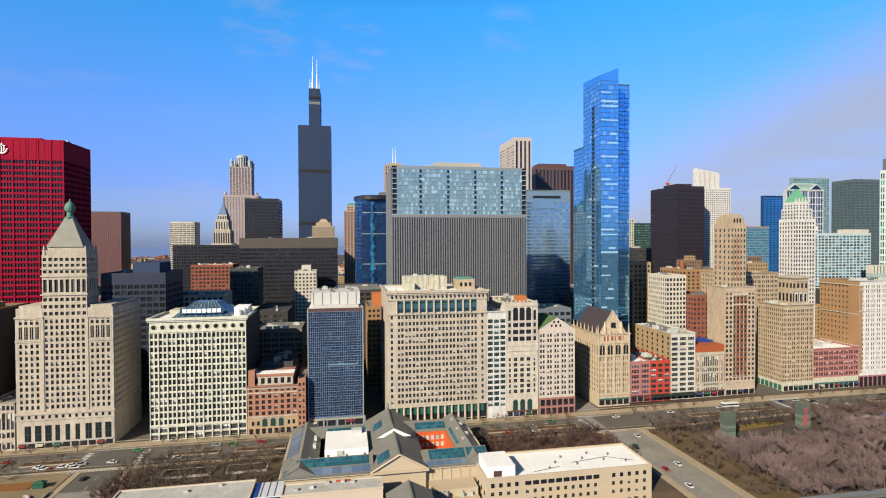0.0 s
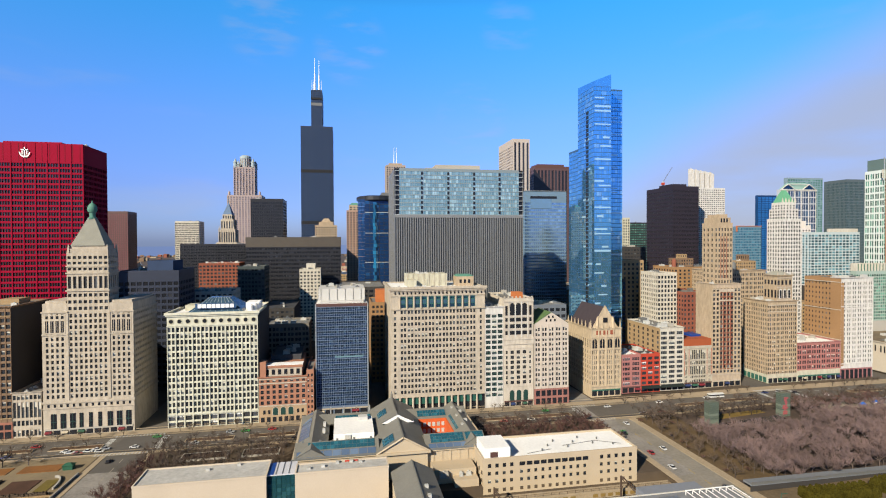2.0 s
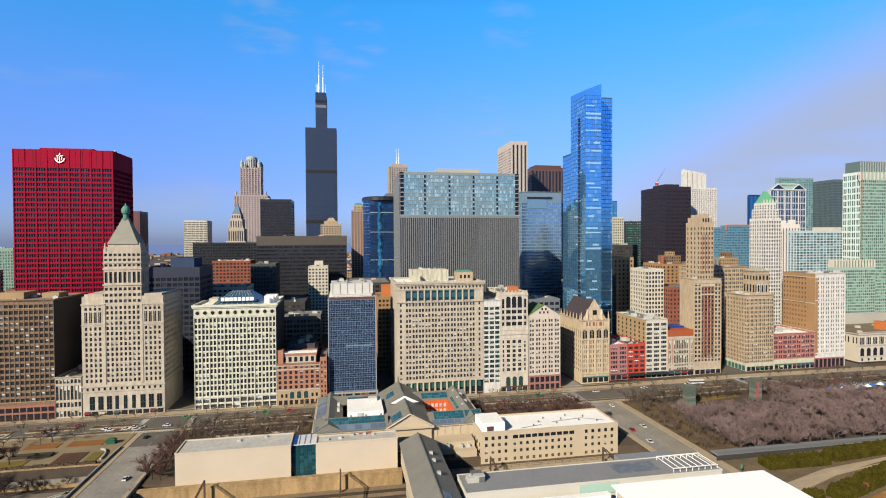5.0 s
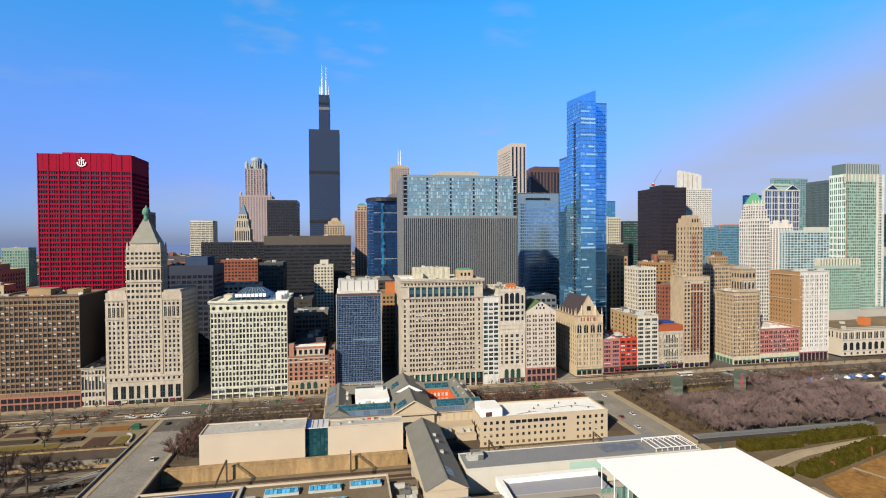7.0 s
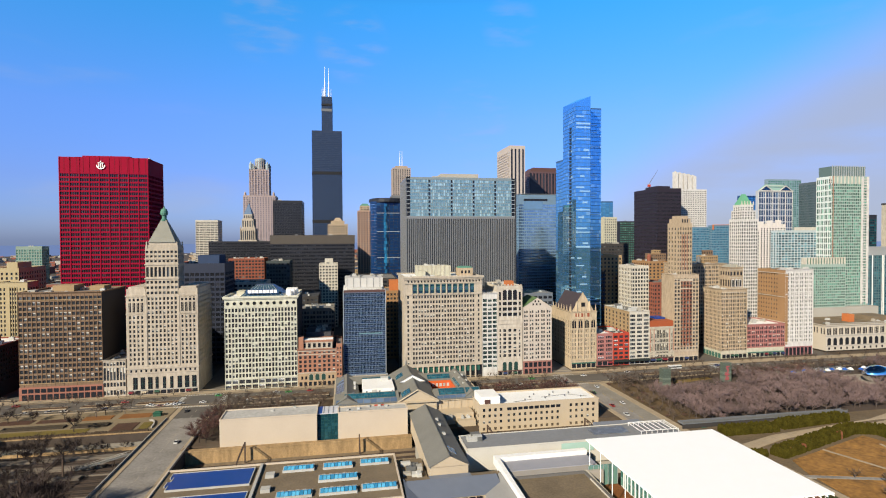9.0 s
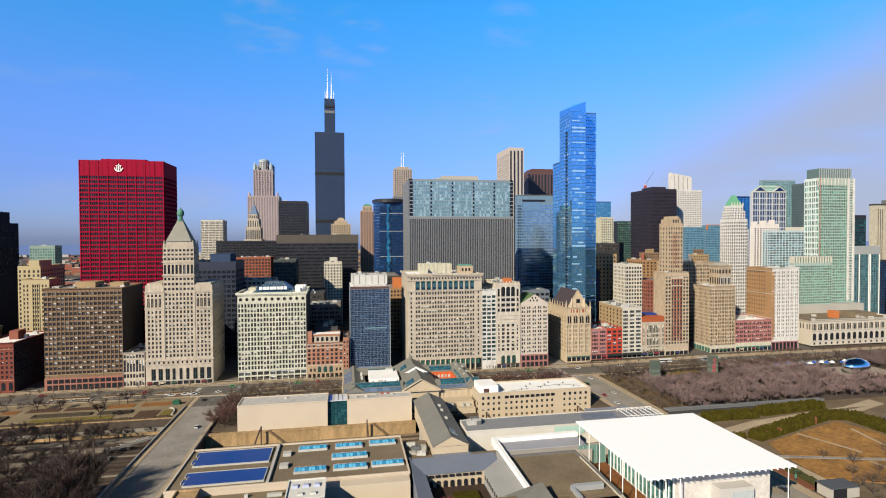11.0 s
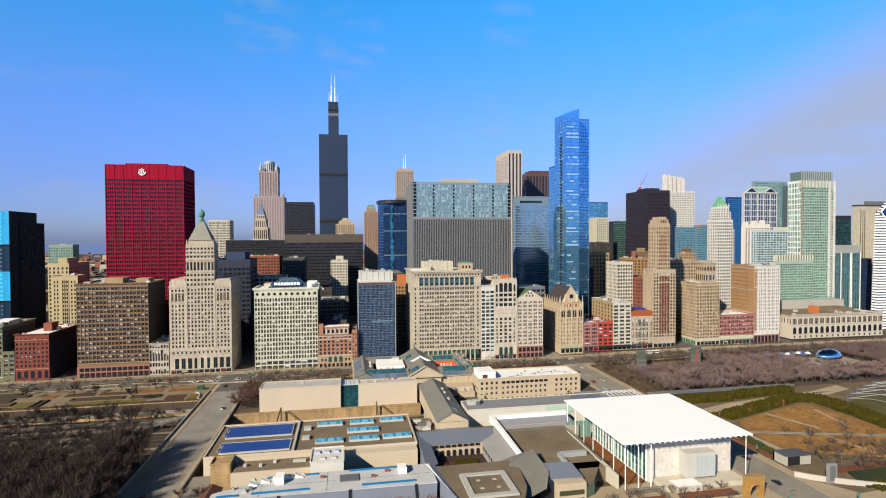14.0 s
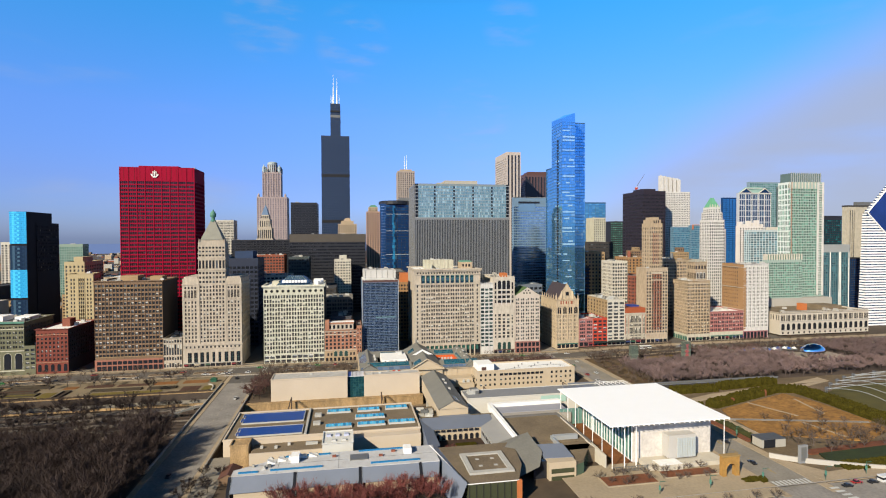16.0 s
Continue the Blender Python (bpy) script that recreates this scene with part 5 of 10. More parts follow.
def high(name, label, x0, x1, y0, y1, z1, wall, glass, cols, rows, **kw):
    TAKEN.append((x0 - 3, x1 + 3, y0 - 3, y1 + 3))
    kw.setdefault("units", 3)
    kw.setdefault("category", "skyscraper")
    return tower(name, label, x0, x1, y0, y1, z1, wall, glass, cols, rows, **kw)


# red slab
root = high("red_tower", "bright red steel slab tower with dark window bands", -247.5, -181.2, 388, 426, 181, REDSTEEL, GLASSBLACK, (9, 4, 0.10, 0.025), (6, 13, 43, 0.22, 0.86), sides="N", side_cols=(5, 3, 0.12, 0.03), depth=0.5, roof=ROOFGREY, z0=1.5)
for k in range(10):
    x = -247.5 + 66.3 / 9 * k
    part("column", Shape().box(x - 0.35, x + 0.35, 387.75, 388, 1.5, 181), REDSTEEL, root)
part("penthouse", Shape().box(-233, -197, 394, 412, 180, 183), REDSTEEL, root)
for k in range(14):
    part("panel_joint", Shape().box(-244 + k * 4.7, -243.8 + k * 4.7, 387.9, 387.98, 168.6, 180.5), surface("dark red joint", (0.12, 0.003, 0.01), var=0.1) if k == 0 else bpy.data.materials["dark red joint"], root)
em = Shape()
cx, cz = -216.5, 174.5
for a, b, c, d in ((-0.35, 0.35, -3.2, 3.6), (-2.2, 2.2, 1.5, 2.2)):
    em.box(cx + a, cx + b, 387.1, 387.35, cz + c, cz + d)
for k in range(10):
    a, b = math.pi + math.pi * k / 10, math.pi + math.pi * (k + 1) / 10
    em.face([(cx + 3.4 * math.cos(a), 387.2, cz + 0.2 + 3.6 * math.sin(a)), (cx + 3.4 * math.cos(b), 387.2, cz + 0.2 + 3.6 * math.sin(b)), (cx + 2.6 * math.cos(b), 387.2, cz + 0.2 + 2.7 * math.sin(b)), (cx + 2.6 * math.cos(a), 387.2, cz + 0.2 + 2.7 * math.sin(a))])
em.box(cx - 1.7, cx - 1.1, 387.1, 387.35, cz - 1.5, cz + 1.3).box(cx + 1.1, cx + 1.7, 387.1, 387.35, cz - 1.5, cz + 1.3)
part("emblem", em, WHITESTEEL, root, "white anchor emblem")

# black stepped supertall
# distance haze is mixed into both colours as a lighter blue
SLATESTEEL = surface("hazed black aluminium", (0.026, 0.042, 0.082), rough=0.5, var=0.1, scale=0.02, bump=0, metal=0.2)
SLATEGLASS = glazing("hazed tower glass", (0.020, 0.036, 0.07), (0.04, 0.065, 0.11), share=0.2, rough=0.25, metal=0.3)
root = high("black_supertall", "black steel supertall tower with white antennas", -95, -27, 1165, 1233, 363, SLATESTEEL, SLATEGLASS, (15, 1, 0.3), (5, 4, 84, 0.3, 0.9), sides="NS", side_cols=(15, 1, 0.3), depth=0.3, units=0)
tower("upper_tube", "", -72.5, -49, 1166, 1233, 442, SLATESTEEL, SLATEGLASS, (5, 1, 0.3), (1, 3, 18, 0.3, 0.9), z0=362, sides="NS", side_cols=(15, 1, 0.3), root=root, units=0, depth=0.3)
LOUVRE = surface("darker louvres", (0.006, 0.006, 0.007), rough=0.6)
for z, h in ((262, 7), (150, 7), (421, 4)):
    a, b = (-95.2, -26.8) if z < 360 else (-72.7, -48.8)
    part("louvre_band", Shape().ring(a, b, 1164.8, 1233.2, z, z + h, 0.5), LOUVRE, root)
for x in (-65.5, -57):
    s = Shape().lathe(x, 1190 if x < -60 else 1205, [(1.9, 442), (1.9, 462), (1.3, 464), (1.3, 484), (0.7, 486), (0.5, 505), (0.2, 519)], 8)
    part("antenna", s, WHITESTEEL, root, "white tubular antenna")
part("crown_band", Shape().ring(-72.8, -48.7, 1165.8, 1233.2, 408, 414, 0.5), GREYALU, root)
for x in (-71, -51, -68):
    part("antenna", Shape().lathe(x, 1180, [(0.6, 442), (0.5, 456), (0.2, 466)], 6), WHITESTEEL, root)

# pink granite crowned tower
ROSEGLASS = glazing("rose grey tower glass", (0.10, 0.085, 0.10), (0.17, 0.15, 0.17), share=0.3, rough=0.3)
CROWNGLASS = surface("pale crown glass", (0.40, 0.47, 0.48), rough=0.35, var=0.15, scale=0.15, bump=0)
root = high("crowned_tower", "pink granite tower with pale glass crown turrets", -247, -177, 1165, 1215, 212, PINKGRAN, ROSEGLASS, (12, 1, 0.5), (5, 3, 46, 0.12, 0.86), sides="N", units=0)
tower("shaft", "", -234, -192, 1170, 1210, 272, PINKGRAN, ROSEGLASS, (7, 1, 0.5), (0, 3, 14, 0.12, 0.86), z0=211, sides="N", root=root, units=0)
part("crown", Shape().lathe(-213, 1190, [(11, 271), (11, 290), (12, 291), (12, 296), (8, 299)], 16), CROWNGLASS, root)
for k in range(9):
    a = math.pi + math.pi * k / 8
    part("crown_fin", Shape().box(-213 + 11.6 * math.cos(a) - 0.5, -213 + 11.6 * math.cos(a) + 0.5, 1190 + 11.6 * math.sin(a) - 0.5, 1190 + 11.6 * math.sin(a) + 0.5, 271, 293), PINKGRAN, root)
for a in (-231, -195):
    for y in (1173, 1206):
        part("turret", Shape().lathe(a, y, [(4.0, 271), (4.0, 281), (4.3, 281.5), (4.3, 283.5), (2.6, 285), (0.3, 291)], 10), CROWNGLASS, root)
for x in (-245, -179):
    part("shoulder_turret", Shape().lathe(x + (2 if x < -200 else -2), 1168, [(2.6, 212), (2.6, 217), (0.3, 221)], 8), PINKGRAN, root)
for k in range(8):
    part("pier", Shape().box(-234.4 + 42 / 7 * k, -233.2 + 42 / 7 * k, 1169.3, 1170, 211, 274), PINKGRAN, root)

# art deco tower with pyramid roof
root = high("deco_tower", "pale stone art deco tower with blue grey pyramid roof", -197, -173, 860, 890, 132, LIME, GLASS, (7, 1, 0.5), [(20, 60), (62, 98), (100, 128)], sides="N", side_cols=(8, 1, 0.5), units=0)
tower("upper_stage", "", -194.5, -175.5, 862, 888, 148, LIME, GLASS, (5, 1, 0.5), [(134, 145)], z0=131, sides="N", root=root, units=0)
tower("top_stage", "", -192, -178, 864, 886, 156, LIME, GLASS, (4, 1, 0.45), [(149.5, 154)], z0=147, sides="N", root=root, units=0)
part("pyramid_roof", Shape().taper(-191.6, -178.4, 864.4, 885.6, 156, 175, 6.2, 10), surface("blue slate roof", (0.12, 0.19, 0.30), var=0.15, rough=0.6), root)
part("spire", Shape().lathe(-185, 875, [(0.8, 175), (0.5, 179), (0.2, 184)], 6), LEAD, root)
for a in (-196.4, -174.6):
    part("pinnacle", Shape().taper(a - 0.8, a + 0.8, 860.2, 861.8, 132, 138, 0.6), LIME, root)
for k in range(8):
    part("pier", Shape().box(-197.3 + 24 / 7 * k, -196.5 + 24 / 7 * k, 859.5, 860, 20, 133.5), LIME, root)
tower("lower_wing", "", -200, -170, 858, 892, 112, LIME, GLASS, (9, 1, 0.55), (3, 2, 26, 0.2, 0.8), root=root, sides="N", units=0)

high("black_tower", "black steel federal office slab", -121, -81, 690, 735, 168, BLACKSTEEL, GLASSBLACK, (18, 1, 0.25), (5, 4, 40, 0.3, 0.95), sides="N", side_cols=(20, 1, 0.25), units=4)
high("apartment_tower", "white concrete apartment tower with dark windows", -334, -289, 1110, 1150, 154, WHITE, GLASSBLACK, (6, 3, 0.15, 0.05), (4, 3, 40, 0.35, 0.9), sides="N", side_cols=(4, 1, 0.5))
high("black_slab", "long black steel courthouse slab", -218, -125, 735, 765, 110, BLACKSTEEL, GLASSBLACK, (22, 2, 0.15, 0.04), (5, 2, 26, 0.35, 0.9), sides="N", units=5)
root = high("dark_office_block", "wide dark brown office block with plain top band", -117, -8, 632, 675, 118, BLACKSTEEL, GLASSBLACK, (36, 1, 0.12), (5, 12, 22, 0.4, 0.9), sides="N", depth=0.3, units=4)
part("top_band", Shape().ring(-117.3, -7.7, 631.7, 675.3, 106.5, 118.2, 0.8), surface("bronze top panels", (0.09, 0.075, 0.06), var=0.15, rough=0.6), root)
high("tan_tower", "slender tan stepped tower", 0, 27, 800, 830, 160, surface("rosy tan stone", (0.42, 0.27, 0.2), var=0.15), GLASS, (6, 1, 0.4), (5, 2, 42, 0.2, 0.8), sides="N", units=0)
tower("stepped_top", "", 4, 20, 803, 825, 168, TAN, GLASS, (3, 1, 0.4), (1, 2, 2), z0=159, root=bpy.data.objects["tan_tower"], units=0, sides="")
part("copper_cap", Shape().taper(4, 20, 803, 825, 168, 172, 4), COPPER, bpy.data.objects["tan_tower"])
high("ornate_tower", "tan stepped office tower behind the slab", -52, -16, 900, 930, 140, TAN, GLASS, (8, 1, 0.4), (5, 2, 34), sides="", units=2)
part("crown", Shape().box(-46, -22, 904, 926, 140, 146).taper(-42, -26, 906, 924, 146, 152, 4), TAN, bpy.data.objects["ornate_tower"])

# rounded dark glass tower
root = high("rounded_glass_tower", "dark blue glass tower with rounded corner", 20, 64, 600, 640, 165, BLACKSTEEL, GLASSDEEP, (8, 1, 0.06), (2, 5, 38, 0.06, 0.96), sides="", depth=0.15, units=0)
s = Shape()
for f in range(38):
    z0, z1 = 4 + f * 4.15, 4 + f * 4.15 + 3.9
    for k in range(8):
        a, b = math.pi + math.pi / 2 * k / 8, math.pi + math.pi / 2 * (k + 1) / 8
        s.face([(20 + 8 * math.cos(a), 608 + 8 * math.sin(a), z0), (20 + 8 * math.cos(b), 608 + 8 * math.sin(b), z0), (20 + 8 * math.cos(b), 608 + 8 * math.sin(b), z1), (20 + 8 * math.cos(a), 608 + 8 * math.sin(a), z1)])
part("corner_glazing", s, GLASSDEEP, root)
part("roof_ring", Shape().lathe(36, 620, [(25, 161), (25, 165), (23, 166)], 24), BLACKSTEEL, root)
# a bright reflection painted as a ragged stripe of lighter glass, dim panes beside
r = random.Random(8)
bay, dim = Shape(), Shape()
for f in range(38):
    z, a, w = 4 + f * 4.08, 29.5 + r.uniform(-0.7, 0.7), r.uniform(2.0, 3.8)
    bay.box(a, a + w, 599.5, 599.8, z, z + 3.9)
    dim.box(a + w + 0.4, a + w + 2.2, 599.6, 599.8, z, z + 3.9)
part("bright_bay", bay, glazing("reflection stripe glass", (0.02, 0.10, 0.22), (0.03, 0.22, 0.42), share=0.3, rough=0.1, metal=0.3), root, kind="stuff")
part("dim_bay", dim, GLASSNAVY, root, kind="stuff")
for z in (38, 88, 122, 146):
    part("floor_line", Shape().box(20, 64, 599.55, 599.95, z, z + 0.7), PALEALU, root)
part("roof_plant", Shape().box(40, 62, 604, 634, 165, 170), GREYALU, root)

# wide slab with glass top
root = thing("slab_tower", "wide grey aluminium slab with pale glass crown", "skyscraper", (85, 400, 1.5))
TAKEN.append((30, 140, 378, 445))
s = Shape()
MX0, MX1, MY = 34, 135.5, 381
holes = facade(s, (MX0, MY, 0), SIDES["E"], MX1 - MX0, 1.5, 133, bays(MX1 - MX0, 58, 1, 0.36), [(12, 131)], 0.7)
holes2 = facade(s, (MX0, MY + 55, 0), SIDES["S"], 55, 1.5, 168, bays(55, 28, 1, 0.5), [(12, 166)], 0.7)
facade(s, (MX1, MY, 0), SIDES["N"], 55, 1.5, 168, [], [])
facade(s, (MX1, MY + 55, 0), SIDES["W"], MX1 - MX0, 1.5, 168, [], [])
part("wall", s, surface("anodised slab fins", (0.275, 0.28, 0.28), rough=0.45, var=0.1, scale=0.05, metal=0.3, bump=0), root)
glaze(root, holes + holes2, glazing("smoky slab glass", (0.032, 0.036, 0.042), (0.06, 0.065, 0.07), rough=0.2))
s = Shape()
cl = bays(MX1 - MX0 - 7, 56, 1, 0.14)
top_holes = facade(s, (MX0 + 3.5, MY, 0), SIDES["E"], MX1 - MX0 - 7, 133, 168.5, cl, floors(133.2, 166.5, 11, 0.1, 0.90), 0.2)
part("glass_crown", s, surface("pale teal frames", (0.30, 0.36, 0.37), rough=0.4, var=0.08, metal=0.3, bump=0), root)
glaze(root, top_holes, GLASSPALE)
for a, b in ((MX0, MX0 + 3.5), (MX1 - 3.5, MX1)):
    part("balcony_bay", Shape().box(a, b, MY + 1.5, MY + 3, 133, 168.5), GLASSBLACK, root)
    s = Shape()
    for k in range(10):
        s.box(a, b, MY, MY + 1.5, 133 + k * 3.7, 133.5 + k * 3.7)
    part("balcony_slab", s, PALEALU, root)
for k in range(4):
    x = MX0 + 20 + k * 20.5
    for j in range(9):
        part("dark_louvre", Shape().box(x, x + 1.5, MY - 0.25, MY - 0.02, 134 + j * 3.7, 136.3 + j * 3.7), GLASSBLACK, root)
part("roof", Shape().face([(MX0, MY, 168), (MX1, MY, 168), (MX1, MY + 55, 168), (MX0, MY + 55, 168)]), ROOFGREY, root)
part("penthouse", Shape().box(68, 104, 395, 420, 168, 173.5).box(60, 66, 395, 410, 168, 171), CONCRETE, root)

# antenna tower behind
root = high("granite_tower", "tan granite tower with twin white antennas", 78, 116, 1020, 1060, 262, surface("tan granite", (0.40, 0.33, 0.28), var=0.1), GLASS, (8, 1, 0.5), (5, 3, 60, 0.2, 0.8), sides="", units=0)
for x in (95, 100):
    part("antenna", Shape().lathe(x, 1040, [(0.8, 262), (0.5, 285), (0.2, 300)], 6), WHITESTEEL, root)
part("crown", Shape().box(84, 110, 1025, 1055, 262, 266), TAN, root)

# pale concrete tower, angled top
root = high("concrete_tower", "pale concrete office tower with vertical piers", 228, 253, 690, 757, 255, surface("pink white concrete", (0.54, 0.47, 0.42), var=0.08), GLASSBLACK, [], [], sides="S", side_cols=(12, 1, 0.4), side_rows=floors(10, 246, 58, 0.2, 0.75), units=0)
s = Shape()
for k in range(4):
    s.box(230.5 + k * 6, 233 + k * 6, 689.7, 690, 8, 250)
part("window_strip", s, GLASSBLACK, root)

root = high("brown_tower", "dark brown granite tower with stepped top", 296, 372, 790, 840, 229, surface("dark rose granite", (0.13, 0.075, 0.075), rough=0.5, var=0.15, scale=0.04), GLASSBLACK, (13, 1, 0.42), [(12, 226)], sides="S", side_cols=(10, 1, 0.3), side_rows=floors(10, 226, 54, 0.15, 0.85), units=0)
part("dark_flank", Shape().prism([(296.2, 789.5), (322, 789.5), (322, 789.95), (296.2, 789.95)], 10, [228, 196, 196, 228]), GLASSBLACK, root)
part("stepped_top", Shape().box(300, 366, 794, 836, 229, 233).box(306, 352, 800, 830, 233, 237), BROWNGRAN, root)
TOPGLASS = glazing("sky blue louvres", (0.12, 0.22, 0.34), (0.2, 0.32, 0.44), rough=0.2, metal=0.4)
root = high("pale_glass_tower", "pale blue glass office tower with open top floor", 186, 233, 520, 530, 166, surface("sky blue frames", (0.22, 0.34, 0.46), rough=0.5, var=0.08, metal=0.3, bump=0), glazing("sky glass", (0.25, 0.41, 0.58), (0.50, 0.68, 0.82), share=0.35, rough=0.12, metal=0.92), (20, 1, 0.10), (5, 12, 42, 0.22, 0.9), sides="S", depth=0.2, units=0)
part("louvre_band", Shape().box(192, 222, 519.6, 519.95, 158, 160.5), GLASSBLACK, root)
part("top_panel", Shape().box(192, 216, 519.7, 519.95, 147.5, 157.5), TOPGLASS, root)
part("crown_frame", Shape().ring(186, 233, 520, 530, 165.4, 166.4, 0.5), PALEALU, root)

# blue condominium tower
root = thing("blue_glass_tower", "tall blue glass condominium tower with slanted top", "skyscraper", (205, 400, 1.5))
TAKEN.append((190, 235, 372, 436))
BLUEALU = surface("blue grey frames", (0.05, 0.11, 0.19), rough=0.4, var=0.08, bump=0, metal=0.4)
# paler glass for bands that paint bright reflections on the curtain wall
PALEBAND = glazing("pale reflection panes", (0.30, 0.52, 0.70), (0.50, 0.66, 0.74), share=0.4, rough=0.15, metal=0.5)


def curtain(name, x0, x1, y0, y1, z0, z1, nb, h=3.5):
    """A glass-skinned block: fine frames, panes on the east, south and north."""
    sh, n, d = Shape(), int((z1 - z0) / h), y1 - y0
    fl = floors(z0, z0 + n * h, n, 0.05, 0.93)
    hs = facade(sh, (x0, y0, 0), SIDES["E"], x1 - x0, z0, z1, bays(x1 - x0, nb, 1, 0.06), fl, 0.1)
    side = bays(d, max(3, int(d / 2.2)), 1, 0.06)
    hs += facade(sh, (x0, y1, 0), SIDES["S"], d, z0, z1, side, fl, 0.1)
    hs += facade(sh, (x1, y0, 0), SIDES["N"], d, z0, z1, side, fl, 0.1)
    facade(sh, (x1, y1, 0), SIDES["W"], x1 - x0, z0, z1, [], [])
    sh.face([(x0, y0, z1), (x1, y0, z1), (x1, y1, z1), (x0, y1, z1)])
    part(name, sh, BLUEALU, root)
    glaze(root, hs, GLASSBLUE)


curtain("wall", 193, 207.5, 375, 405, 1.5, 236, 7)
part("slanted_top", Shape().prism([(193, 375), (207.5, 375), (207.5, 405), (193, 405)], 236, [240, 246, 250, 242.5]), GLASSBLUE, root)
curtain("wing_wall", 211.5, 229, 396, 412, 1.5, 240.5, 8)
part("recess_slot", Shape().box(207.5, 211.5, 394, 411, 1.5, 236), GLASSBLACK, root)
curtain("rear_wing", 196, 207, 405.1, 430, 1.5, 192, 5)
for k in range(57):
    part("balcony", Shape().box(192.55, 192.98, 386.2, 389, 20 + k * 3.5, 22.5 + k * 3.5), GLASSBLACK, root)
r = random.Random(4)
for k in (12, 17, 21, 26, 30, 37, 41, 48, 55):
    a = r.uniform(0, 8)
    part("lit_band", Shape().box(193 + a, 193 + a + r.uniform(4, 6), 374.86, 374.97, 2.2 + k * 3.5, 3.7 + k * 3.5), PALEBAND, root)
    a = r.uniform(0, 14)
    part("lit_band", Shape().box(192.86, 192.97, 376 + a, 376 + a + r.uniform(6, 12), 2.2 + k * 3.5, 3.7 + k * 3.5), PALEBAND, root)

for k in (8, 14, 15, 19, 24, 29, 33, 34, 39, 44, 45, 50, 53, 58, 61, 62, 64):
    z = 2.4 + k * 3.5
    a = r.choice((0, 0, 0, 3.5, 5))
    part("lit_band", Shape().box(193.2 + a, 207.3 - r.choice((0, 0, 3, 6)), 374.88, 374.98, z, z + r.uniform(0.9, 1.7)), PALEBAND, root)
    part("wing_band", Shape().box(212 + r.choice((0, 0, 5)), 228.6 - r.choice((0, 4, 7)), 395.88, 395.98, z - 3.5, z - 3.5 + r.uniform(0.9, 1.6)), PALEBAND, root)
for k in range(60):
    part("recess_balcony", Shape().box(208, 211, 393.4, 394, 20 + k * 3.5, 21.1 + k * 3.5), BLUEALU, root)

# dark bronze block with crane beyond
high("azure_far_tower", "azure blue glass tower seen past the condominium", 545, 620, 1100, 1140, 201, BLUEALU, glazing("azure far glass", (0.06, 0.24, 0.50), (0.14, 0.40, 0.66), share=0.3, rough=0.1, metal=0.5), (8, 1, 0.08), (5, 3, 42, 0.08, 0.92), sides="S", side_cols=(7, 1, 0.08), units=0)
root = high("bronze_block", "dark bronze steel office block", 496, 541, 720, 792, 196, BRONZESTEEL, GLASSBLACK, (9, 4, 0.12, 0.04), (5, 6, 30, 0.4, 0.9), sides="S", side_cols=(7, 4, 0.12, 0.04), units=0)
part("roof_plant", Shape().box(505, 530, 735, 770, 195, 201), BRONZESTEEL, root)
cr = thing("tower_crane", "red and white tower crane on a high roof", "crane", (512, 770, 195))
part("mast", Shape().box(511, 513, 769, 771, 195, 208), WHITESTEEL, cr)
part("jib", Shape().tube((512, 770, 208), (529, 770, 233), 0.6, 0.3, 4), GREYALU, cr)
part("cab", Shape().box(510, 514, 768, 772, 203, 207), SCARLET, cr)

root = high("stepped_white_tower", "white stepped tower with sloping fins", 560, 623, 765, 774, 199, BRIGHT, GLASS, (18, 1, 0.4), (5, 2, 56, 0.3, 0.75), sides="", units=0)
for k in range(5):
    x = 560 + k * 9
    part("fin", Shape().prism([(x, 765.2), (x + 6.5, 765.2), (x + 6.5, 773), (x, 773)], 198, [231 - k * 1.5, 228 - k * 1.5, 226 - k, 230 - k]), BRIGHT, root)

# white gothic tower with green cap
root = high("white_gothic_tower", "white terracotta gothic tower with green copper cap", 386, 405.5, 395, 413, 132, BRIGHT, GLASS, (7, 1, 0.36), (5, 2, 34, 0.18, 0.80), sides="SN", side_cols=(6, 1, 0.46), units=0, z0=1.5)
tower("upper_stage", "", 387.5, 404, 396.5, 412, 141, BRIGHT, GLASS, (5, 1, 0.48), (0.5, 1, 3, 0.2, 0.8), z0=131, sides="SN", root=root, units=0)
tower("top_stage", "", 389, 402.5, 398, 411, 147, BRIGHT, GLASS, (4, 1, 0.48), (0.5, 2, 2, 0.2, 0.8), z0=140, sides="SN", root=root, units=0)
part("copper_cap", Shape().taper(389.5, 402, 398.5, 410.5, 147, 158.5, 5, 4.6), surface("bright green copper", (0.13, 0.38, 0.22), var=0.2), root, "bright green copper roof")
s = Shape()
for a in range(5):
    s.taper(388.2 + a * 3.4, 389.4 + a * 3.4, 397.5, 398.7, 147, 151, 0.5)
part("pinnacles", s, WHITE, root, kind="stuff")
tower("lower_wing", "", 405.6, 411.5, 400, 420, 121, BRIGHT, GLASS, (3, 1, 0.4), (5, 2, 34, 0.18, 0.80), z0=1.5, sides="", root=root, units=0)

root = high("pediment_tower", "blue glass and stone tower with green pediments", 744, 817, 780, 788, 200, surface("pale blue grey stone", (0.50, 0.53, 0.58), var=0.08), glazing("pediment tower glass", (0.03, 0.055, 0.12), (0.09, 0.16, 0.27), share=0.3, rough=0.12, metal=0.3), (14, 1, 0.16), (5, 2, 17, 0.08, 0.92), sides="", units=0)
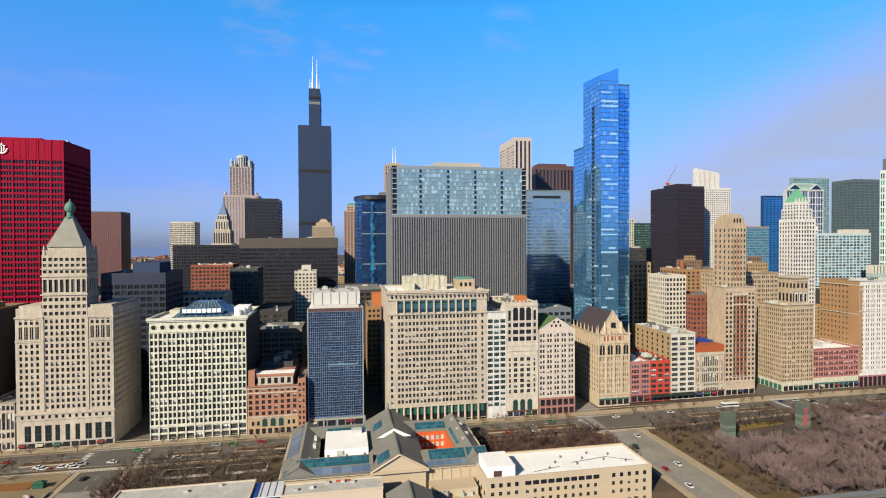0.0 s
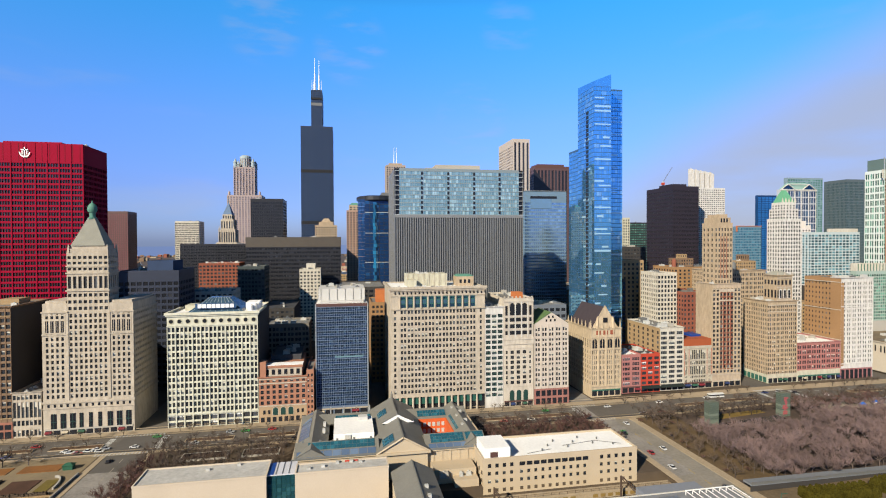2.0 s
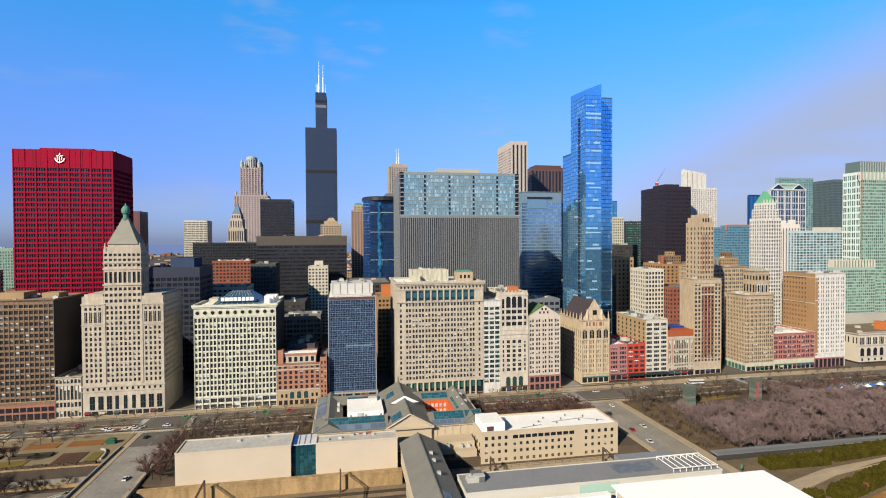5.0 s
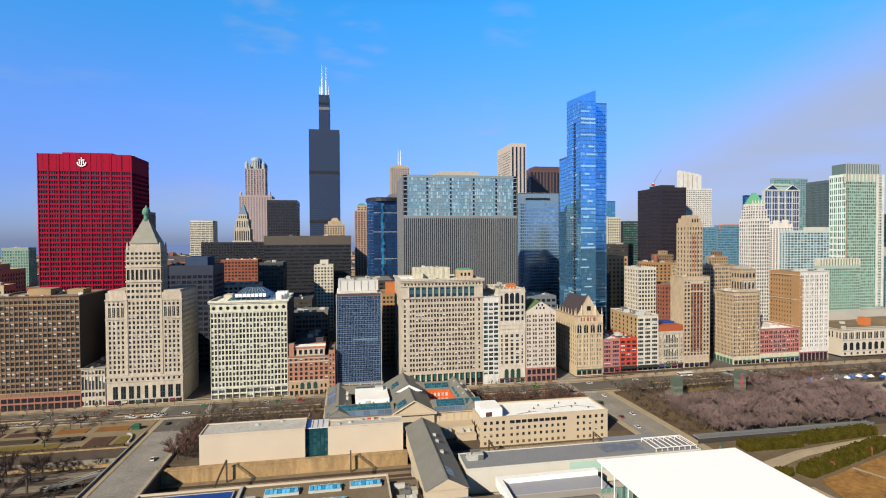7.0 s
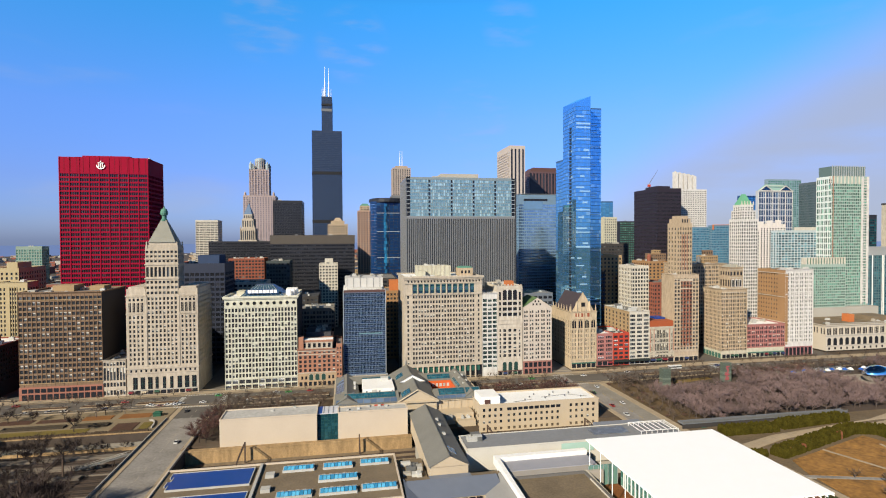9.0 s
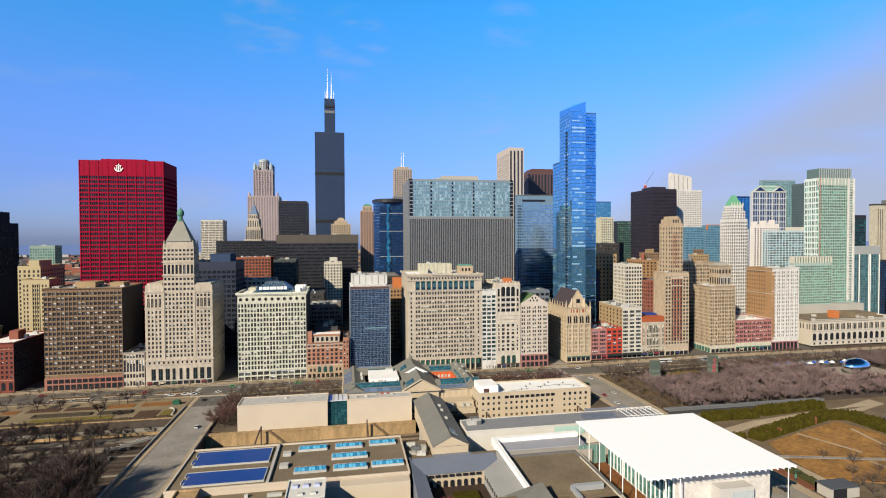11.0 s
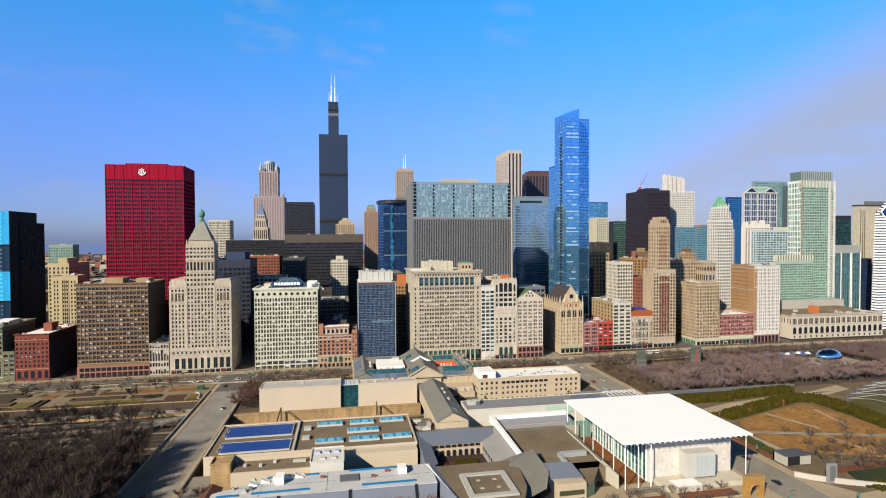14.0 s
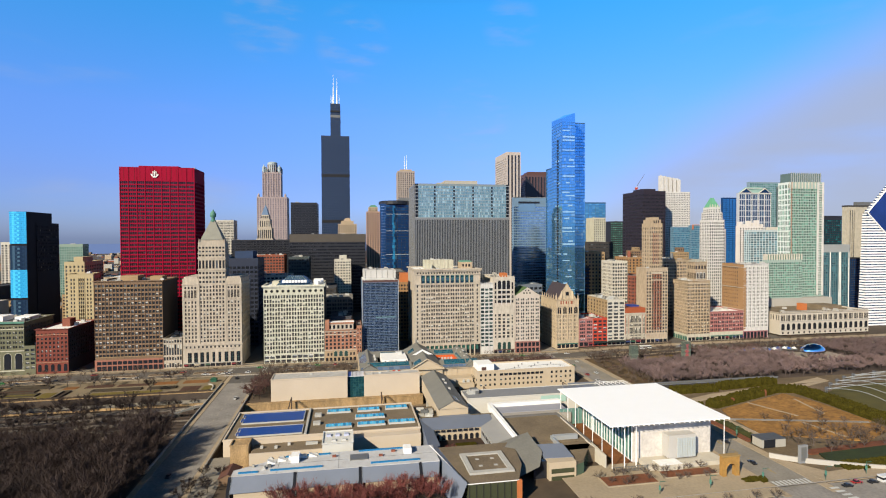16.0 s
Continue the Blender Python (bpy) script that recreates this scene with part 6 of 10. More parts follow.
part("hipped_roof", Shape().taper(747, 814, 781.2, 788, 200, 212, 15, 2), surface("pale green copper", (0.30, 0.46, 0.40), var=0.15), root)
for xa, xb in ((745, 773), (788, 816)):
    xm = (xa + xb) / 2
    part("pediment", Shape().gable(xa + 1, xb - 1, 779.6, 784, 200, 208.6, "y", 0, 1), [bpy.data.materials["pale green copper"], GLASSDEEP], root)
    for xe in (xa, xb):
        part("gable_edge", Shape().tube((xe, 779, 200), (xm, 779, 209.4), 0.9, 0.9, 5), BRIGHT, root)
part("roof_edge", Shape().tube((759, 779.4, 209.2), (802, 779.4, 209.2), 0.5, 0.5, 5), BRIGHT, root)
part("gable_base", Shape().box(743, 818, 778.6, 779.6, 198.4, 200.4), BRIGHT, root)
for k in range(6):
    part("pier", Shape().box(743.5 + 14.6 * k - 0.5, 743.5 + 14.6 * k + 0.5, 779.3, 780, 4, 200), BRIGHT, root)
# panel colour lightened with distance haze
high("hazy_tower", "grey green glass tower beyond the pediments", 845, 925, 870, 880, 233, surface("hazy green panels", (0.22, 0.31, 0.36), var=0.1), GLASSGREEN, (14, 1, 0.2), (5, 3, 50, 0.2, 0.9), sides="", units=0)
high("deep_blue_tower", "deep blue glass riverside tower", 771, 850, 861, 868, 197, GLASSDEEP, surface("deep blue mirror glass", (0.03, 0.16, 0.42), rough=0.15, var=0.3, scale=0.03, metal=0.5, bump=0), (10, 1, 0.1), (5, 3, 44, 0.1, 0.9), sides="", units=0)
# steel and glass tones lifted to paint in the haze before this tower
high("dark_green_tower", "dark green glass slab tower", 797, 845, 705, 745, 210, surface("hazed grey green steel", (0.10, 0.13, 0.14), rough=0.5, var=0.1, bump=0), glazing("dark green glass", (0.03, 0.06, 0.07), (0.06, 0.11, 0.12), rough=0.12, metal=0.2), (20, 1, 0.3), (5, 4, 44, 0.15, 0.9), sides="S", units=0)
# green and white condominium
PALEGREEN = surface("pale green frames", (0.36, 0.46, 0.40), var=0.1)
CONDOGLASS = glazing("condominium glass", (0.010, 0.032, 0.028), (0.12, 0.32, 0.23), share=0.45, rough=0.12, metal=0.1)
root = high("green_condominium", "green glass condominium tower with white frames", 493, 540, 392, 411, 178, PALEGREEN, CONDOGLASS, (20, 1, 0.20), (6, 8, 50, 0.24, 0.90), sides="S", side_wall=surface("white green frames", (0.72, 0.78, 0.74), var=0.08), side_cols=(4, 2, 0.24, 0.08), side_rows=floors(10, 176, 26, 0.12, 0.86), z0=4, units=0)
part("upper_stage", Shape().box(497, 540, 396, 412, 177, 189), surface("grey green crown panels", (0.13, 0.19, 0.18), var=0.1, rough=0.5), root)
for k in range(15):
    part("crown_fin", Shape().box(497 + k * 2.95, 497.7 + k * 2.95, 395.4, 395.97, 176, 190), PALEALU, root)
for k in range(9):
    part("top_mullion", Shape().box(490 + k * 4.6, 491.5 + k * 4.6, 391.6, 391.97, 170, 178), WHITE, root)
for x in (530.6, 537.6):
    part("corner_pier", Shape().box(x, x + 2.3, 391.3, 391.97, 40, 178), BRIGHT, root)
for k in range(46):
    part("balcony", Shape().box(532.9, 537.6, 391.5, 391.97, 42 + k * 2.95, 43 + k * 2.95), BRIGHT, root)
part("rose_pier", Shape().box(494.2, 494.7, 391.4, 391.97, 40, 178), SALMON, root)
tower("annexe", "", 455, 504, 385.5, 391.2, 84, PALEGREEN, CONDOGLASS, (20, 1, 0.20), (6, 3, 25, 0.24, 0.90), z0=4, sides="S", root=root, units=0)
for k in range(15):
    part("top_mullion", Shape().box(455 + k * 3.4, 456.6 + k * 3.4, 385.5, 391.2, 84, 91), WHITE, root)
part("annexe_crown", Shape().box(455.5, 503.6, 386.2, 391, 84, 90.4), CONDOGLASS, root)
part("podium", Shape().box(455, 545, 384, 414, 4, 38), CONCRETE, root)
high("residential_tower", "pale green glass apartment block with white cap", 576, 649, 552, 566, 122, surface("pale sage frames", (0.52, 0.60, 0.61), var=0.08), glazing("balcony glass", (0.012, 0.05, 0.07), (0.14, 0.30, 0.36), share=0.4, rough=0.12, metal=0.2), (14, 1, 0.18), (5, 3, 32, 0.26, 0.92), sides="S", units=3)
part("white_cap", Shape().box(612, 647, 553, 564, 121, 126.5), WHITE, bpy.data.objects["residential_tower"])
high("white_finned_block", "white finned concrete apartment block", 701, 753, 727, 737, 132, surface("rosy white concrete", (0.78, 0.72, 0.66), var=0.1), GLASS, (9, 1, 0.5), (6, 3, 36, 0.15, 0.85), sides="", units=0)
for k in range(6):
    part("roof_fin", Shape().box(703 + k * 9, 707.5 + k * 9, 726.6, 736, 131, (140, 136, 142, 138, 143, 136)[k]), bpy.data.materials["rosy white concrete"], bpy.data.objects["white_finned_block"])
TEAL = glazing("teal glass", (0.02, 0.10, 0.17), (0.08, 0.26, 0.36), share=0.4, rough=0.12, metal=0.3)
root = high("teal_office_block", "teal glass office block with orange edge", 524, 564, 620, 630, 131, surface("blue teal frames", (0.15, 0.25, 0.33), var=0.1, rough=0.5), TEAL, (16, 1, 0.14), (5, 2, 34, 0.3, 0.9), sides="S", units=2)
part("orange_edge", Shape().box(524, 526.5, 619.5, 619.95, 124, 131), RUST, root)
part("red_line", Shape().box(524, 564.2, 619.6, 619.95, 131, 131.9), RUST, root)
tower("west_wing", "", 495, 523.8, 626, 636, 128.5, bpy.data.materials["blue teal frames"], TEAL, (12, 1, 0.14), (5, 2, 33, 0.3, 0.9), root=root, sides="S", units=1)
high("teal_tower", "dark teal glass tower", 703, 745, 556, 566, 144.5, BLACKSTEEL, glazing("dark teal glass", (0.004, 0.03, 0.04), (0.02, 0.17, 0.18), share=0.35, metal=0.3), (11, 1, 0.12), (5, 6, 36, 0.2, 0.8), sides="", units=0)
root = high("grey_finned_tower", "pale stone tower with dark vertical strips", 667, 715, 476, 484, 154, WARMCONC, GLASS, [(4.5, 6), (8, 9.5), (11, 12.5), (30, 31.5), (33.5, 35), (37, 38.5), (41, 42.5), (45, 46.5)], [(10, 149)], sides="", units=2)
part("roof_cap", Shape().box(666.6, 715.4, 475.6, 484.4, 154, 156), DARKSIDE, root)
part("plant_box", Shape().box(685, 712, 477, 483, 156, 161), GREYALU, root)
root = high("blue_slab", "blue glass apartment slab with white edges", 578, 621, 430, 438, 91, surface("slate frames", (0.11, 0.19, 0.22), var=0.1), glazing("slab glass", (0.006, 0.035, 0.06), (0.05, 0.20, 0.25), share=0.4, rough=0.1, metal=0.2), (14, 1, 0.25), (6, 1, 26, 0.15, 0.85), sides="S", units=0, z0=4)
for x in (590, 604, 606, 619):
    part("white_pier", Shape().box(x, x + 0.9, 429.5, 429.97, 4, 91), WHITESTEEL, root)
part("top_screen", Shape().box(582, 621, 430.2, 438, 91, 101), PALEALU, root)
high("dark_slab", "dark blue glass slab", 621.2, 638, 430.5, 440, 83.5, BLACKSTEEL, GLASSDEEP, (5, 1, 0.12), (6, 2, 22, 0.15, 0.95), sides="", units=0, z0=4)

# white striped tower with sliced diamond face
root = thing("diamond_tower", "white striped tower with sliced diamond glass face", "skyscraper", (620, 380, 4))
TAKEN.append((570, 680, 366, 384))
for k in range(55):
    z0 = 4 + k * 3.1
    x0 = 575.5 + 0.035 * z0 if z0 < 137 else 580.5 + (z0 - 137) * 0.95
    if x0 > 648:
        break
    part("white_band", Shape().box(x0, 650, 370, 378, z0, z0 + 1.9), WHITESTEEL, root)
    part("ribbon_glazing", Shape().box(x0 + 0.3, 649.7, 370.25, 377.7, z0 + 1.9, z0 + 3.1), GLASSDEEP, root)
part("diamond_face", Shape().face([(578.5, 369.7, 140), (613, 369.7, 176), (648, 369.7, 140), (612, 369.7, 109)]), surface("navy mirror glass", (0.02, 0.05, 0.20), rough=0.12, var=0.3, scale=0.05, metal=0.5, bump=0), root, "blue glass diamond face")
for a, b in (((578.5, 140), (613, 176)), ((578.5, 140), (612, 109)), ((648, 140), (613, 176)), ((648, 140), (612, 109))):
    part("diamond_edge", Shape().tube((a[0], 369.6, a[1]), (b[0], 369.6, b[1]), 0.8, 0.8, 4), WHITESTEEL, root)

# south side
SOOT = surface("black glass skin", (0.007, 0.008, 0.013), rough=0.6, spec=0.1, var=0.2, bump=0)
OFFICE = glazing("dim office windows", (0.012, 0.014, 0.02), (0.22, 0.20, 0.16), share=0.3, rough=0.2)
root = high("black_glass_tower", "black glass tower with azure stepped panels", -364.3, -349.2, 430, 476, 140, SOOT, SOOT, [], [], sides="", z0=1.5, units=0)
tower("rear_block", "", -368, -348.8, 446, 489, 129.5, SOOT, OFFICE, [], [], z0=1.5, sides="N", side_cols=(13, 1, 0.5), side_rows=floors(78, 127, 14, 0.3, 0.7), root=root, units=2)
for z0, z1, mat in ((108, 140, GLASSAZURE), (82, 108, GLASSNAVY), (54, 82, GLASSAZURE), (20, 54, GLASSNAVY)):
    for j in range(int((z1 - z0) / 4)):
        row = Shape()
        for i in range(7):
            x, z = -364.2 + i * 2.14, z0 + j * 4
            for e in (0, 2):
                row.box(x, x + 2.05, 429.6, 429.9, z + e, z + e + 1.9)
        part("panel_row", row, mat, root, kind="stuff")
CREAMBRICK = surface("warm cream brick", (0.50, 0.40, 0.225), var=0.12)
root = high("cream_tower", "cream stepped hotel with vertical piers", -302, -284.5, 400, 440, 90.5, CREAMBRICK, GLASS, (5, 1, 0.55), (6, 3, 22, 0.2, 0.8), sides="N", z0=1.5)
tower("lower_wing", "", -291.5, -270.5, 385, 399.9, 80, CREAMBRICK, GLASS, [(1.5, 2.7), (4, 5.2), (8, 13), (15.4, 16.6), (18, 19.2)], (6, 4, 19, 0.2, 0.8), z0=1.5, sides="N", root=root, units=2, cornice=0.5)
for k in range(4):
    part("pier", Shape().box(-283.5 + k * 1.7, -283 + k * 1.7, 384.6, 384.97, 10, 76), CREAMBRICK, root)
part("penthouse", Shape().box(-296, -288, 405, 425, 89, 95), CREAMBRICK, root)
high("far_glass_block", "pale green glass apartment block", -450, -419, 700, 718, 105, surface("sea green frames", (0.26, 0.34, 0.28), var=0.1), GLASSGREEN, (10, 1, 0.35), (4, 4, 26, 0.25, 0.9), sides="N")
high("far_white_block", "white apartment block far off", -560, -520, 760, 790, 108, WHITE, GLASS, (8, 1, 0.4), (4, 4, 26, 0.25, 0.9), sides="")
high("red_brown_tower", "red brown granite slab tower", -410, -364, 960, 1000, 165, BROWNGRAN, surface("rose panels", (0.22, 0.07, 0.075), rough=0.5, var=0.1), (14, 1, 0.4), (5, 4, 40, 0.1, 0.9), sides="N", side_cols=(12, 1, 0.4))
root = high("slate_block", "slate blue flat-roofed office block", -168, -126, 408, 450, 92, surface("slate blue panels", (0.026, 0.034, 0.062), var=0.15, rough=0.5), GLASSBLACK, (10, 1, 0.2), (3, 8, 18, 0.3, 0.9), sides="N", roof=ROOFGREY)
part("penthouse", Shape().box(-150, -132, 415, 440, 91, 99), surface("blue plant screen", (0.03, 0.055, 0.12), var=0.15), root)

# low roofs behind the avenue
high("brick_loft", "orange red brick loft block with white roof plant", -171, -126, 640, 675, 88, surface("dull red loft brick", (0.28, 0.085, 0.045), var=0.2, scale=0.1), GLASS, (11, 1, 0.34), (3, 2, 20), sides="N", roof=ROOFWHITE, category="loft building", units=8)
high("green_grey_block", "dark green grey office block", -110, -84, 545, 580, 88, surface("green grey panels", (0.06, 0.075, 0.075), var=0.15), GLASS, (8, 1, 0.3), (3, 2, 20), sides="N", category="office building", units=4)
high("white_loft", "white loft building with blue roof tanks", -140, -100, 470, 505, 70, WHITE, GLASS, (9, 1, 0.35), (3, 2, 16), sides="N", roof=ROOFDARK, category="loft building", units=9)
high("dark_loft", "dark loft block in the shade", -62, -30, 388, 420, 52, surface("grey loft brick", (0.2, 0.18, 0.15), var=0.15), GLASS, (6, 2, 0.2, 0.08), (3, 2, 12, 0.2, 0.8), sides="N", roof=ROOFGREY, category="loft building", units=9)
root = high("slim_terracotta_tower", "slim white terracotta tower", -53, -30, 590, 620, 82, WHITE, GLASS, (6, 1, 0.45), (3, 2, 20), sides="N", category="office building", units=2)
part("penthouse", Shape().box(-46, -36, 595, 610, 81, 88), WHITE, root)
high("brown_loft", "orange brown brick loft building", 17, 33, 400, 440, 65, ORANGEB, GLASS, (5, 1, 0.4), (3, 2, 16), sides="S", category="loft building", units=1)
part("orange_penthouse", Shape().box(21, 31, 404, 420, 64, 74), RUST, bpy.data.objects["brown_loft"])
high("dark_podium", "low dark podium behind the row", -8, 32, 450, 520, 73, DARKSIDE, GLASSBLACK, (8, 1, 0.3), (3, 2, 16), sides="", category="office building", units=4)
high("white_loft", "white gridded loft building", 265, 283.5, 400, 427, 84.5, WHITE, GLASS, (6, 1, 0.3), (4, 2, 19, 0.18, 0.80), sides="S", side_cols=(9, 1, 0.4), category="loft building", units=6, z0=3)
high("brick_loft", "red brown brick loft building", 284.5, 306, 392, 425, 68, REDB, GLASS, (6, 1, 0.5), (4, 2, 15), sides="S", category="loft building", units=4, z0=3)
high("buff_hotel", "buff brick rear block with roof tanks", 250, 276, 440, 480, 94, BUFF, GLASS, (6, 1, 0.5), (4, 2, 20), sides="S", category="hotel", units=5, z0=3)
high("tan_rear_block", "tan office block with many roof units", 320, 366, 392, 430, 86, TAN, GLASS, (11, 2, 0.26, 0.08), (4, 2, 20, 0.2, 0.8), sides="S", category="office building", units=18, z0=3, roof=ROOFDARK, cornice=0.8)
tower("penthouse", "", 346, 361, 398, 412, 94, BUFF, GLASS, (6, 1, 0.45), (1, 1, 2), z0=86, sides="S", root=bpy.data.objects["tan_rear_block"], units=3)
tower("lift_house", "", 350, 357, 401, 409, 99.5, BROWNB, GLASS, (3, 1, 0.5), (0.6, 0.6, 1), z0=94, sides="S", root=bpy.data.objects["tan_rear_block"], units=0)
part("water_tank", Shape().lathe(340, 400, [(1.9, 86), (1.9, 92), (0.2, 93.6)], 10), LEAD, bpy.data.objects["tan_rear_block"])
high("brown_rear_block", "brown brick rear block with roof tanks", 308, 345, 440, 475, 87, ORANGEB, GLASS, (8, 1, 0.5), (4, 2, 22), sides="S", category="office building", units=12, z0=3, roof=ROOFDARK)
tower("penthouse", "", 317, 333, 446, 462, 95, BROWNB, GLASS, (6, 1, 0.45), (1, 1, 2), z0=87, sides="S", root=bpy.data.objects["brown_rear_block"], units=2)
tower("lift_house", "", 321, 328, 449, 456, 99, BUFF, GLASS, (3, 1, 0.5), (0.6, 0.6, 1), z0=95, sides="S", root=bpy.data.objects["brown_rear_block"], units=0)
part("red_tank", Shape().lathe(312, 446, [(2.2, 87), (2.2, 93), (0.2, 95)], 10), REDB, bpy.data.objects["brown_rear_block"])
high("navy_rear_block", "navy shaded glass block", 230, 246, 420, 470, 78, BLACKSTEEL, GLASSDEEP, (6, 1, 0.2), (4, 2, 18), sides="S", category="office building", units=2)
high("grey_podium", "blue grey parking podium", 138, 178, 395, 430, 60, surface("blue grey concrete", (0.15, 0.17, 0.2), var=0.15), GLASSBLACK, (8, 1, 0.25), (4, 2, 10, 0.3, 0.8), sides="S", category="garage", units=6, roof=ROOFGREY)
high("pale_far_tower", "pale stone tower far between the blocks", 390, 412, 700, 730, 146, CREAM, GLASS, (6, 1, 0.45), (4, 2, 34), sides="", units=2)
high("stepped_far_tower", "pale stepped stone tower far off", 418, 440, 760, 790, 138, CREAM, GLASS, (5, 1, 0.45), (4, 2, 30), sides="", units=0)
high("green_far_block", "dark green glass block far off", 528, 575, 900, 940, 146, BLACKSTEEL, GLASSGREEN, (10, 1, 0.2), (4, 2, 30), sides="", units=2)
high("dark_rear_block", "dark grey block behind the row", 312, 352, 560, 600, 105, DARKSIDE, GLASS, (10, 1, 0.3), (4, 2, 24, 0.3, 0.7), sides="", units=3)

# mid-rise blocks filling the street grid
r = random.Random(11)
for bx0, bx1 in [(-680, -560), (-545, -425), (-410, -275), (-243, -128), (-108, 10), (26, 147), (167, 288), (310, 405), (424, 545), (560, 690), (705, 830), (845, 980)]:
    for by0, by1 in [(470, 540), (560, 650), (668, 770), (905, 1005)]:
        x = bx0
        while x < bx1 - 14:
            w = min(r.uniform(22, 46), bx1 - x)
            h = r.uniform(24, 60)
            mat = r.choice([BROWNB, BUFF, LIME, CONCRETE, DARKSIDE, REDB, GREYALU, TAN])
            rf, nf = r.choice([ROOFDARK, ROOFGREY, ROOFWHITE, ROOFGREY]), max(4, int(h / 3.9))
            if not any(a < x + w and x < b and c < by1 and by0 < d for a, b, c, d in TAKEN):
                tower("office_building", "older mid-rise masonry office building", x, x + w - 1, by0, by1, h, mat, GLASS, (max(3, int(w / 4)), 1, 0.45), (1, 2, nf, 0.3, 0.78), sides="", units=2, roof=rf)
            x += w


# ---- museum across the avenue ----
TEAL = glazing("teal skylight glass", (0.015, 0.07, 0.10), (0.03, 0.13, 0.17), share=0.4, rough=0.15, metal=0.2)
MUSEUMROOF = surface("weathered grey roofing", (0.215, 0.205, 0.175), var=0.2, scale=0.12, fine=1.0, rough=0.6)
BLUEGREY = surface("blue grey roof sheet", (0.19, 0.215, 0.27), var=0.12, scale=0.15, rough=0.5)
PALEWALL = surface("peach rendered wall", (0.634, 0.528, 0.405), var=0.1, scale=0.06)
CURB = surface("grey white curb", (0.50, 0.48, 0.43), var=0.15, scale=0.3)


def skylight(parent, p, u, v, nu, nv, glass=None, bar=0.12, lift=0.2, name="skylight"):
    """A glazed panel from p along u and v, with glazing bars, lying lift above its slope."""
    glass = glass or TEAL
    p, u, v = Vector(p), Vector(u), Vector(v)
    n = u.cross(v).normalized()
    if n.z < 0:
        n = -n
    s = Shape()
    for i in range(nu):
        for j in range(nv):
            a = p + u * ((i + 0.03) / nu) + v * ((j + 0.03) / nv) + n * lift
            s.face([a, a + u * (0.94 / nu), a + u * (0.94 / nu) + v * (0.94 / nv), a + v * (0.94 / nv)])
    f = Shape()
    q = [p, p + u, p + u + v, p + v]
    f.face([k + n * (lift - 0.06) for k in q])
    for k in range(4):
        a, b = q[k], q[(k + 1) % 4]
        f.face([a, b, b + n * (lift + 0.05), a + n * (lift + 0.05)])
    fr = part(name, f, GREYALU, parent)
    part("glazing", s, glass, fr)
    return fr


# main building
root = thing("museum_building", "limestone museum with grey hipped roofs and skylights", "museum", (20, 258, GS))
part("wall", Shape().ring(-27, 64, 229, 288, GS, 14, 1.0), AISTONE, root)
part("cornice", Shape().ring(-27.8, 64.8, 228.2, 288.8, 13.2, 14.1, 1.2), AISTONE, root)
for nm, x0, x1, y0, y1, al, zt in (("front_roof", -27, 12, 229, 247, "x", 18.2), ("front_roof", 34, 64, 229, 247, "x", 18.2), ("back_roof", -27, 64, 272, 288, "x", 17.5)):
    part(nm, Shape().gable(x0, x1, y0, y1, 14, zt, al, 0, 1, 0.3), [MUSEUMROOF, MUSEUMROOF], root)
for x0, x1 in ((-27, -12), (52, 64)):
    part("side_roof", Shape().gable(x0, x1, 229.2, 287.8, 14.02, 18.1, "y", 0, 0), [MUSEUMROOF, MUSEUMROOF], root)
part("spine_roof", Shape().gable(11, 35, 226.5, 292, 14.6, 21.3, "y", 0, 1, 0.6), [MUSEUMROOF, AISTONE], root)
part("cross_gable", Shape().gable(14, 32, 255, 262, 18.5, 23, "y", 0, 1), [MUSEUMROOF, ROOFWHITE], root)
part("spine_wall", Shape().box(11.5, 34.5, 227.2, 291, GS, 14.6), AISTONE, root)
part("ridge_cap", Shape().box(22.6, 23.4, 226.5, 292, 21.2, 21.5).lathe(23, 291.6, [(0.9, 21.3), (0.7, 23), (0.2, 25)], 8), MUSEUMROOF, root)
part("pediment_moulding", Shape().tube((10.4, 226.2, 14.4), (23, 226.2, 21.5), 0.45, 0.45, 5).tube((23, 226.2, 21.5), (35.6, 226.2, 14.4), 0.45, 0.45, 5).box(10.2, 35.8, 225.8, 227.2, 13.6, 14.6), AISTONE, root)
SLATEGLAZE = glazing("slate blue roof glazing", (0.07, 0.105, 0.17), (0.13, 0.18, 0.26), share=0.3, rough=0.2, metal=0.2)
skylight(root, (-26, 229.3, 14.15), (36.5, 0, 0), (0, 3.4, 1.58), 9, 1, SLATEGLAZE, lift=0.12)
skylight(root, (-21, 233.2, 15.95), (31, 0, 0), (0, 4.2, 1.96), 18, 2)
skylight(root, (35.5, 229.3, 14.15), (28, 0, 0), (0, 2.6, 1.2), 7, 1, SLATEGLAZE, lift=0.12)
skylight(root, (37, 232.3, 15.55), (16.5, 0, 0), (0, 5.2, 2.4), 12, 3)
skylight(root, (54.5, 233.2, 15.95), (9, 0, 0), (0, 4.2, 1.96), 6, 2)
skylight(root, (-26.4, 248, 14.35), (0, 38, 0), (5.2, 0, 2.75), 9, 1, SLATEGLAZE, lift=0.12)
for x, y in ((-15.2, 256), (-15.2, 266)):
    part("roof_hatch", Shape().box(x, x + 1.4, y, y + 2.6, 15.4, 17.4), UNITMETAL, root)
for k in range(5):
    part("ridge_vent", Shape().box(-24 + k * 8, -23 + k * 8, 237.6, 238.4, 18.1, 18.9), LEAD, root)
part("gutter", Shape().box(-28, 10, 227.9, 228.3, 13.9, 14.4).box(36, 65, 227.9, 228.3, 13.9, 14.4), LEAD, root)
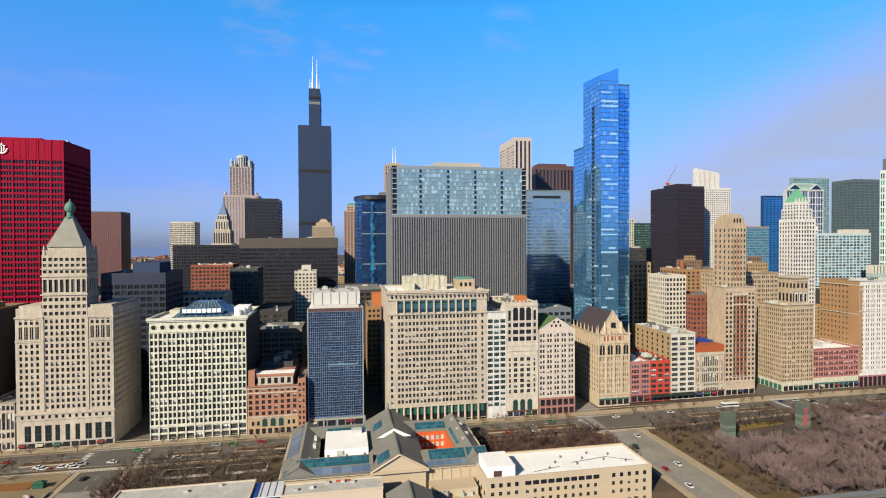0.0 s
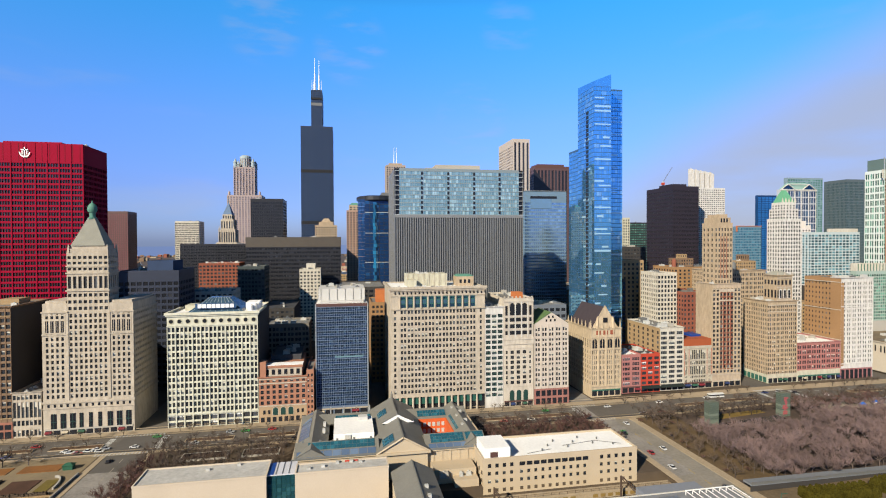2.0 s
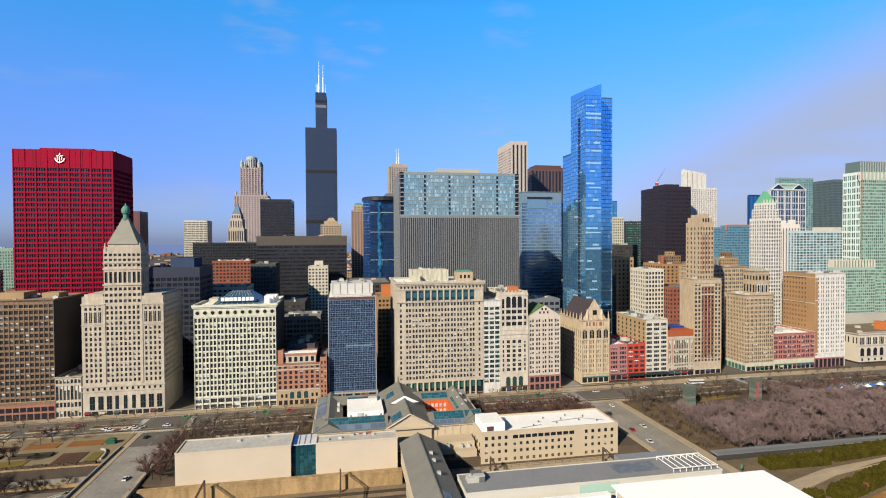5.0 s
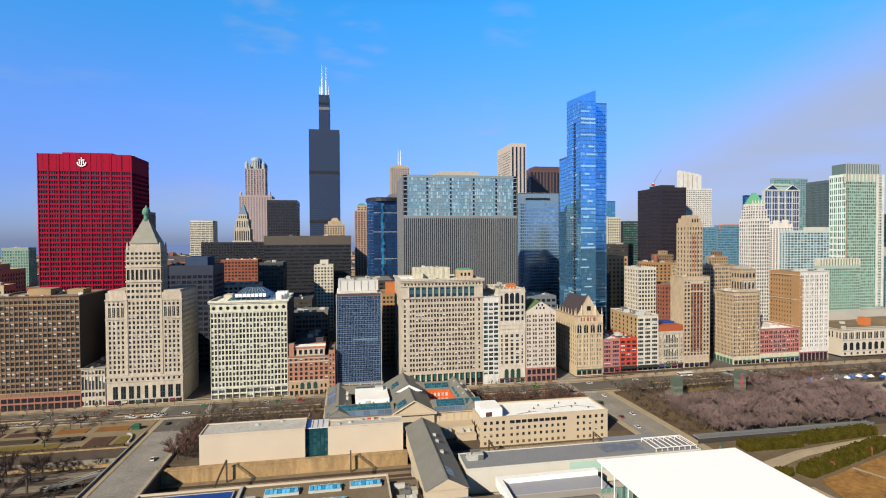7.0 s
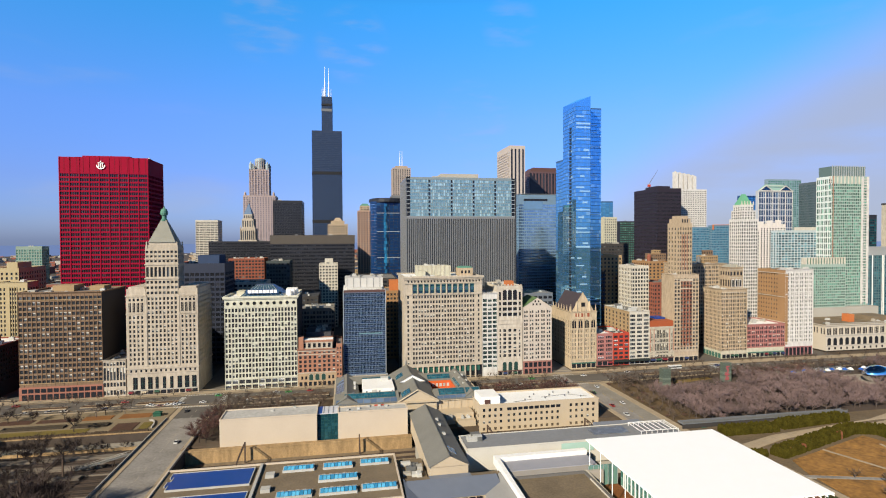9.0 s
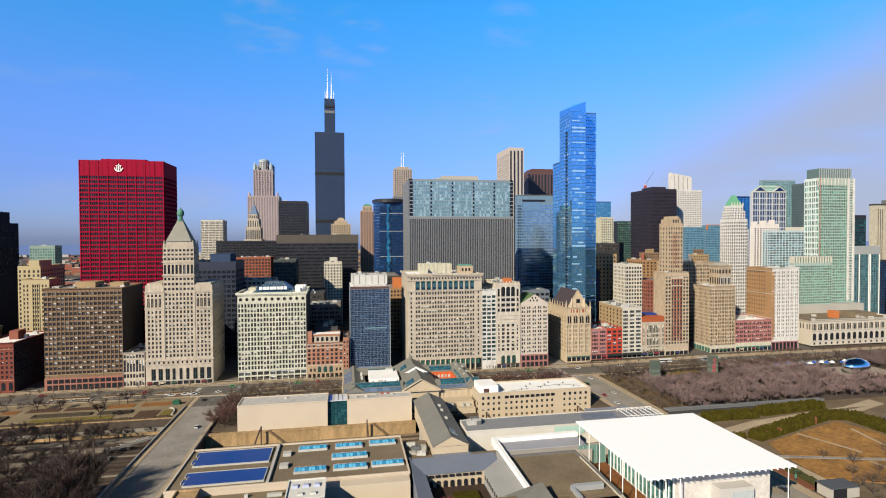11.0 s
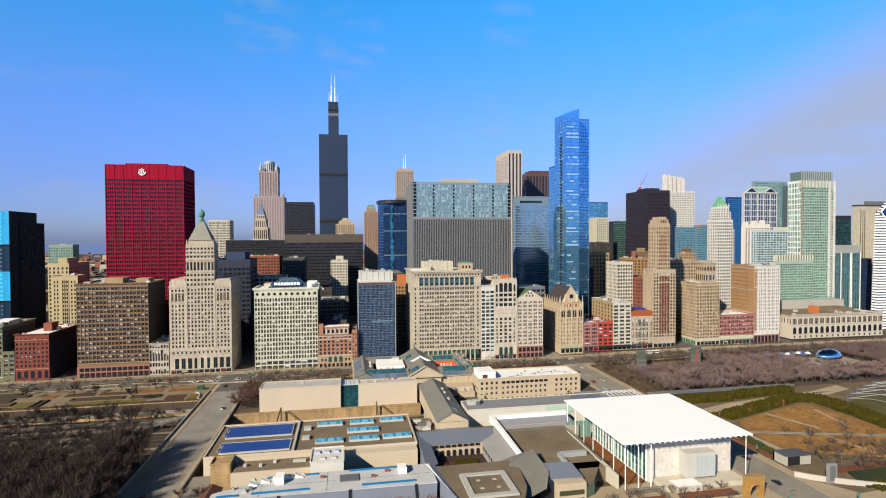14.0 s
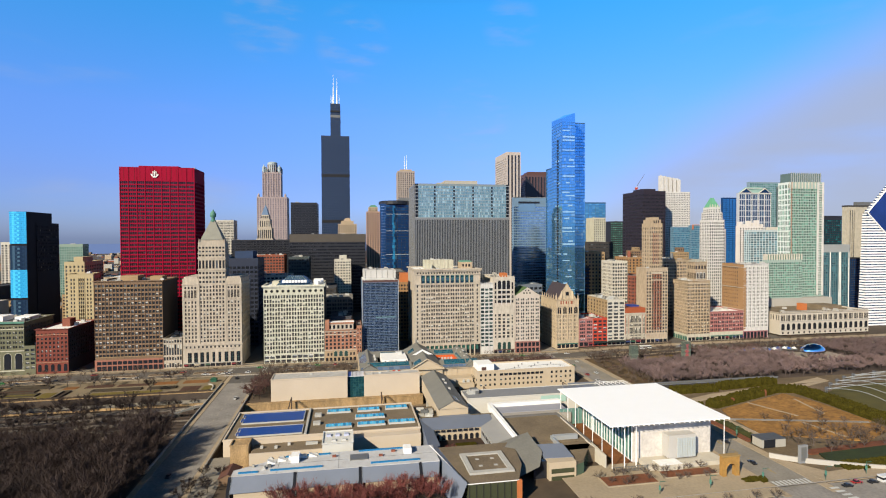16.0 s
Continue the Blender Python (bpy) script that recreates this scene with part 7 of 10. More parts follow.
skylight(root, (12.5, 229.5, 15.4), (0, 9, 0), (6.5, 0, 3.9), 5, 3)
skylight(root, (12.5, 270, 15.4), (0, 9, 0), (6, 0, 3.6), 5, 3)
skylight(root, (36, 273.5, 14.7), (16, 0, 0), (0, 4.5, 2.0), 10, 2)
skylight(root, (-9, 273.5, 14.7), (19, 0, 0), (0, 4.5, 2.0), 10, 2)
skylight(root, (53.2, 250, 14.6), (0, 22, 0), (3.8, 0, 2.4), 12, 2, lift=0.25)
part("court_infill", Shape().box(-9.5, 10.5, 247.5, 272, GS, 17.6), ROOFWHITE, root, "white flat-roofed court infill")
part("infill_plant", Shape().box(3, 8, 266, 270, 17.6, 19.4), UNITMETAL, root)
part("infill_plant", Shape().box(-4, -1, 247, 249, 15, 17), UNITMETAL, root)
s = Shape()
s.box(35, 52, 271.2, 271.95, 5, 14).box(51.3, 52, 247.5, 271.2, 5, 14)
court = part("court_wall", s, ORANGEP, root, "orange painted courtyard wall")
part("court_floor", Shape().box(35, 52, 247, 271.2, GS, 5), ORANGEP, root)
for k in range(6):
    for z in (6.4, 10):
        part("court_window", Shape().box(36.2 + k * 2.6, 37.8 + k * 2.6, 271.0, 271.18, z, z + 2.2), UNITMETAL, court)
for k in range(5):
    part("dormer_hatch", Shape().box(56 + (k % 2) * 3, 57.6 + (k % 2) * 3, 250 + k * 7, 252 + k * 7, 15.5, 17.6), UNITMETAL, root)
for k in range(7):
    part("pilaster", Shape().box(37 + k * 4.2, 37.8 + k * 4.2, 228.7, 229, GS, 13), AISTONE, root)
part("low_block", Shape().box(36, 56, 219, 229, GS - 7, 8).box(45, 56, 214, 219, GS - 7, 5), AISTONE, root)
roof_bits(root, 37, 55, 215, 228, 5, 4, 31)

# long blank annexe on the railway wall
root = thing("museum_annexe", "long blank peach wall annexe with flat pale roof", "museum wing", (-36, 218, GS))
for x0, x1, yb in ((-87, -36, 225), (-24.5, 14.5, 218.2)):
    part("wall", Shape().box(x0, x1, 208.5, yb, -0.5, 15.9), PALEWALL, root)
    part("parapet", Shape().ring(x0 - 0.15, x1 + 0.15, 208.3, yb + 0.1, 15.9, 16.6, 0.6), PALEWALL, root)
    part("roof", Shape().face([(x0 + 0.4, 209, 16.1), (x1 - 0.4, 209, 16.1), (x1 - 0.4, yb - 0.5, 16.1), (x0 + 0.4, yb - 0.5, 16.1)]), surface("patched pale roof", (0.52, 0.50, 0.46), var=0.3, scale=0.12, fine=0.6), root)
link = Shape()
for k in range(6):
    for j in range(9):
        link.box(-35.8 + k * 1.9, -34.1 + k * 1.9, 210.4, 210.6, 0 + j * 1.7, 1.5 + j * 1.7)
part("service_deck", Shape().box(-24.5, 11, 218.4, 228.1, 0, 10.5), ROOFGREY, root)
part("link_body", Shape().box(-36, -24.5, 210.6, 223, -0.5, 15.4), GREENMET, root)
part("link_glazing", link, glazing("dark teal link glass", (0.008, 0.035, 0.045), (0.02, 0.07, 0.085), share=0.3, rough=0.1), root, kind="stuff")
part("link_roof", Shape().box(-36, -24.5, 210.3, 223, 15.4, 15.8), surface("white roof sheet", (0.66, 0.66, 0.70), var=0.15), root)
part("roof_seams", Shape().box(-32.6, -32.4, 210.4, 222.8, 15.8, 16).box(-30, -29.8, 210.4, 222.8, 15.8, 16).box(-27.4, -27.2, 210.4, 222.8, 15.8, 16), GREYALU, root)
part("blue_flashing", Shape().box(-36, -33.4, 210.4, 222.8, 15.82, 15.9), BLUEROOF, root)
for x, y in ((-20, 212), (-14, 213), (-8, 216), (-2, 216), (2, 215), (-50, 222), (-62, 219)):
    part("roof_vent", Shape().box(x, x + 1.6, y, y + 1.2, 16.1, 17), UNITMETAL, root)
part("roof_ladder", Shape().box(-4, 1.5, 217, 217.4, 16.2, 16.8), SCARLET, root)
for x, y, w in ((-16, 222, 3), (-11.5, 224, 1.6), (-9, 221.5, 1.2), (-4, 223, 2.2)):
    part("deck_plant", Shape().box(x, x + w, y, y + 1.8, 10.5, 13.2).tube((x + w / 2, y + 0.9, 13.2), (x + w / 2, y + 0.9, 13.9), 0.5, 0.4, 8), UNITMETAL, root)
whole("retaining_wall", Shape().box(-104, 16.5, 205.5, 208.4, TRACKS, 0.9).box(-104, 16.5, 205.2, 208.4, 0.9, 1.6), OLDSTONE, "stained yellow stone retaining wall along the tracks", "wall", kind="structure")

# north office wing
root = thing("museum_north_wing", "cream stone office wing with small square windows", "museum wing", (95, 224, GS))
NX0, NX1 = 57.5, 133.5
s = Shape()
cl = [(2.2 + k * 3.5, 3.7 + k * 3.5) for k in range(4)] + [(17.5 + k * 3.45, 19 + k * 3.45) for k in range(10)] + [(57 + k * 3.7, 58.5 + k * 3.7) for k in range(5)]
hs = facade(s, (NX0, 212, 0), SIDES["E"], NX1 - NX0, -3, 14.2, cl, [(-1, 0.6), (3, 4.7), (6.6, 8.3)], 0.35)
cl2 = cl[:4] + [(17.2 + k * 3.45, 19.9 + k * 3.45) for k in range(10)] + cl[14:]
facade(s, (NX1, 212, 0), SIDES["N"], 25, -3, 14.2, bays(25, 6, 1, 0.6), [(3, 4.7), (6.6, 8.3), (10.2, 11.9)], 0.35)
facade(s, (NX0, 237, 0), SIDES["S"], 25, -3, 14.2, bays(25, 5, 1, 0.6), [(3, 4.7), (6.6, 8.3)], 0.35)
facade(s, (NX1, 237, 0), SIDES["W"], NX1 - NX0, -3, 14.2, [], [])
part("wall", s, AISTONE, root)
part("parapet", Shape().ring(NX0 - 0.1, NX1 + 0.1, 211.9, 237.1, 13.4, 14.4, 0.7), AISTONE, root)
glaze(root, hs, GLASSB, None, 100)
for a, b in cl2:
    part("top_window", Shape().box(NX0 + a, NX0 + b, 211.86, 211.98, 10.2, 11.9), GLASSBLACK, root)
for z in (3, 6.6):
    for k in range(5):
        part("end_window", Shape().box(NX0 - 0.1, NX0 + 0.02, 213.5 + k * 5, 215 + k * 5, z, z + 1.7), GLASSBLACK, root)
part("roof", Shape().face([(NX0 + 0.5, 212.5, 13.5), (NX1 - 0.5, 212.5, 13.5), (NX1 - 0.5, 236.5, 13.5), (NX0 + 0.5, 236.5, 13.5)]), ROOFWHITE, root)
ph = part("stair_head", Shape().box(58.5, 70.5, 212.6, 228, 13.5, 18.8), ROOFWHITE, root)
part("louvre", Shape().box(61, 64.5, 212.4, 212.6, 14.6, 17), BROWNGRAN, ph)
for k in range(9):
    x = 88 + k * 4.6
    part("roof_vent", Shape().tube((x, 218 + (k * 5) % 13, 13.5), (x, 218 + (k * 5) % 13, 14.6), 0.35, 0.35, 6), GREYALU, root)
part("roof_pipe", Shape().tube((100, 222, 13.7), (118, 225, 13.7), 0.12, 0.12, 4).tube((118, 225, 13.7), (129, 219, 13.7), 0.12, 0.12, 4).tube((80, 216, 13.7), (93, 219, 13.7), 0.12, 0.12, 4), GREYALU, root)

tw_ = thing("terrace_wall", "tan concrete terrace wall with square openings by the tracks", "wall", (92, 209, TRACKS))
part("wall_face", Shape().box(36, 149.5, 206.2, 212, TRACKS, -3.1).box(36, 149.5, 206.0, 206.6, -3.1, -2.2), surface("sandy terrace concrete", (0.40, 0.32, 0.22), var=0.3, scale=0.2), tw_)
for k in range(22):
    if k not in (11, 12):
        part("opening", Shape().box(60 + k * 3.7, 62.4 + k * 3.7, 206.05, 206.15, TRACKS + 0.5, -3.5), surface("ochre grille", (0.26, 0.17, 0.05), var=0.3) if k == 0 else bpy.data.materials["ochre grille"], tw_)
for k in range(29):
    part("rail_post", Shape().box(37 + k * 3.9, 37.15 + k * 3.9, 206.2, 206.35, -2.2, -1.0), RAIL, tw_)
part("handrail", Shape().box(37, 149, 206.2, 206.3, -1.1, -1.0), RAIL, tw_)
# gabled hall across the tracks
root = thing("museum_rail_hall", "long gabled grey-roofed hall bridging the tracks", "museum wing", (25, 172, 5))
part("wall", Shape().box(16.2, 33.2, 136.5, 209, 3, 13), AISTONE, root)
part("roof", Shape().gable(16, 33.4, 135.8, 210, 13, 17.6, "y", 0, 1, 0.5), [MUSEUMROOF, AISTONE], root)
part("ridge_cap", Shape().box(24.4, 25, 135.8, 210, 17.5, 17.8), MUSEUMROOF, root)
skylight(root, (25.6, 142, 17.2), (0, 7, 0), (3.6, 0, -1.95), 3, 2, AZURE)
for y in (165, 178, 186):
    part("roof_hatch", Shape().box(27, 28.4, y, y + 1.8, 15.6, 17), UNITMETAL, root)
part("end_block", Shape().box(15.5, 34, 132, 136.4, 3, 9.4), BLUEGREY, root)
part("bridge_pier", Shape().box(17, 32.5, 170, 174, TRACKS, 3).box(17, 32.5, 190, 194, TRACKS, 3).box(17, 32.5, 150, 154, TRACKS, 3), CONCRETE, root)
part("service_roof", Shape().box(3, 15.4, 137, 160, TRACKS, 7.5), ROOFBROWN, root)
roof_bits(root, 3.5, 15, 138, 159, 7.5, 7, 77)

# south wing with blue sheets and skylights
root = thing("museum_south_wing", "flat brown-roofed gallery wing with azure skylights", "museum wing", (-47, 140, 0))
part("wall", Shape().box(-98, 2.5, 118, 161, TRACKS, 9.6).ring(-98.2, 2.7, 117.8, 161.2, 9.6, 10.6, 0.7), PALEWALL, root)
part("roof", Shape().face([(-97.4, 118.6, 9.9), (1.9, 118.6, 9.9), (1.9, 160.4, 9.9), (-97.4, 160.4, 9.9)]), ROOFBROWN, root)
for (xa, xb, ya, yb) in ((-94.5, -60.5, 141.2, 157), (-93.2, -59.8, 121.5, 134)):
    sheet, rim = Shape(), Shape().box(xb, xb + 0.35, ya - 0.35, yb + 0.35, 9.9, 10.7).box(xa, xb, yb, yb + 0.35, 9.9, 10.7).box(xa + 1.4, xb, ya - 0.35, ya, 9.9, 10.7)
    for k in range(4):
        step, c, d = xa + 1.4 * (1 - k % 2), ya + (yb - ya) * k / 4, ya + (yb - ya) * (k + 1) / 4
        sheet.box(step, xb, c, d, 9.9, 10.5)
        rim.box(step - 0.35, step, c - 0.17, d + 0.17, 9.9, 10.7)
    part("blue_sheet", sheet, BLUEROOF, root, "deep blue roof sheet with stepped end")
    part("sheet_edge", rim, CURB, root)
part("roof_divider", Shape().box(-58.4, -57.2, 118.6, 160.4, 9.9, 10.9), CURB, root)
for xa, xb, ya, yb in ((-47.5, -34.5, 150.5, 155), (-30, -17.5, 150.5, 155), (-13.5, -1, 151.5, 156), (-31.5, -15.5, 138, 143), (-47.5, -34, 126, 130.5), (-30.5, -16, 126, 130.5), (-13.5, 0.5, 126.5, 131)):
    cb = part("skylight_curb", Shape().box(xa - 0.35, xb + 0.35, ya - 0.35, yb + 0.35, 9.9, 10.9), UNITMETAL, root)
    g = Shape()
    n = int((xb - xa) / 1.5)
    for k in range(n):
        a, b = xa + (xb - xa) * (k + 0.06) / n, xa + (xb - xa) * (k + 0.94) / n
        c = (ya + yb) / 2
        g.face([(a, ya, 10.95), (b, ya, 10.95), (b, c, 11.6), (a, c, 11.6)])
        g.face([(a, c, 11.6), (b, c, 11.6), (b, yb, 10.95), (a, yb, 10.95)])
        g.face([(a, c - 0.2, 11.62), (b, c - 0.2, 11.62), (b, c + 0.2, 11.75), (a, c + 0.2, 11.75)])
    part("glazing", g, glazing("azure roof glass", (0.02, 0.14, 0.27), (0.09, 0.34, 0.52), share=0.5, rough=0.15), cb)
    for k in range(4):
        part("vent_hood", Shape().box(xa + 1 + k * 3, xa + 2.2 + k * 3, yb + 0.5, yb + 1.2, 9.9, 10.7), CURB, cb)
for x, y in ((-55, 146), (-55, 132.5)):
    part("access_hatch", Shape().box(x + 0.4, x + 4.2, y, y + 3.6, 9.9, 11.3), CURB, root)
part("lower_terrace", Shape().box(-82.8, -48, 104, 117.8, -5, 7.2).box(-83, -48, 103.2, 104, -5, 8.2), PALEWALL, root)
part("terrace_roof", Shape().box(-82.6, -48.2, 104.1, 117.6, 7.2, 7.35), ROOFBROWN, root)
for k, (x, y) in enumerate(((-79, 111), (-72, 110), (-66, 113), (-57, 112))):
    part("roof_vent", Shape().box(x, x + (1.4 if k < 3 else 6), y, y + 1.4, 7.3, 8.6), UNITMETAL, root)
part("front_wall", Shape().box(-47, 2, 112, 117.7, GS - 3, 9.2), PALEWALL, root)
cube = part("stair_cube", Shape().box(-48, -33.5, 96, 112, -5, 13.2).ring(-48.3, -33.2, 95.7, 112.3, 13.2, 13.7, 0.5), surface("white render", (0.72, 0.70, 0.64), var=0.08), root)
for k in range(3):
    part("dome_light", Shape().taper(-46.6 + k * 4.3, -43.9 + k * 4.3, 105, 108, 13.2, 14.0, 0.4), surface("lilac dome light", (0.5, 0.53, 0.68), rough=0.3, var=0.05), cube)
for k in range(2):
    part("dome_light", Shape().taper(-44 + k * 5, -41.5 + k * 5, 98.5, 100.5, 13.2, 13.9, 0.3), UNITMETAL, cube)
part("corner_pier", Shape().box(-92.8, -84.2, 109, 117.7, TRACKS, 10.2).ring(-93.1, -83.9, 108.7, 117.75, 10.2, 10.9, 0.5), OLDSTONE, root)

# east wing with white roof and faceted glass skirts
root = thing("museum_east_wing", "white flat-roofed museum wing with glazed skirts", "museum wing", (-36, 80, 2))
part("body", Shape().prism([(-84, 70), (4.4, 70), (4.0, 87.5), (-48, 87.5), (-66, 85.5), (-84, 75.5)], 1, 11.6), surface("museum dark glass", (0.03, 0.035, 0.04), rough=0.2, var=0.1), root)
part("roof", Shape().prism([(-84.5, 70), (4.6, 69.6), (4.2, 88), (-48, 88), (-66, 86), (-84.5, 76)], 11.5, 12.2), surface("white lilac membrane", (0.60, 0.59, 0.58), var=0.25, scale=0.2), root)
s = Shape()
for k, (xa, xb) in enumerate(((-84, -58), (-58, -30.5), (-30.5, -4), (-4, 4.6))):
    s.face([(xa, 64.5, 7.4), (xb - 1.2, 64.5, 7.4), (xb, 69.9, 12.1), (xa, 69.9, 12.1)])
part("sloping_skirt", s, BLUEGREY, root)
for k, xa in enumerate((-84, -57.5, -30, -3.5)):
    part("stone_front", Shape().box(xa + 1.5, xa + (23.5 if k < 3 else 7), 65.2, 69, 1, 7.2), AISTONE, root)
    part("fin_frame", Shape().tube((xa, 64.3, 7.3), (xa, 70, 12.3), 0.13, 0.13, 4).tube((xa, 64.3, 7.3), (xa, 64.3, 1), 0.12, 0.12, 4), PALEALU, root)
    part("glazed_notch", Shape().prism([(xa - 1.4, 64.6), (xa, 64.2), (xa, 69.8), (xa - 1.4, 69.8)], 1, [7.6, 7.4, 12.25, 12.25]), GLASSBLACK, root)
for x, y, w, d, h in ((-61, 79, 3.6, 5.5, 3.0), (-10.5, 79.5, 3.6, 5, 2.6)):
    part("stair_head", Shape().box(x, x + w, y, y + d, 12.2, 12.2 + h), ROOFWHITE, root)
for x0, x1, y0 in ((-69, -47, 72.5), (-26, -4, 72), (-64, -44, 85.8), (-31, -6, 86.2), (-82, -74, 72)):
    part("blue_trough", Shape().box(x0, x1, y0, y0 + 1.3, 12.2, 12.6), AZURE, root)
part("roof_seam", Shape().box(-80, 3, 78.9, 79.05, 12.2, 12.26).box(-40.1, -39.95, 70.5, 87.5, 12.2, 12.26).box(-66.1, -65.95, 70.5, 85, 12.2, 12.26), GREYALU, root)
part("roof_grille", Shape().box(-35, -27, 77, 83, 12.2, 12.6), GREYALU, root)
for x, y in ((-43, 82), (-22, 79), (-16, 83)):
    part("roof_hood", Shape().box(x, x + 1.8, y, y + 1.2, 12.2, 13), REDB, root)
for k in range(5):
    part("saw_light", Shape().taper(-72 + k * 5.0, -69 + k * 5.0, 84.2 + k * 0.3, 86.2 + k * 0.3, 12.2, 13.3, 0.8), CURB, root)
roof_bits(root, -80, -66, 72, 80, 12.2, 3, 91, None, 0.5)

# cloister court
root = thing("museum_court", "cloister courtyard with arcaded cream walls", "museum wing", (25, 112, 2))
part("north_range", Shape().box(5, 44.5, 118, 135.5, 1, 8.2), AISTONE, root)
part("north_roof", Shape().prism([(5, 117.6), (44.5, 117.6), (44.5, 131), (5, 131)], 8.2, [8.4, 8.4, 10.4, 10.4]), BLUEGREY, root)
part("back_strip", Shape().box(5, 47, 131, 136, 8.2, 9.3), ROOFBROWN, root)
part("west_roof", Shape().prism([(36, 88), (47, 88), (47, 134), (36, 117.6)], 1, [8.4, 9.8, 9.8, 8.4]), surface("pale grey roofing", (0.36, 0.35, 0.33), var=0.12), root)
part("east_roof", Shape().prism([(2.8, 86), (9.5, 96), (9.5, 118), (4, 134)], 1, [10.2, 8.4, 8.4, 10.2]), BLUEGREY, root)
part("court_lawn", Shape().box(9.5, 36, 92, 117.5, 1, 2.2), SOIL, root)
part("front_range", Shape().box(9.5, 46, 86, 92, 1, 8.6), ROOFBROWN, root)
for k in range(8):
    x = 11.2 + k * 3.1
    a = Shape()
    a.face([(x, 117.5, 2.3), (x + 1.7, 117.5, 2.3)] + [(x + 0.85 + 0.85 * math.cos(q * 0.3927), 117.5, 4.5 + 0.85 * math.sin(q * 0.3927)) for q in range(9)])
    part("arcade_arch", a, GLASSBLACK, root)
    part("attic_window", Shape().box(x - 0.5, x + 1.8, 117.4, 117.55, 6.7, 7.9), GLASSBLACK, root)
for k in range(8):
    part("side_window", Shape().box(35.85, 36.02, 93 + k * 3, 94.4 + k * 3, 5.2, 7), GLASSBLACK, root)
whole("clipped_hedge", Shape().box(20, 31, 102, 110, 2.1, 3.4), HEDGE, "dark green clipped hedge in the cloister", "hedge")

# glass corner pavilion and faceted roofs
root = thing("museum_corner_pavilion", "glazed corner pavilion with raised square roof light", "museum wing", (24, 66, 2))
part("body", Shape().prism([(12.5, 47.5), (34, 47.5), (40, 62), (40, 86), (3.5, 86)], 1, 10.6), glazing("olive tinted glass", (0.03, 0.035, 0.02), (0.08, 0.08, 0.04), rough=0.1), root)
part("roof", Shape().prism([(12.5, 47.3), (34.3, 47.3), (40.5, 62), (44, 87), (7, 87)], 10.5, 11), ROOFBROWN, root)
part("edge_trim", Shape().tube((12.3, 47.1, 11), (34.4, 47.1, 11), 0.2, 0.2, 4).tube((12.3, 47.1, 11), (2.8, 87, 12.4), 0.25, 0.25, 4), WHITESTEEL, root)
part("sloping_glass", Shape().face([(2.6, 88, 12.3), (12.1, 46.8, 12), (12.4, 47, 10.8), (7, 88, 10.8)]).face([(2.4, 88, 12), (12, 46.6, 11.8), (8, 46, 2), (-1, 80, 2)]), BLUEGREY, root)
part("raised_light", Shape().ring(15, 35, 55, 76, 10.9, 11.9, 2.4), CURB, root)
part("raised_roof", Shape().box(17.4, 32.6, 57.4, 73.6, 10.9, 11.3), ROOFBROWN, root)
for x, y in ((21, 62), (28, 62), (21, 69), (28, 69)):
    part("roof_drain", Shape().box(x, x + 1.6, y, y + 1.2, 11.3, 11.5), CURB, root)
for k in range(8):
    part("mullion", Shape().box(13 + k * 3, 13.2 + k * 3, 47.3, 47.5, 1, 10.6), BLACKSTEEL, root)
part("bronze_column", Shape().box(33.5, 35.5, 46.5, 48, 1, 11), RUST, root)

for k in range(5):
    x, y = -71 + k * 4.4, (79.6, 81.6, 83.0, 83.6, 84.2)[k]
    part("roof_scoop", Shape().prism([(x, y), (x + 3.4, y), (x + 3.4, y + 2.2), (x, y + 2.2)], 12.2, [13.9, 12.5, 12.5, 13.9]), ROOFWHITE, bpy.data.objects["museum_east_wing"], "white wedge-shaped roof scoop")
root = thing("museum_entrance", "faceted grey metal roofs over a stone entrance", "museum wing", (52, 72, 2))
part("faceted_roof", Shape().face([(36, 80, 10.4), (49, 62, 9), (53, 90, 14.2)]).face([(36, 80, 10.4), (38, 58, 7), (49, 62, 9)]).face([(53, 90, 14.2), (49, 62, 9), (54, 72, 11.5)]).face([(53, 90, 14.2), (36, 80, 10.4), (38, 92, 9)]), MUSEUMROOF, root)
part("stone_block", Shape().box(54, 67, 63, 72, 1, 9.8), AISTONE, root)
part("shed_roof", Shape().prism([(53.5, 68), (67.5, 67), (66.5, 78), (54, 79)], 9.2, [10, 10, 12.2, 12.2]), BLUEGREY, root)
for z in (4.8, 1.4):
    part("window_band", Shape().box(55, 66, 62.8, 63, z, z + 2), glazing("olive band glass", (0.03, 0.035, 0.02), (0.1, 0.1, 0.05)), root)
part("glazed_slot", Shape().box(47.5, 53.8, 66, 72, 1, 9.5), GLASSBLACK, root)
part("terrace", Shape().box(49, 84, 78, 90, 1, 8.6).prism([(67, 64), (72, 66), (84, 84), (67, 84)], 1, 8.6), ROOFBROWN, root)
part("side_glazing", Shape().face([(67.1, 63.5, 2), (72.2, 66, 2), (72.2, 66, 7.6), (67.1, 63.5, 7.6)]).face([(72.2, 66, 2), (84.2, 84, 2), (84.2, 84, 7.6), (72.2, 66, 7.6)]), glazing("terrace glass", (0.05, 0.08, 0.05), (0.2, 0.3, 0.2)), root)
part("white_box", Shape().box(67, 80, 90, 92, 8.6, 11.2).box(66, 67, 82, 92, 8.6, 10.8), PALEALU, root)

# gallery roofs west of the canopy
root = thing("museum_gallery", "pale stone gallery with grey roof and white edge", "museum wing", (80, 140, 2))
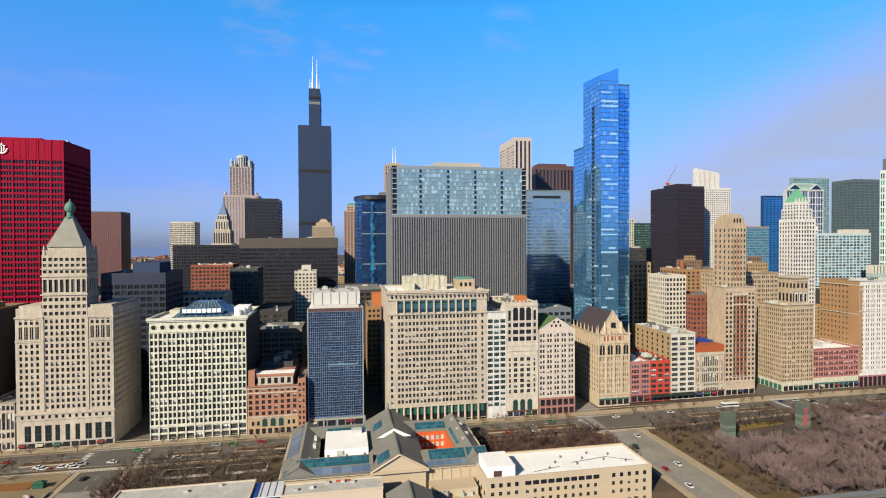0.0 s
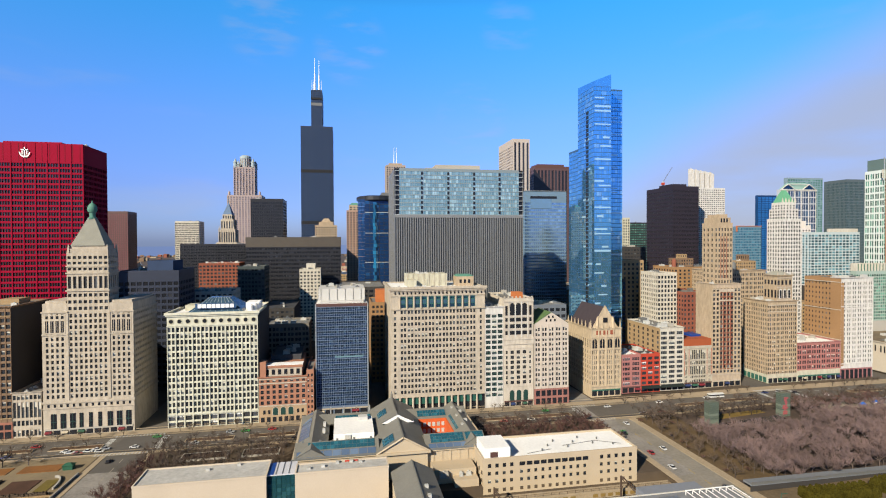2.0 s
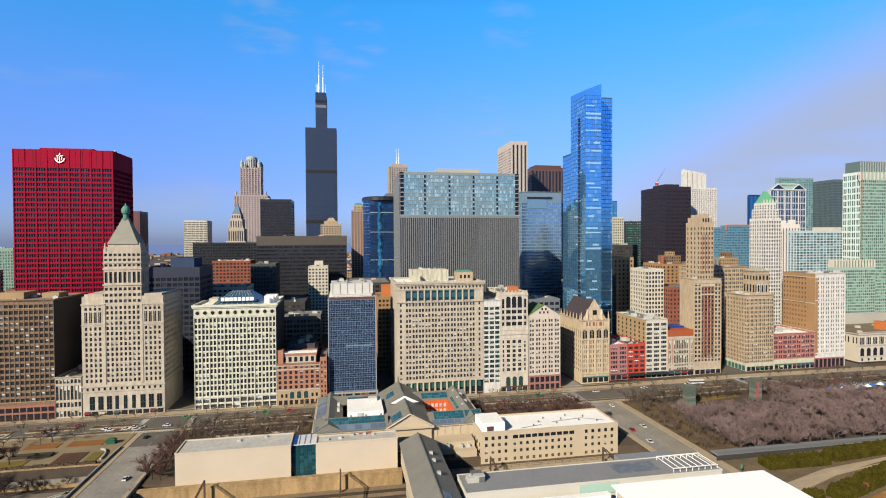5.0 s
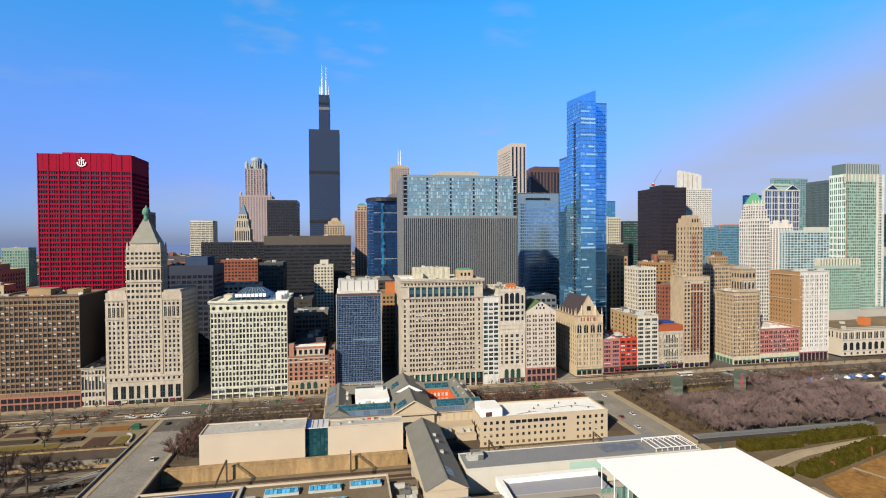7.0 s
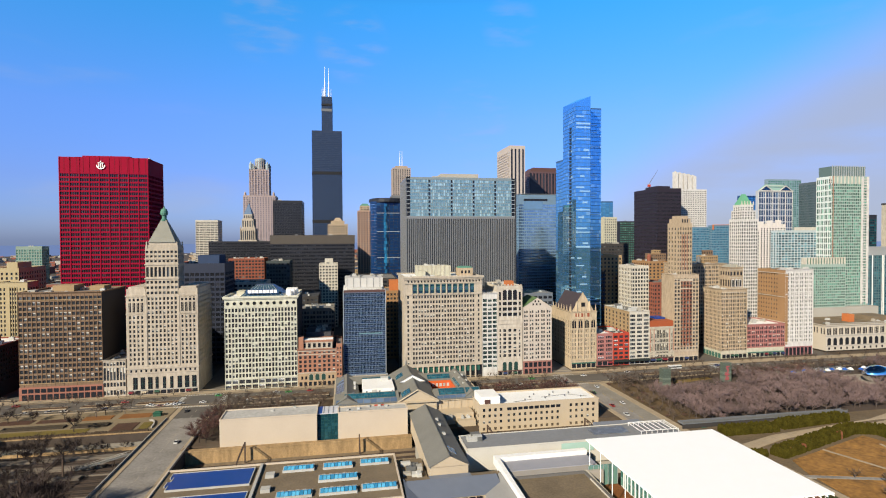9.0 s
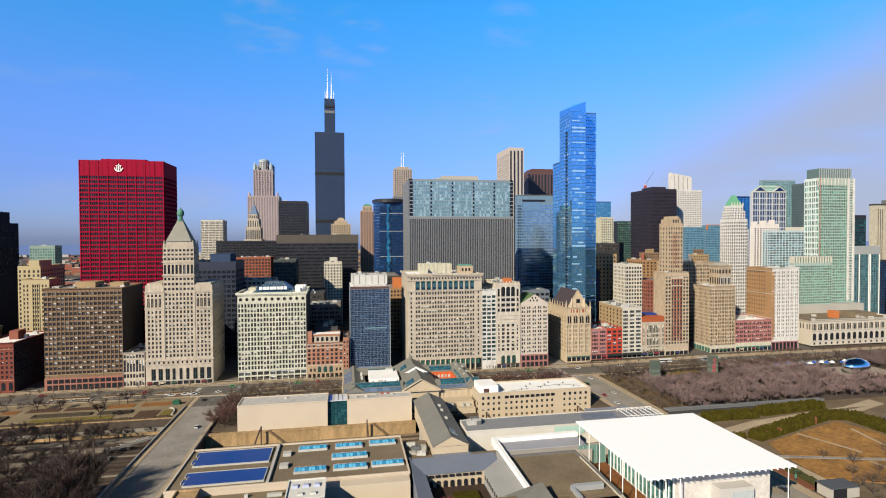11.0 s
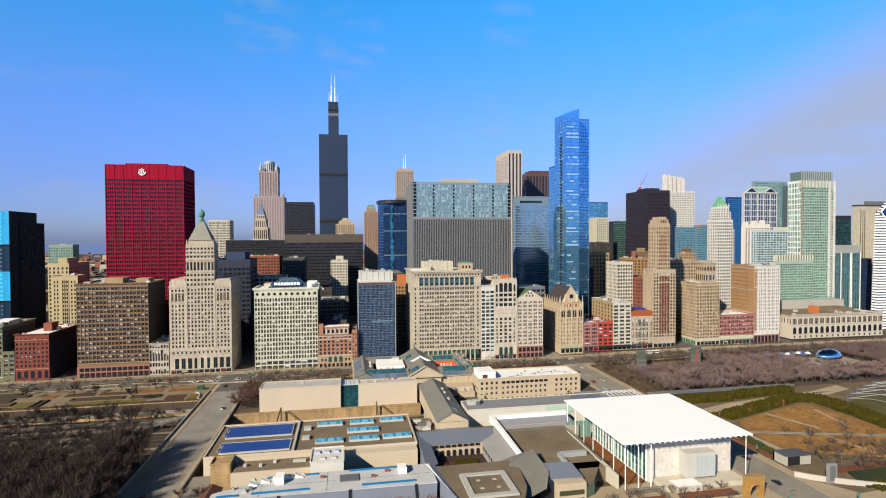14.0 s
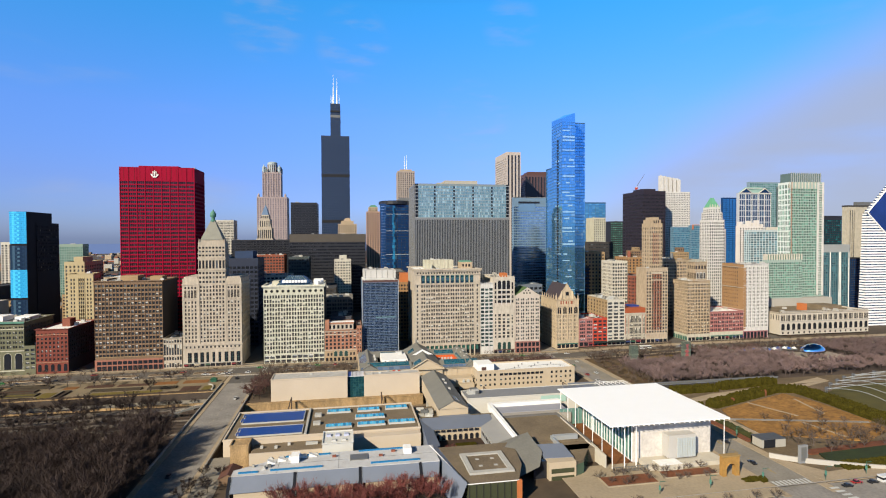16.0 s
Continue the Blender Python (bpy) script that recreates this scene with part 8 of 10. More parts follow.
part("bridge_wall", Shape().box(36.3, 150, 153, 170, 2, 12.6).ring(36.1, 150.2, 152.8, 170.2, 12.6, 13.2, 0.5), surface("ivory stone", (0.68, 0.64, 0.56), var=0.08, scale=0.1), root)
part("bridge_roof", Shape().face([(36.6, 153.3, 12.9), (149.7, 153.3, 12.9), (149.7, 169.7, 12.9), (36.6, 169.7, 12.9)]), surface("mid grey roofing", (0.25, 0.255, 0.265), var=0.14, fine=0.6), root)
part("bridge_pier", Shape().box(36.5, 149.5, 154, 156, TRACKS, 2).box(36.5, 149.5, 167, 169, TRACKS, 2), CONCRETE, root)
part("green_glazing", Shape().box(84, 101, 152.5, 152.7, 8, 12.2), glazing("pale green glass", (0.26, 0.38, 0.33), (0.34, 0.46, 0.40), rough=0.2), root)
roof_bits(root, 38, 48, 160, 169, 12.9, 5, 13, [GREYALU, UNITMETAL])
skylight(root, (104, 158, 12.9), (20, 0, 0), (0, 9, 0), 10, 5, glazing("slate skylight glass", (0.10, 0.105, 0.11), (0.16, 0.165, 0.17), rough=0.3))
part("link_roof", Shape().box(114, 141, 170.4, 180, TRACKS, 11.4), surface("blue grey link roof", (0.24, 0.255, 0.29), var=0.14), root)
for k in range(8):
    x = 128 + k * 3
    part("roof_frame", Shape().box(x - 0.1, x + 0.1, 154.5, 154.8, 12.9, 14.5).box(x - 0.1, x + 0.1, 167.2, 167.5, 12.9, 14.5).box(x - 0.1, x + 0.1, 154.5, 167.5, 14.2, 14.5), WHITESTEEL, root)
for y in (154.45, 167.15):
    part("roof_rail", Shape().box(127.8, 149.2, y, y + 0.4, 14.5, 14.7), WHITESTEEL, root)
part("white_edge", Shape().prism([(47, 86), (48.4, 86), (49.5, 143), (93, 143.6), (93, 146.5), (47.4, 146)], 8, 12), ROOFWHITE, root, "white coped parapet")
part("lower_wall", Shape().box(49, 93, 127, 143.5, 2, 9.6), surface("taupe stone", (0.42, 0.38, 0.33), var=0.1), root)
part("step_roof", Shape().box(49.2, 92.8, 133, 143.4, 9.6, 9.9), surface("lilac grey roofing", (0.36, 0.36, 0.40), var=0.1), root)
part("brown_roof", Shape().box(49, 84, 88, 127, 2, 8.9), ROOFBROWN, root)
part("parapet", Shape().box(83.5, 84.4, 84, 127, 2, 10).box(50, 84, 126.6, 127.4, 8.9, 10), surface("dark coping", (0.16, 0.15, 0.14), var=0.2), root)
part("east_wall", Shape().prism([(83, 84.2), (84.2, 69), (85, 69), (85.6, 128), (83.6, 128)], 2, [9.6, 8.5, 8.5, 9.8, 9.8]), MARBLE, root)

gg = part("garden_glazing", Shape().box(86.4, 100.6, 128.3, 128.6, 2, 11.4), glazing("garden green glass", (0.06, 0.13, 0.11), (0.20, 0.34, 0.29), share=0.5, rough=0.15, metal=0.1), root, "green glazed garden wall")
for k in range(7):
    part("mullion", Shape().box(86.4 + k * 2.33, 86.6 + k * 2.33, 128.1, 128.28, 2, 11.4), PALEALU, gg)

# pavilion under the white canopy
root = thing("canopy_pavilion", "limestone and glass pavilion under a flat white canopy", "museum pavilion", (117, 98, 3))
part("stone_wall", Shape().box(101, 142.5, 72, 74, 2, 20.2), surface("streaked limestone wall", (0.72, 0.665, 0.60), var=0.32, scale=0.16, fine=0.7), root)
part("upper_box", Shape().box(101, 142.5, 74, 126, 2, 20), surface("pale pavilion cladding", (0.6, 0.6, 0.56), var=0.06), root)
for k in range(17):
    part("facade_mullion", Shape().box(100.2, 100.8, 73 + k * 3.1, 73.25 + k * 3.1, 2.5, 20), WHITESTEEL, root)
s = Shape()
for k in range(17):
    for j in range(5):
        s.face([(100.6, 73.3 + k * 3.1, 3 + j * 3.4), (100.6, 76.05 + k * 3.1, 3 + j * 3.4), (100.6, 76.05 + k * 3.1, 6.2 + j * 3.4), (100.6, 73.3 + k * 3.1, 6.2 + j * 3.4)])
part("facade_glazing", s, GLASSGREEN, root, kind="stuff")
part("canopy", Shape().box(85, 148.5, 65.5, 128.5, 23.0, 23.5, bottom=True), surface("bright white canopy paint", (1.16, 1.15, 1.13), var=0.02, scale=0.2, rough=0.5, bump=0), root, "flat white louvred canopy")
for k in range(24):
    part("canopy_blade", Shape().box(86 + k * 2.68, 86.25 + k * 2.68, 64.9, 128.9, 22.6, 23.05), WHITESTEEL, root)
for x, ys in ((87.2, [67.5 + k * 10.2 for k in range(7)]), (146.8, [67.5 + k * 10.2 for k in range(7)])):
    for y in ys:
        part("column", Shape().tube((x, y, 2), (x, y, 22.7), 0.21, 0.17, 8), WHITESTEEL, root)
for x in (93.5, 99.5):
    part("column", Shape().tube((x, 67.5, 2), (x, 67.5, 22.7), 0.28, 0.22, 8), WHITESTEEL, root)
part("roof_support", Shape().box(104, 140, 76, 126, 20, 22.6), GREYALU, root)
bay = part("bay_window", Shape().box(116, 130.5, 66.5, 72, 5.4, 16.4), surface("bay stone", (0.58, 0.55, 0.50), var=0.08), root)
s = Shape()
for k in range(11):
    s.box(120.6 + k * 0.9, 121.2 + k * 0.9, 66.2, 66.45, 5.8, 15)
part("blade_screen", s, surface("pale blades", (0.55, 0.6, 0.6), rough=0.4, var=0.04), bay, kind="stuff")
part("plinth", Shape().box(103, 143, 62, 72, 2, 4.6).box(107, 119, 59.5, 66, 2, 5.6), MARBLE, root)
part("plinth_top", Shape().box(107.2, 118.8, 59.7, 65.8, 5.6, 5.7), ROOFWHITE, root)

# railings, planters, old arch
rl = thing("railing", "grey metal railing at the garden terrace", "railing", (94, 62.5, 3))
for k in range(24):
    part("baluster", Shape().box(85 + k * 0.75, 85.2 + k * 0.75, 62.4, 62.6, 3, 5.2), GREYALU, rl)
part("handrail", Shape().box(85, 103, 62.35, 62.65, 5.1, 5.3), GREYALU, rl)
strip("garden_bed", 86, 100.5, 63, 128, 0.15, surface("rusty planting", (0.22, 0.08, 0.02), var=0.5, scale=0.3, fine=1.5), "rust coloured planting under the canopy", "planting bed", z=2.2)
strip("terrace_pavement", 60, 146, 30, 72, 0.1, surface("beige terrace paving", (0.42, 0.335, 0.225), var=0.2, scale=0.1, fine=0.8), "pale beige museum terrace paving", "pavement", z=2.4)
for x0, x1, y0, y1 in ((76, 101, 50, 59.5), (106, 133, 53, 60)):
    b = thing("planter", "low stone planter with russet ground cover", "planter", ((x0 + x1) / 2, y0, 2.5), group="terrace planters")
    part("rim", Shape().ring(x0, x1, y0, y1, 2.4, 3.0, 0.5), bpy.data.materials["beige terrace paving"], b)
    part("soil", Shape().box(x0 + 0.5, x1 - 0.5, y0 + 0.5, y1 - 0.5, 2.4, 3.0), RUSTLEAF, b)
ar = thing("stone_arch", "salvaged golden terracotta entrance arch standing alone", "arch", (136, 50, 2))
GOLD = surface("golden terracotta", (0.42, 0.23, 0.06), var=0.3, scale=0.5)
for xa, xb in ((132.5, 134.4), (139, 141)):
    part("arch_pier", Shape().box(xa, xb, 50, 52.4, 2.4, 11.5), GOLD, ar)
a = Shape()
for q in range(8):
    xa, xb = 136.7 + 2.3 * math.cos(q * 0.3927), 136.7 + 2.3 * math.cos((q + 1) * 0.3927)
    za, zb = 6 + 2.3 * math.sin(q * 0.3927), 6 + 2.3 * math.sin((q + 1) * 0.3927)
    a.face([(xa, 50, za), (xa, 50, 11.5), (xb, 50, 11.5), (xb, 50, zb)])
    a.face([(xa, 52.4, za), (xb, 52.4, zb), (xb, 52.4, 11.5), (xa, 52.4, 11.5)])
    a.face([(xa, 50, za), (xb, 50, zb), (xb, 52.4, zb), (xa, 52.4, za)])
part("arch_body", a, GOLD, ar)
part("coping", Shape().box(132.2, 141.3, 49.7, 52.7, 11.5, 12), surface("arch coping", (0.4, 0.26, 0.1), var=0.2), ar)
for q in range(8):
    c, d = q * 0.3927, (q + 1) * 0.3927
    part("voussoir", Shape().tube((136.7 + 2.6 * math.cos(c), 49.85, 6 + 2.6 * math.sin(c)), (136.7 + 2.6 * math.cos(d), 49.85, 6 + 2.6 * math.sin(d)), 0.3, 0.3, 5), GOLD, ar)

# ---- railway ----
SOOTYCONC = surface("sooty platform concrete", (0.21, 0.175, 0.14), var=0.4, scale=0.1)
SLEEPER = surface("dark sleepers", (0.055, 0.04, 0.03), var=0.4, scale=0.6)


def track(y, x0, x1):
    t = thing("railway_track", "rusty railway track on brown ballast", "railway track", ((x0 + x1) / 2, y, TRACKS), group="parallel tracks")
    part("sleeper_bed", Shape().box(x0, x1, y - 1.4, y + 1.4, TRACKS, TRACKS + 0.15), SLEEPER, t)
    for d in (-0.75, 0.75):
        part("rail", Shape().box(x0, x1, y + d - 0.09, y + d + 0.09, TRACKS, TRACKS + 0.35), RAIL, t)


strip("railway_bed", -700, -130, 150.2, 239.8, 0.05, BALLAST, "brown ballast railway bed in a cutting", "railway bed", z=TRACKS)
# lighter ballast colour here paints the bed as sunlit
strip("railway_bed_north", -105.8, 149.8, 161.5, 205.8, 0.05, surface("sunlit sandy ballast", (0.24, 0.18, 0.115), var=0.4, scale=0.15, fine=1.2), "brown ballast railway bed in a cutting", "railway bed", z=TRACKS)
for y in (167, 171.5, 178, 182.5, 189, 193.5, 200):
    track(y, -105.5, 149)
for y in (168, 172.5, 179, 183.5, 190, 194.5, 203, 207.5, 216, 220.5, 229):
    track(y, -600, -131)
for y, x0, x1 in ((198.5, -420, -150), (212, -460, -145), (224.5, -420, -140), (186.5, -400, -170)):
    pf = thing("platform", "long grey railway platform", "platform", ((x0 + x1) / 2, y, TRACKS), group="station platforms")
    part("deck", Shape().box(x0, x1, y - 1.8, y + 1.8, TRACKS, TRACKS + 1.1), SOOTYCONC, pf)
    part("canopy", Shape().box(x0 + 110, x1 - 60, y - 1.3, y + 1.3, TRACKS + 4.2, TRACKS + 4.5), surface("canopy felt", (0.10, 0.085, 0.08), var=0.3, scale=0.1), pf)
    for k in range(int((x1 - x0 - 70) / 12)):
        part("post", Shape().tube((x0 + 33 + k * 12, y, TRACKS + 1.1), (x0 + 33 + k * 12, y, TRACKS + 4.2), 0.15, 0.15, 6), RAIL, pf)


def gantry(x, y0, y1):
    g = thing("catenary_gantry", "brown steel railway gantry with arched brace", "gantry", (x, y0, TRACKS), group="railway gantries")
    part("mast", Shape().box(x - 0.35, x + 0.35, y0 - 0.35, y0 + 0.35, TRACKS, 5.6), RAIL, g)
    part("mast", Shape().box(x - 0.35, x + 0.35, y1 - 0.35, y1 + 0.35, TRACKS, 3), RAIL, g)
    s = Shape()
    for k in range(8):
        a, b = k / 8, (k + 1) / 8
        s.tube((x, y0 + (y1 - y0) * a, 5.6 - 2.6 * a * a), (x, y0 + (y1 - y0) * b, 5.6 - 2.6 * b * b), 0.3, 0.3, 4)
        s.tube((x, y0 + (y1 - y0) * a, 4.4 - 2.2 * a * a), (x, y0 + (y1 - y0) * b, 4.4 - 2.2 * b * b), 0.2, 0.2, 4)
    part("arched_boom", s, RAIL, g)


# retaining strips, pipes and low walls between the tracks
for y, x0, x1, h, mt in ((175.6, -420, -135, 0.9, SOOTYCONC), (201, -380, -133, 0.7, SOOTYCONC), (233.5, -420, -133, 1.6, OLDSTONE), (236.5, -420, -133, 3.2, PALECONC), (209.8, -330, -150, 0.5, SOOTYCONC)):
    lw = thing("track_wall", "low pale concrete wall between the tracks", "wall", ((x0 + x1) / 2, y, TRACKS), group="track walls")
    n = int((x1 - x0) / 24)
    for k in range(n):
        a = x0 + (x1 - x0) * k / n
        part("wall_segment", Shape().box(a, a + (x1 - x0) / n - 0.4, y - 0.45, y + 0.45, TRACKS, TRACKS + h), mt, lw)
# steel stair down from the bridge to the platform
st = thing("station_stair", "grey steel stair from the bridge down to the platforms", "stair", (-143, 208, TRACKS))
for dy in (-1.3, 1.3):
    part("stringer", Shape().tube((-156, 208 + dy, TRACKS + 1.1), (-131, 208 + dy, GS + 0.2), 0.28, 0.28, 4), GREYALU, st)
    for q in (-148, -139):
        part("support_post", Shape().tube((q, 208 + dy, TRACKS), (q, 208 + dy, TRACKS + 1.1 + (q + 156) * 0.244), 0.14, 0.14, 6), RAIL, st)
    part("handrail", Shape().tube((-156, 208 + dy, TRACKS + 2.3), (-131, 208 + dy, GS + 1.4), 0.07, 0.07, 5), GREYALU, st)
for k in range(20):
    f = k / 19
    part("tread", Shape().box(-156 + 24.6 * f, -155 + 24.6 * f, 206.8, 209.2, TRACKS + 1.1 + (GS - TRACKS - 1) * f, TRACKS + 1.25 + (GS - TRACKS - 1) * f), GREYALU, st)
# curved pale parapet at the garden corner
gp = thing("garden_parapet", "curved pale stone parapet at the garden corner", "parapet", (-135, 252, GS))
for k in range(9):
    a, b = math.pi * 0.5 * k / 9, math.pi * 0.5 * (k + 1) / 9
    q = [(-139 + 5.5 * math.cos(v), 247 + 14 * math.sin(v)) for v in (a, b)]
    part("wall_segment", Shape().prism([q[0], q[1], (q[1][0] - 0.6, q[1][1] - 0.3), (q[0][0] - 0.7, q[0][1])], GS - 0.1, GS + 1.1), CONCRETE, gp)
for x in (-73, -13, 60, 120, -160, -220, -290):
    gantry(x, 202.5, 176)
for k in range(9):
    x = -100 + k * 14
    p = thing("catenary_mast", "thin steel railway mast beside the tracks", "mast", (x, 162.5, TRACKS), group="railway masts")
    part("pole", Shape().tube((x, 162.5, TRACKS), (x, 162.5, 2.5), 0.2, 0.15, 6), RAIL, p)

# ---- bridge road beside the museum ----
strip("road_bridge", -126.5, -106.3, -250, 287, 0.06, PALEROAD, "worn pale concrete bridge road", "road", cell=20)
strip("bridge_sidewalk", -129.4, -126.5, -250, 284, 0.25, PAVING, "pale bridge sidewalk", "pavement", cell=20)
strip("bridge_sidewalk_museum", -106.3, -104, -250, 284, 0.25, PAVING, "pale bridge sidewalk by the museum", "pavement", cell=20)
for x, nm in ((-130, "south"), (-104, "north")):
    pr = thing("bridge_parapet", "dark stone bridge parapet", "parapet", (x, 190, GS), group="bridge parapets")
    part("coping", Shape().box(x - 0.3, x + 0.3, 105, 262, GS, GS + 1.25), surface("parapet stone", (0.36, 0.33, 0.29), var=0.3, scale=0.3), pr)
    # dark face below the road paints in the shade under the bridge
    part("side_wall", Shape().box(x - 0.25, x + 0.25, 150, 240 if x < -120 else 206, TRACKS, GS), DARKSIDE, pr)
strip("museum_forecourt", -104, -93.2, 20, 118, 0.22, PALECONC, "worn pale concrete apron beside the museum", "pavement", z=GS)
sh = thing("gate_lodge", "low brown metal roofed lodge beside the apron", "lodge", (-90, 92, GS))
part("wall", Shape().box(-93, -85.5, 86, 98, GS, GS + 3), BROWNB, sh)
part("roof", Shape().gable(-93.4, -85.1, 85.6, 98.4, GS + 3, GS + 5, "y", 0, 1, 0.2), [surface("brown sheet roof", (0.13, 0.055, 0.035), var=0.3, scale=0.4), BROWNB], sh)
s = Shape()
for k in range(24):
    s.box(-116.6, -116.3, 20 + k * 11, 25 + k * 11, GS + 0.06, GS + 0.09)
whole("lane_marks", s, surface("faded road paint", (0.40, 0.35, 0.28), var=0.25, scale=0.5), "faded white lane marks on the bridge road", "road marking", kind="stuff")

# ---- garden south of the bridge road ----
gw = thing("garden_wall", "sooty stone wall between garden and railway", "wall", (-275, 240, TRACKS))
part("wall_face", Shape().box(-420, -131, 239.3, 240.1, TRACKS, GS + 0.4), surface("sooty garden stone", (0.075, 0.055, 0.042), var=0.4, scale=0.25), gw)
part("coping", Shape().box(-420, -131, 239.0, 240.4, GS + 0.4, GS + 0.8), OLDSTONE, gw)
strip("garden_paving", -420, -130.5, 240.2, 283.5, 0.08, surface("sandy garden paths", (0.26, 0.20, 0.12), var=0.25, scale=0.08, fine=0.8), "sandy formal garden paths", "pavement", z=GS)
BEDS = [(SOIL, "dark bare flower bed"), (surface("red brown mulch", (0.085, 0.04, 0.022), var=0.35, scale=0.2, fine=1.2), "red brown mulched bed"), (LAWN, "dull olive lawn panel"), (surface("ochre bed", (0.24, 0.10, 0.025), var=0.3, scale=0.2), "ochre mulched flower bed")]
r = random.Random(4)
for row, (ya, yb) in enumerate(((243, 249.5), (251.5, 260), (262.5, 270), (272, 278), (279.5, 283))):
    x = -400
    while x < -262:
        w = r.uniform(10, 34)
        mt, lb = BEDS[(0, 2, 1, 0, 3)[row] if r.random() < 0.75 else r.randrange(3)]
        b = thing("flower_bed", lb, "flower bed", (x, ya, GS), group="formal beds")
        part("bed", Shape().box(x, min(x + w, -252), ya, yb, GS, GS + 0.3), mt, b)
        if r.random() < 0.6:
            part("hedge_edge", Shape().ring(x + 0.4, min(x + w, -252) - 0.4, ya + 0.4, yb - 0.4, GS + 0.3, GS + 0.9, 0.8), surface("brown clipped box", (0.06, 0.045, 0.025), var=0.4, scale=0.6), b)
        x += w + r.uniform(3, 7)

# the formal panels nearest the bridge: bed, x and y extents
PANEL = surface("yellow olive lawn", (0.17, 0.125, 0.02), var=0.3, scale=0.12, fine=0.9)
for mt, lb, x0, x1, y0, y1 in ((PANEL, "long yellow olive lawn panel", -216, -169, 245.5, 253), (BEDS[1][0], BEDS[1][1], -218, -184, 241.4, 244.2), (BEDS[1][0], BEDS[1][1], -181, -160, 241.4, 244.2),
                               (BEDS[1][0], BEDS[1][1], -156.5, -144, 242, 259), (BEDS[3][0], BEDS[3][1], -181, -164.5, 268.3, 276), (BEDS[3][0], BEDS[3][1], -160, -142, 268.3, 276.5),
                               (BEDS[1][0], BEDS[1][1], -228, -209, 268, 275.5), (SOIL, "dark bare flower bed", -219, -185, 256, 261.5), (SOIL, "dark bare flower bed", -181, -161, 255.5, 261),
                               (PANEL, "yellow olive lawn panel", -250, -241.5, 242, 260), (SOIL, "dark sunken bed behind low hedges", -239, -233, 242, 262), (BEDS[3][0], BEDS[3][1], -242, -233, 267, 274),
                               (PANEL, "small yellow olive lawn by the bridge", -141.5, -136, 242, 258), (BEDS[1][0], BEDS[1][1], -206, -184, 268, 274)):
    b = thing("flower_bed", lb, "flower bed", ((x0 + x1) / 2, y0, GS), group="formal beds")
    part("bed", Shape().box(x0, x1, y0, y1, GS, GS + 0.3), mt, b)
    if mt is SOIL:
        part("hedge_edge", Shape().ring(x0 + 0.3, x1 - 0.3, y0 + 0.3, y1 - 0.3, GS + 0.3, GS + 1.0, 0.9), bpy.data.materials["brown clipped box"], b)

# ---- Monroe side street, park to the north ----
strip("road_monroe", 150.2, 170.5, -300, 287, 0.06, PALECONC, "worn grey concrete side street past the pavilion", "road", cell=12)
strip("pavement_monroe", 170.5, 175, 30, 284, 0.25, PAVING, "pale sidewalk by the park", "pavement", cell=12)
strip("pavement_museum", 146.6, 150.2, 30, 284, 0.25, PAVING, "pale sidewalk beside the museum", "pavement", cell=12)
strip("park_soil", 175, 470, 186, 283.5, 0.06, surface("leaf litter ground", (0.085, 0.06, 0.045), var=0.4, scale=0.08, fine=0.8), "brown leaf litter ground under bare trees", "ground", cell=12)
strip("park_lawn_edge", 175.2, 200, 196, 283, 0.12, surface("leafy brown beds", (0.13, 0.085, 0.04), var=0.45, scale=0.12, fine=0.9), "brown leafy beds beside the street", "planting bed", cell=8)

# ---- park details ----
def clumps(name, pts, w, h, mat, label, category, seed=1, step=0.95, z=None):
    """A hedge of uneven clumps along a line."""
    r, s = random.Random(seed), Shape()
    for (ax, ay), (bx, by) in zip(pts, pts[1:]):
        n = max(1, int(math.hypot(bx - ax, by - ay) / step))
        m = max(1, int(w / step))
        dx, dy = (bx - ax) / (n * step), (by - ay) / (n * step)
        for i in range(n):
            for j in range(m):
                x = ax + (bx - ax) * (i + 0.5) / n - dy * (j - (m - 1) / 2) * step + r.uniform(-0.3, 0.3)
                y = ay + (by - ay) * (i + 0.5) / n + dx * (j - (m - 1) / 2) * step + r.uniform(-0.3, 0.3)
                g = level(x, y) if z is None else z
                hh, q = h * r.uniform(0.75, 1.15), step * r.uniform(0.6, 0.85)
                s.taper(x - q, x + q, y - q, y + q, g, g + hh * 0.7, q * 0.05)
                s.taper(x - q * 0.9, x + q * 0.9, y - q * 0.9, y + q * 0.9, g + hh * 0.7, g + hh, q * 0.45)
    return whole(name, s, mat, label, category, kind="stuff")


def flat(name, pts, h, mat, label, category, kind="structure"):
    s = Shape()
    s.prism([(x, y) for x, y in pts], -1, [level(x, y) + h for x, y in pts])
    return whole(name, s, mat, label, category, kind=kind)


strip("garden_ground", 175, 470, 40, 185.8, 0.1, surface("sandy park ground", (0.16, 0.115, 0.066), var=0.45, scale=0.08, fine=0.8), "pale park paths round the garden", "pavement", cell=10)
MEADOW = thing("meadow", "orange brown winter meadow between narrow paths", "meadow", (235, 112, 3))
for plot in (((198, 134.5), (259, 151.5), (265, 133), (265.5, 94.6), (193, 119.4)), ((193, 116.2), (265, 91.2), (262, 82), (236, 71), (191, 94))):
    part("grass_plot", Shape().prism(plot, 1, [level(x, y) + 0.5 for x, y in plot]), DRYGRASS, MEADOW)
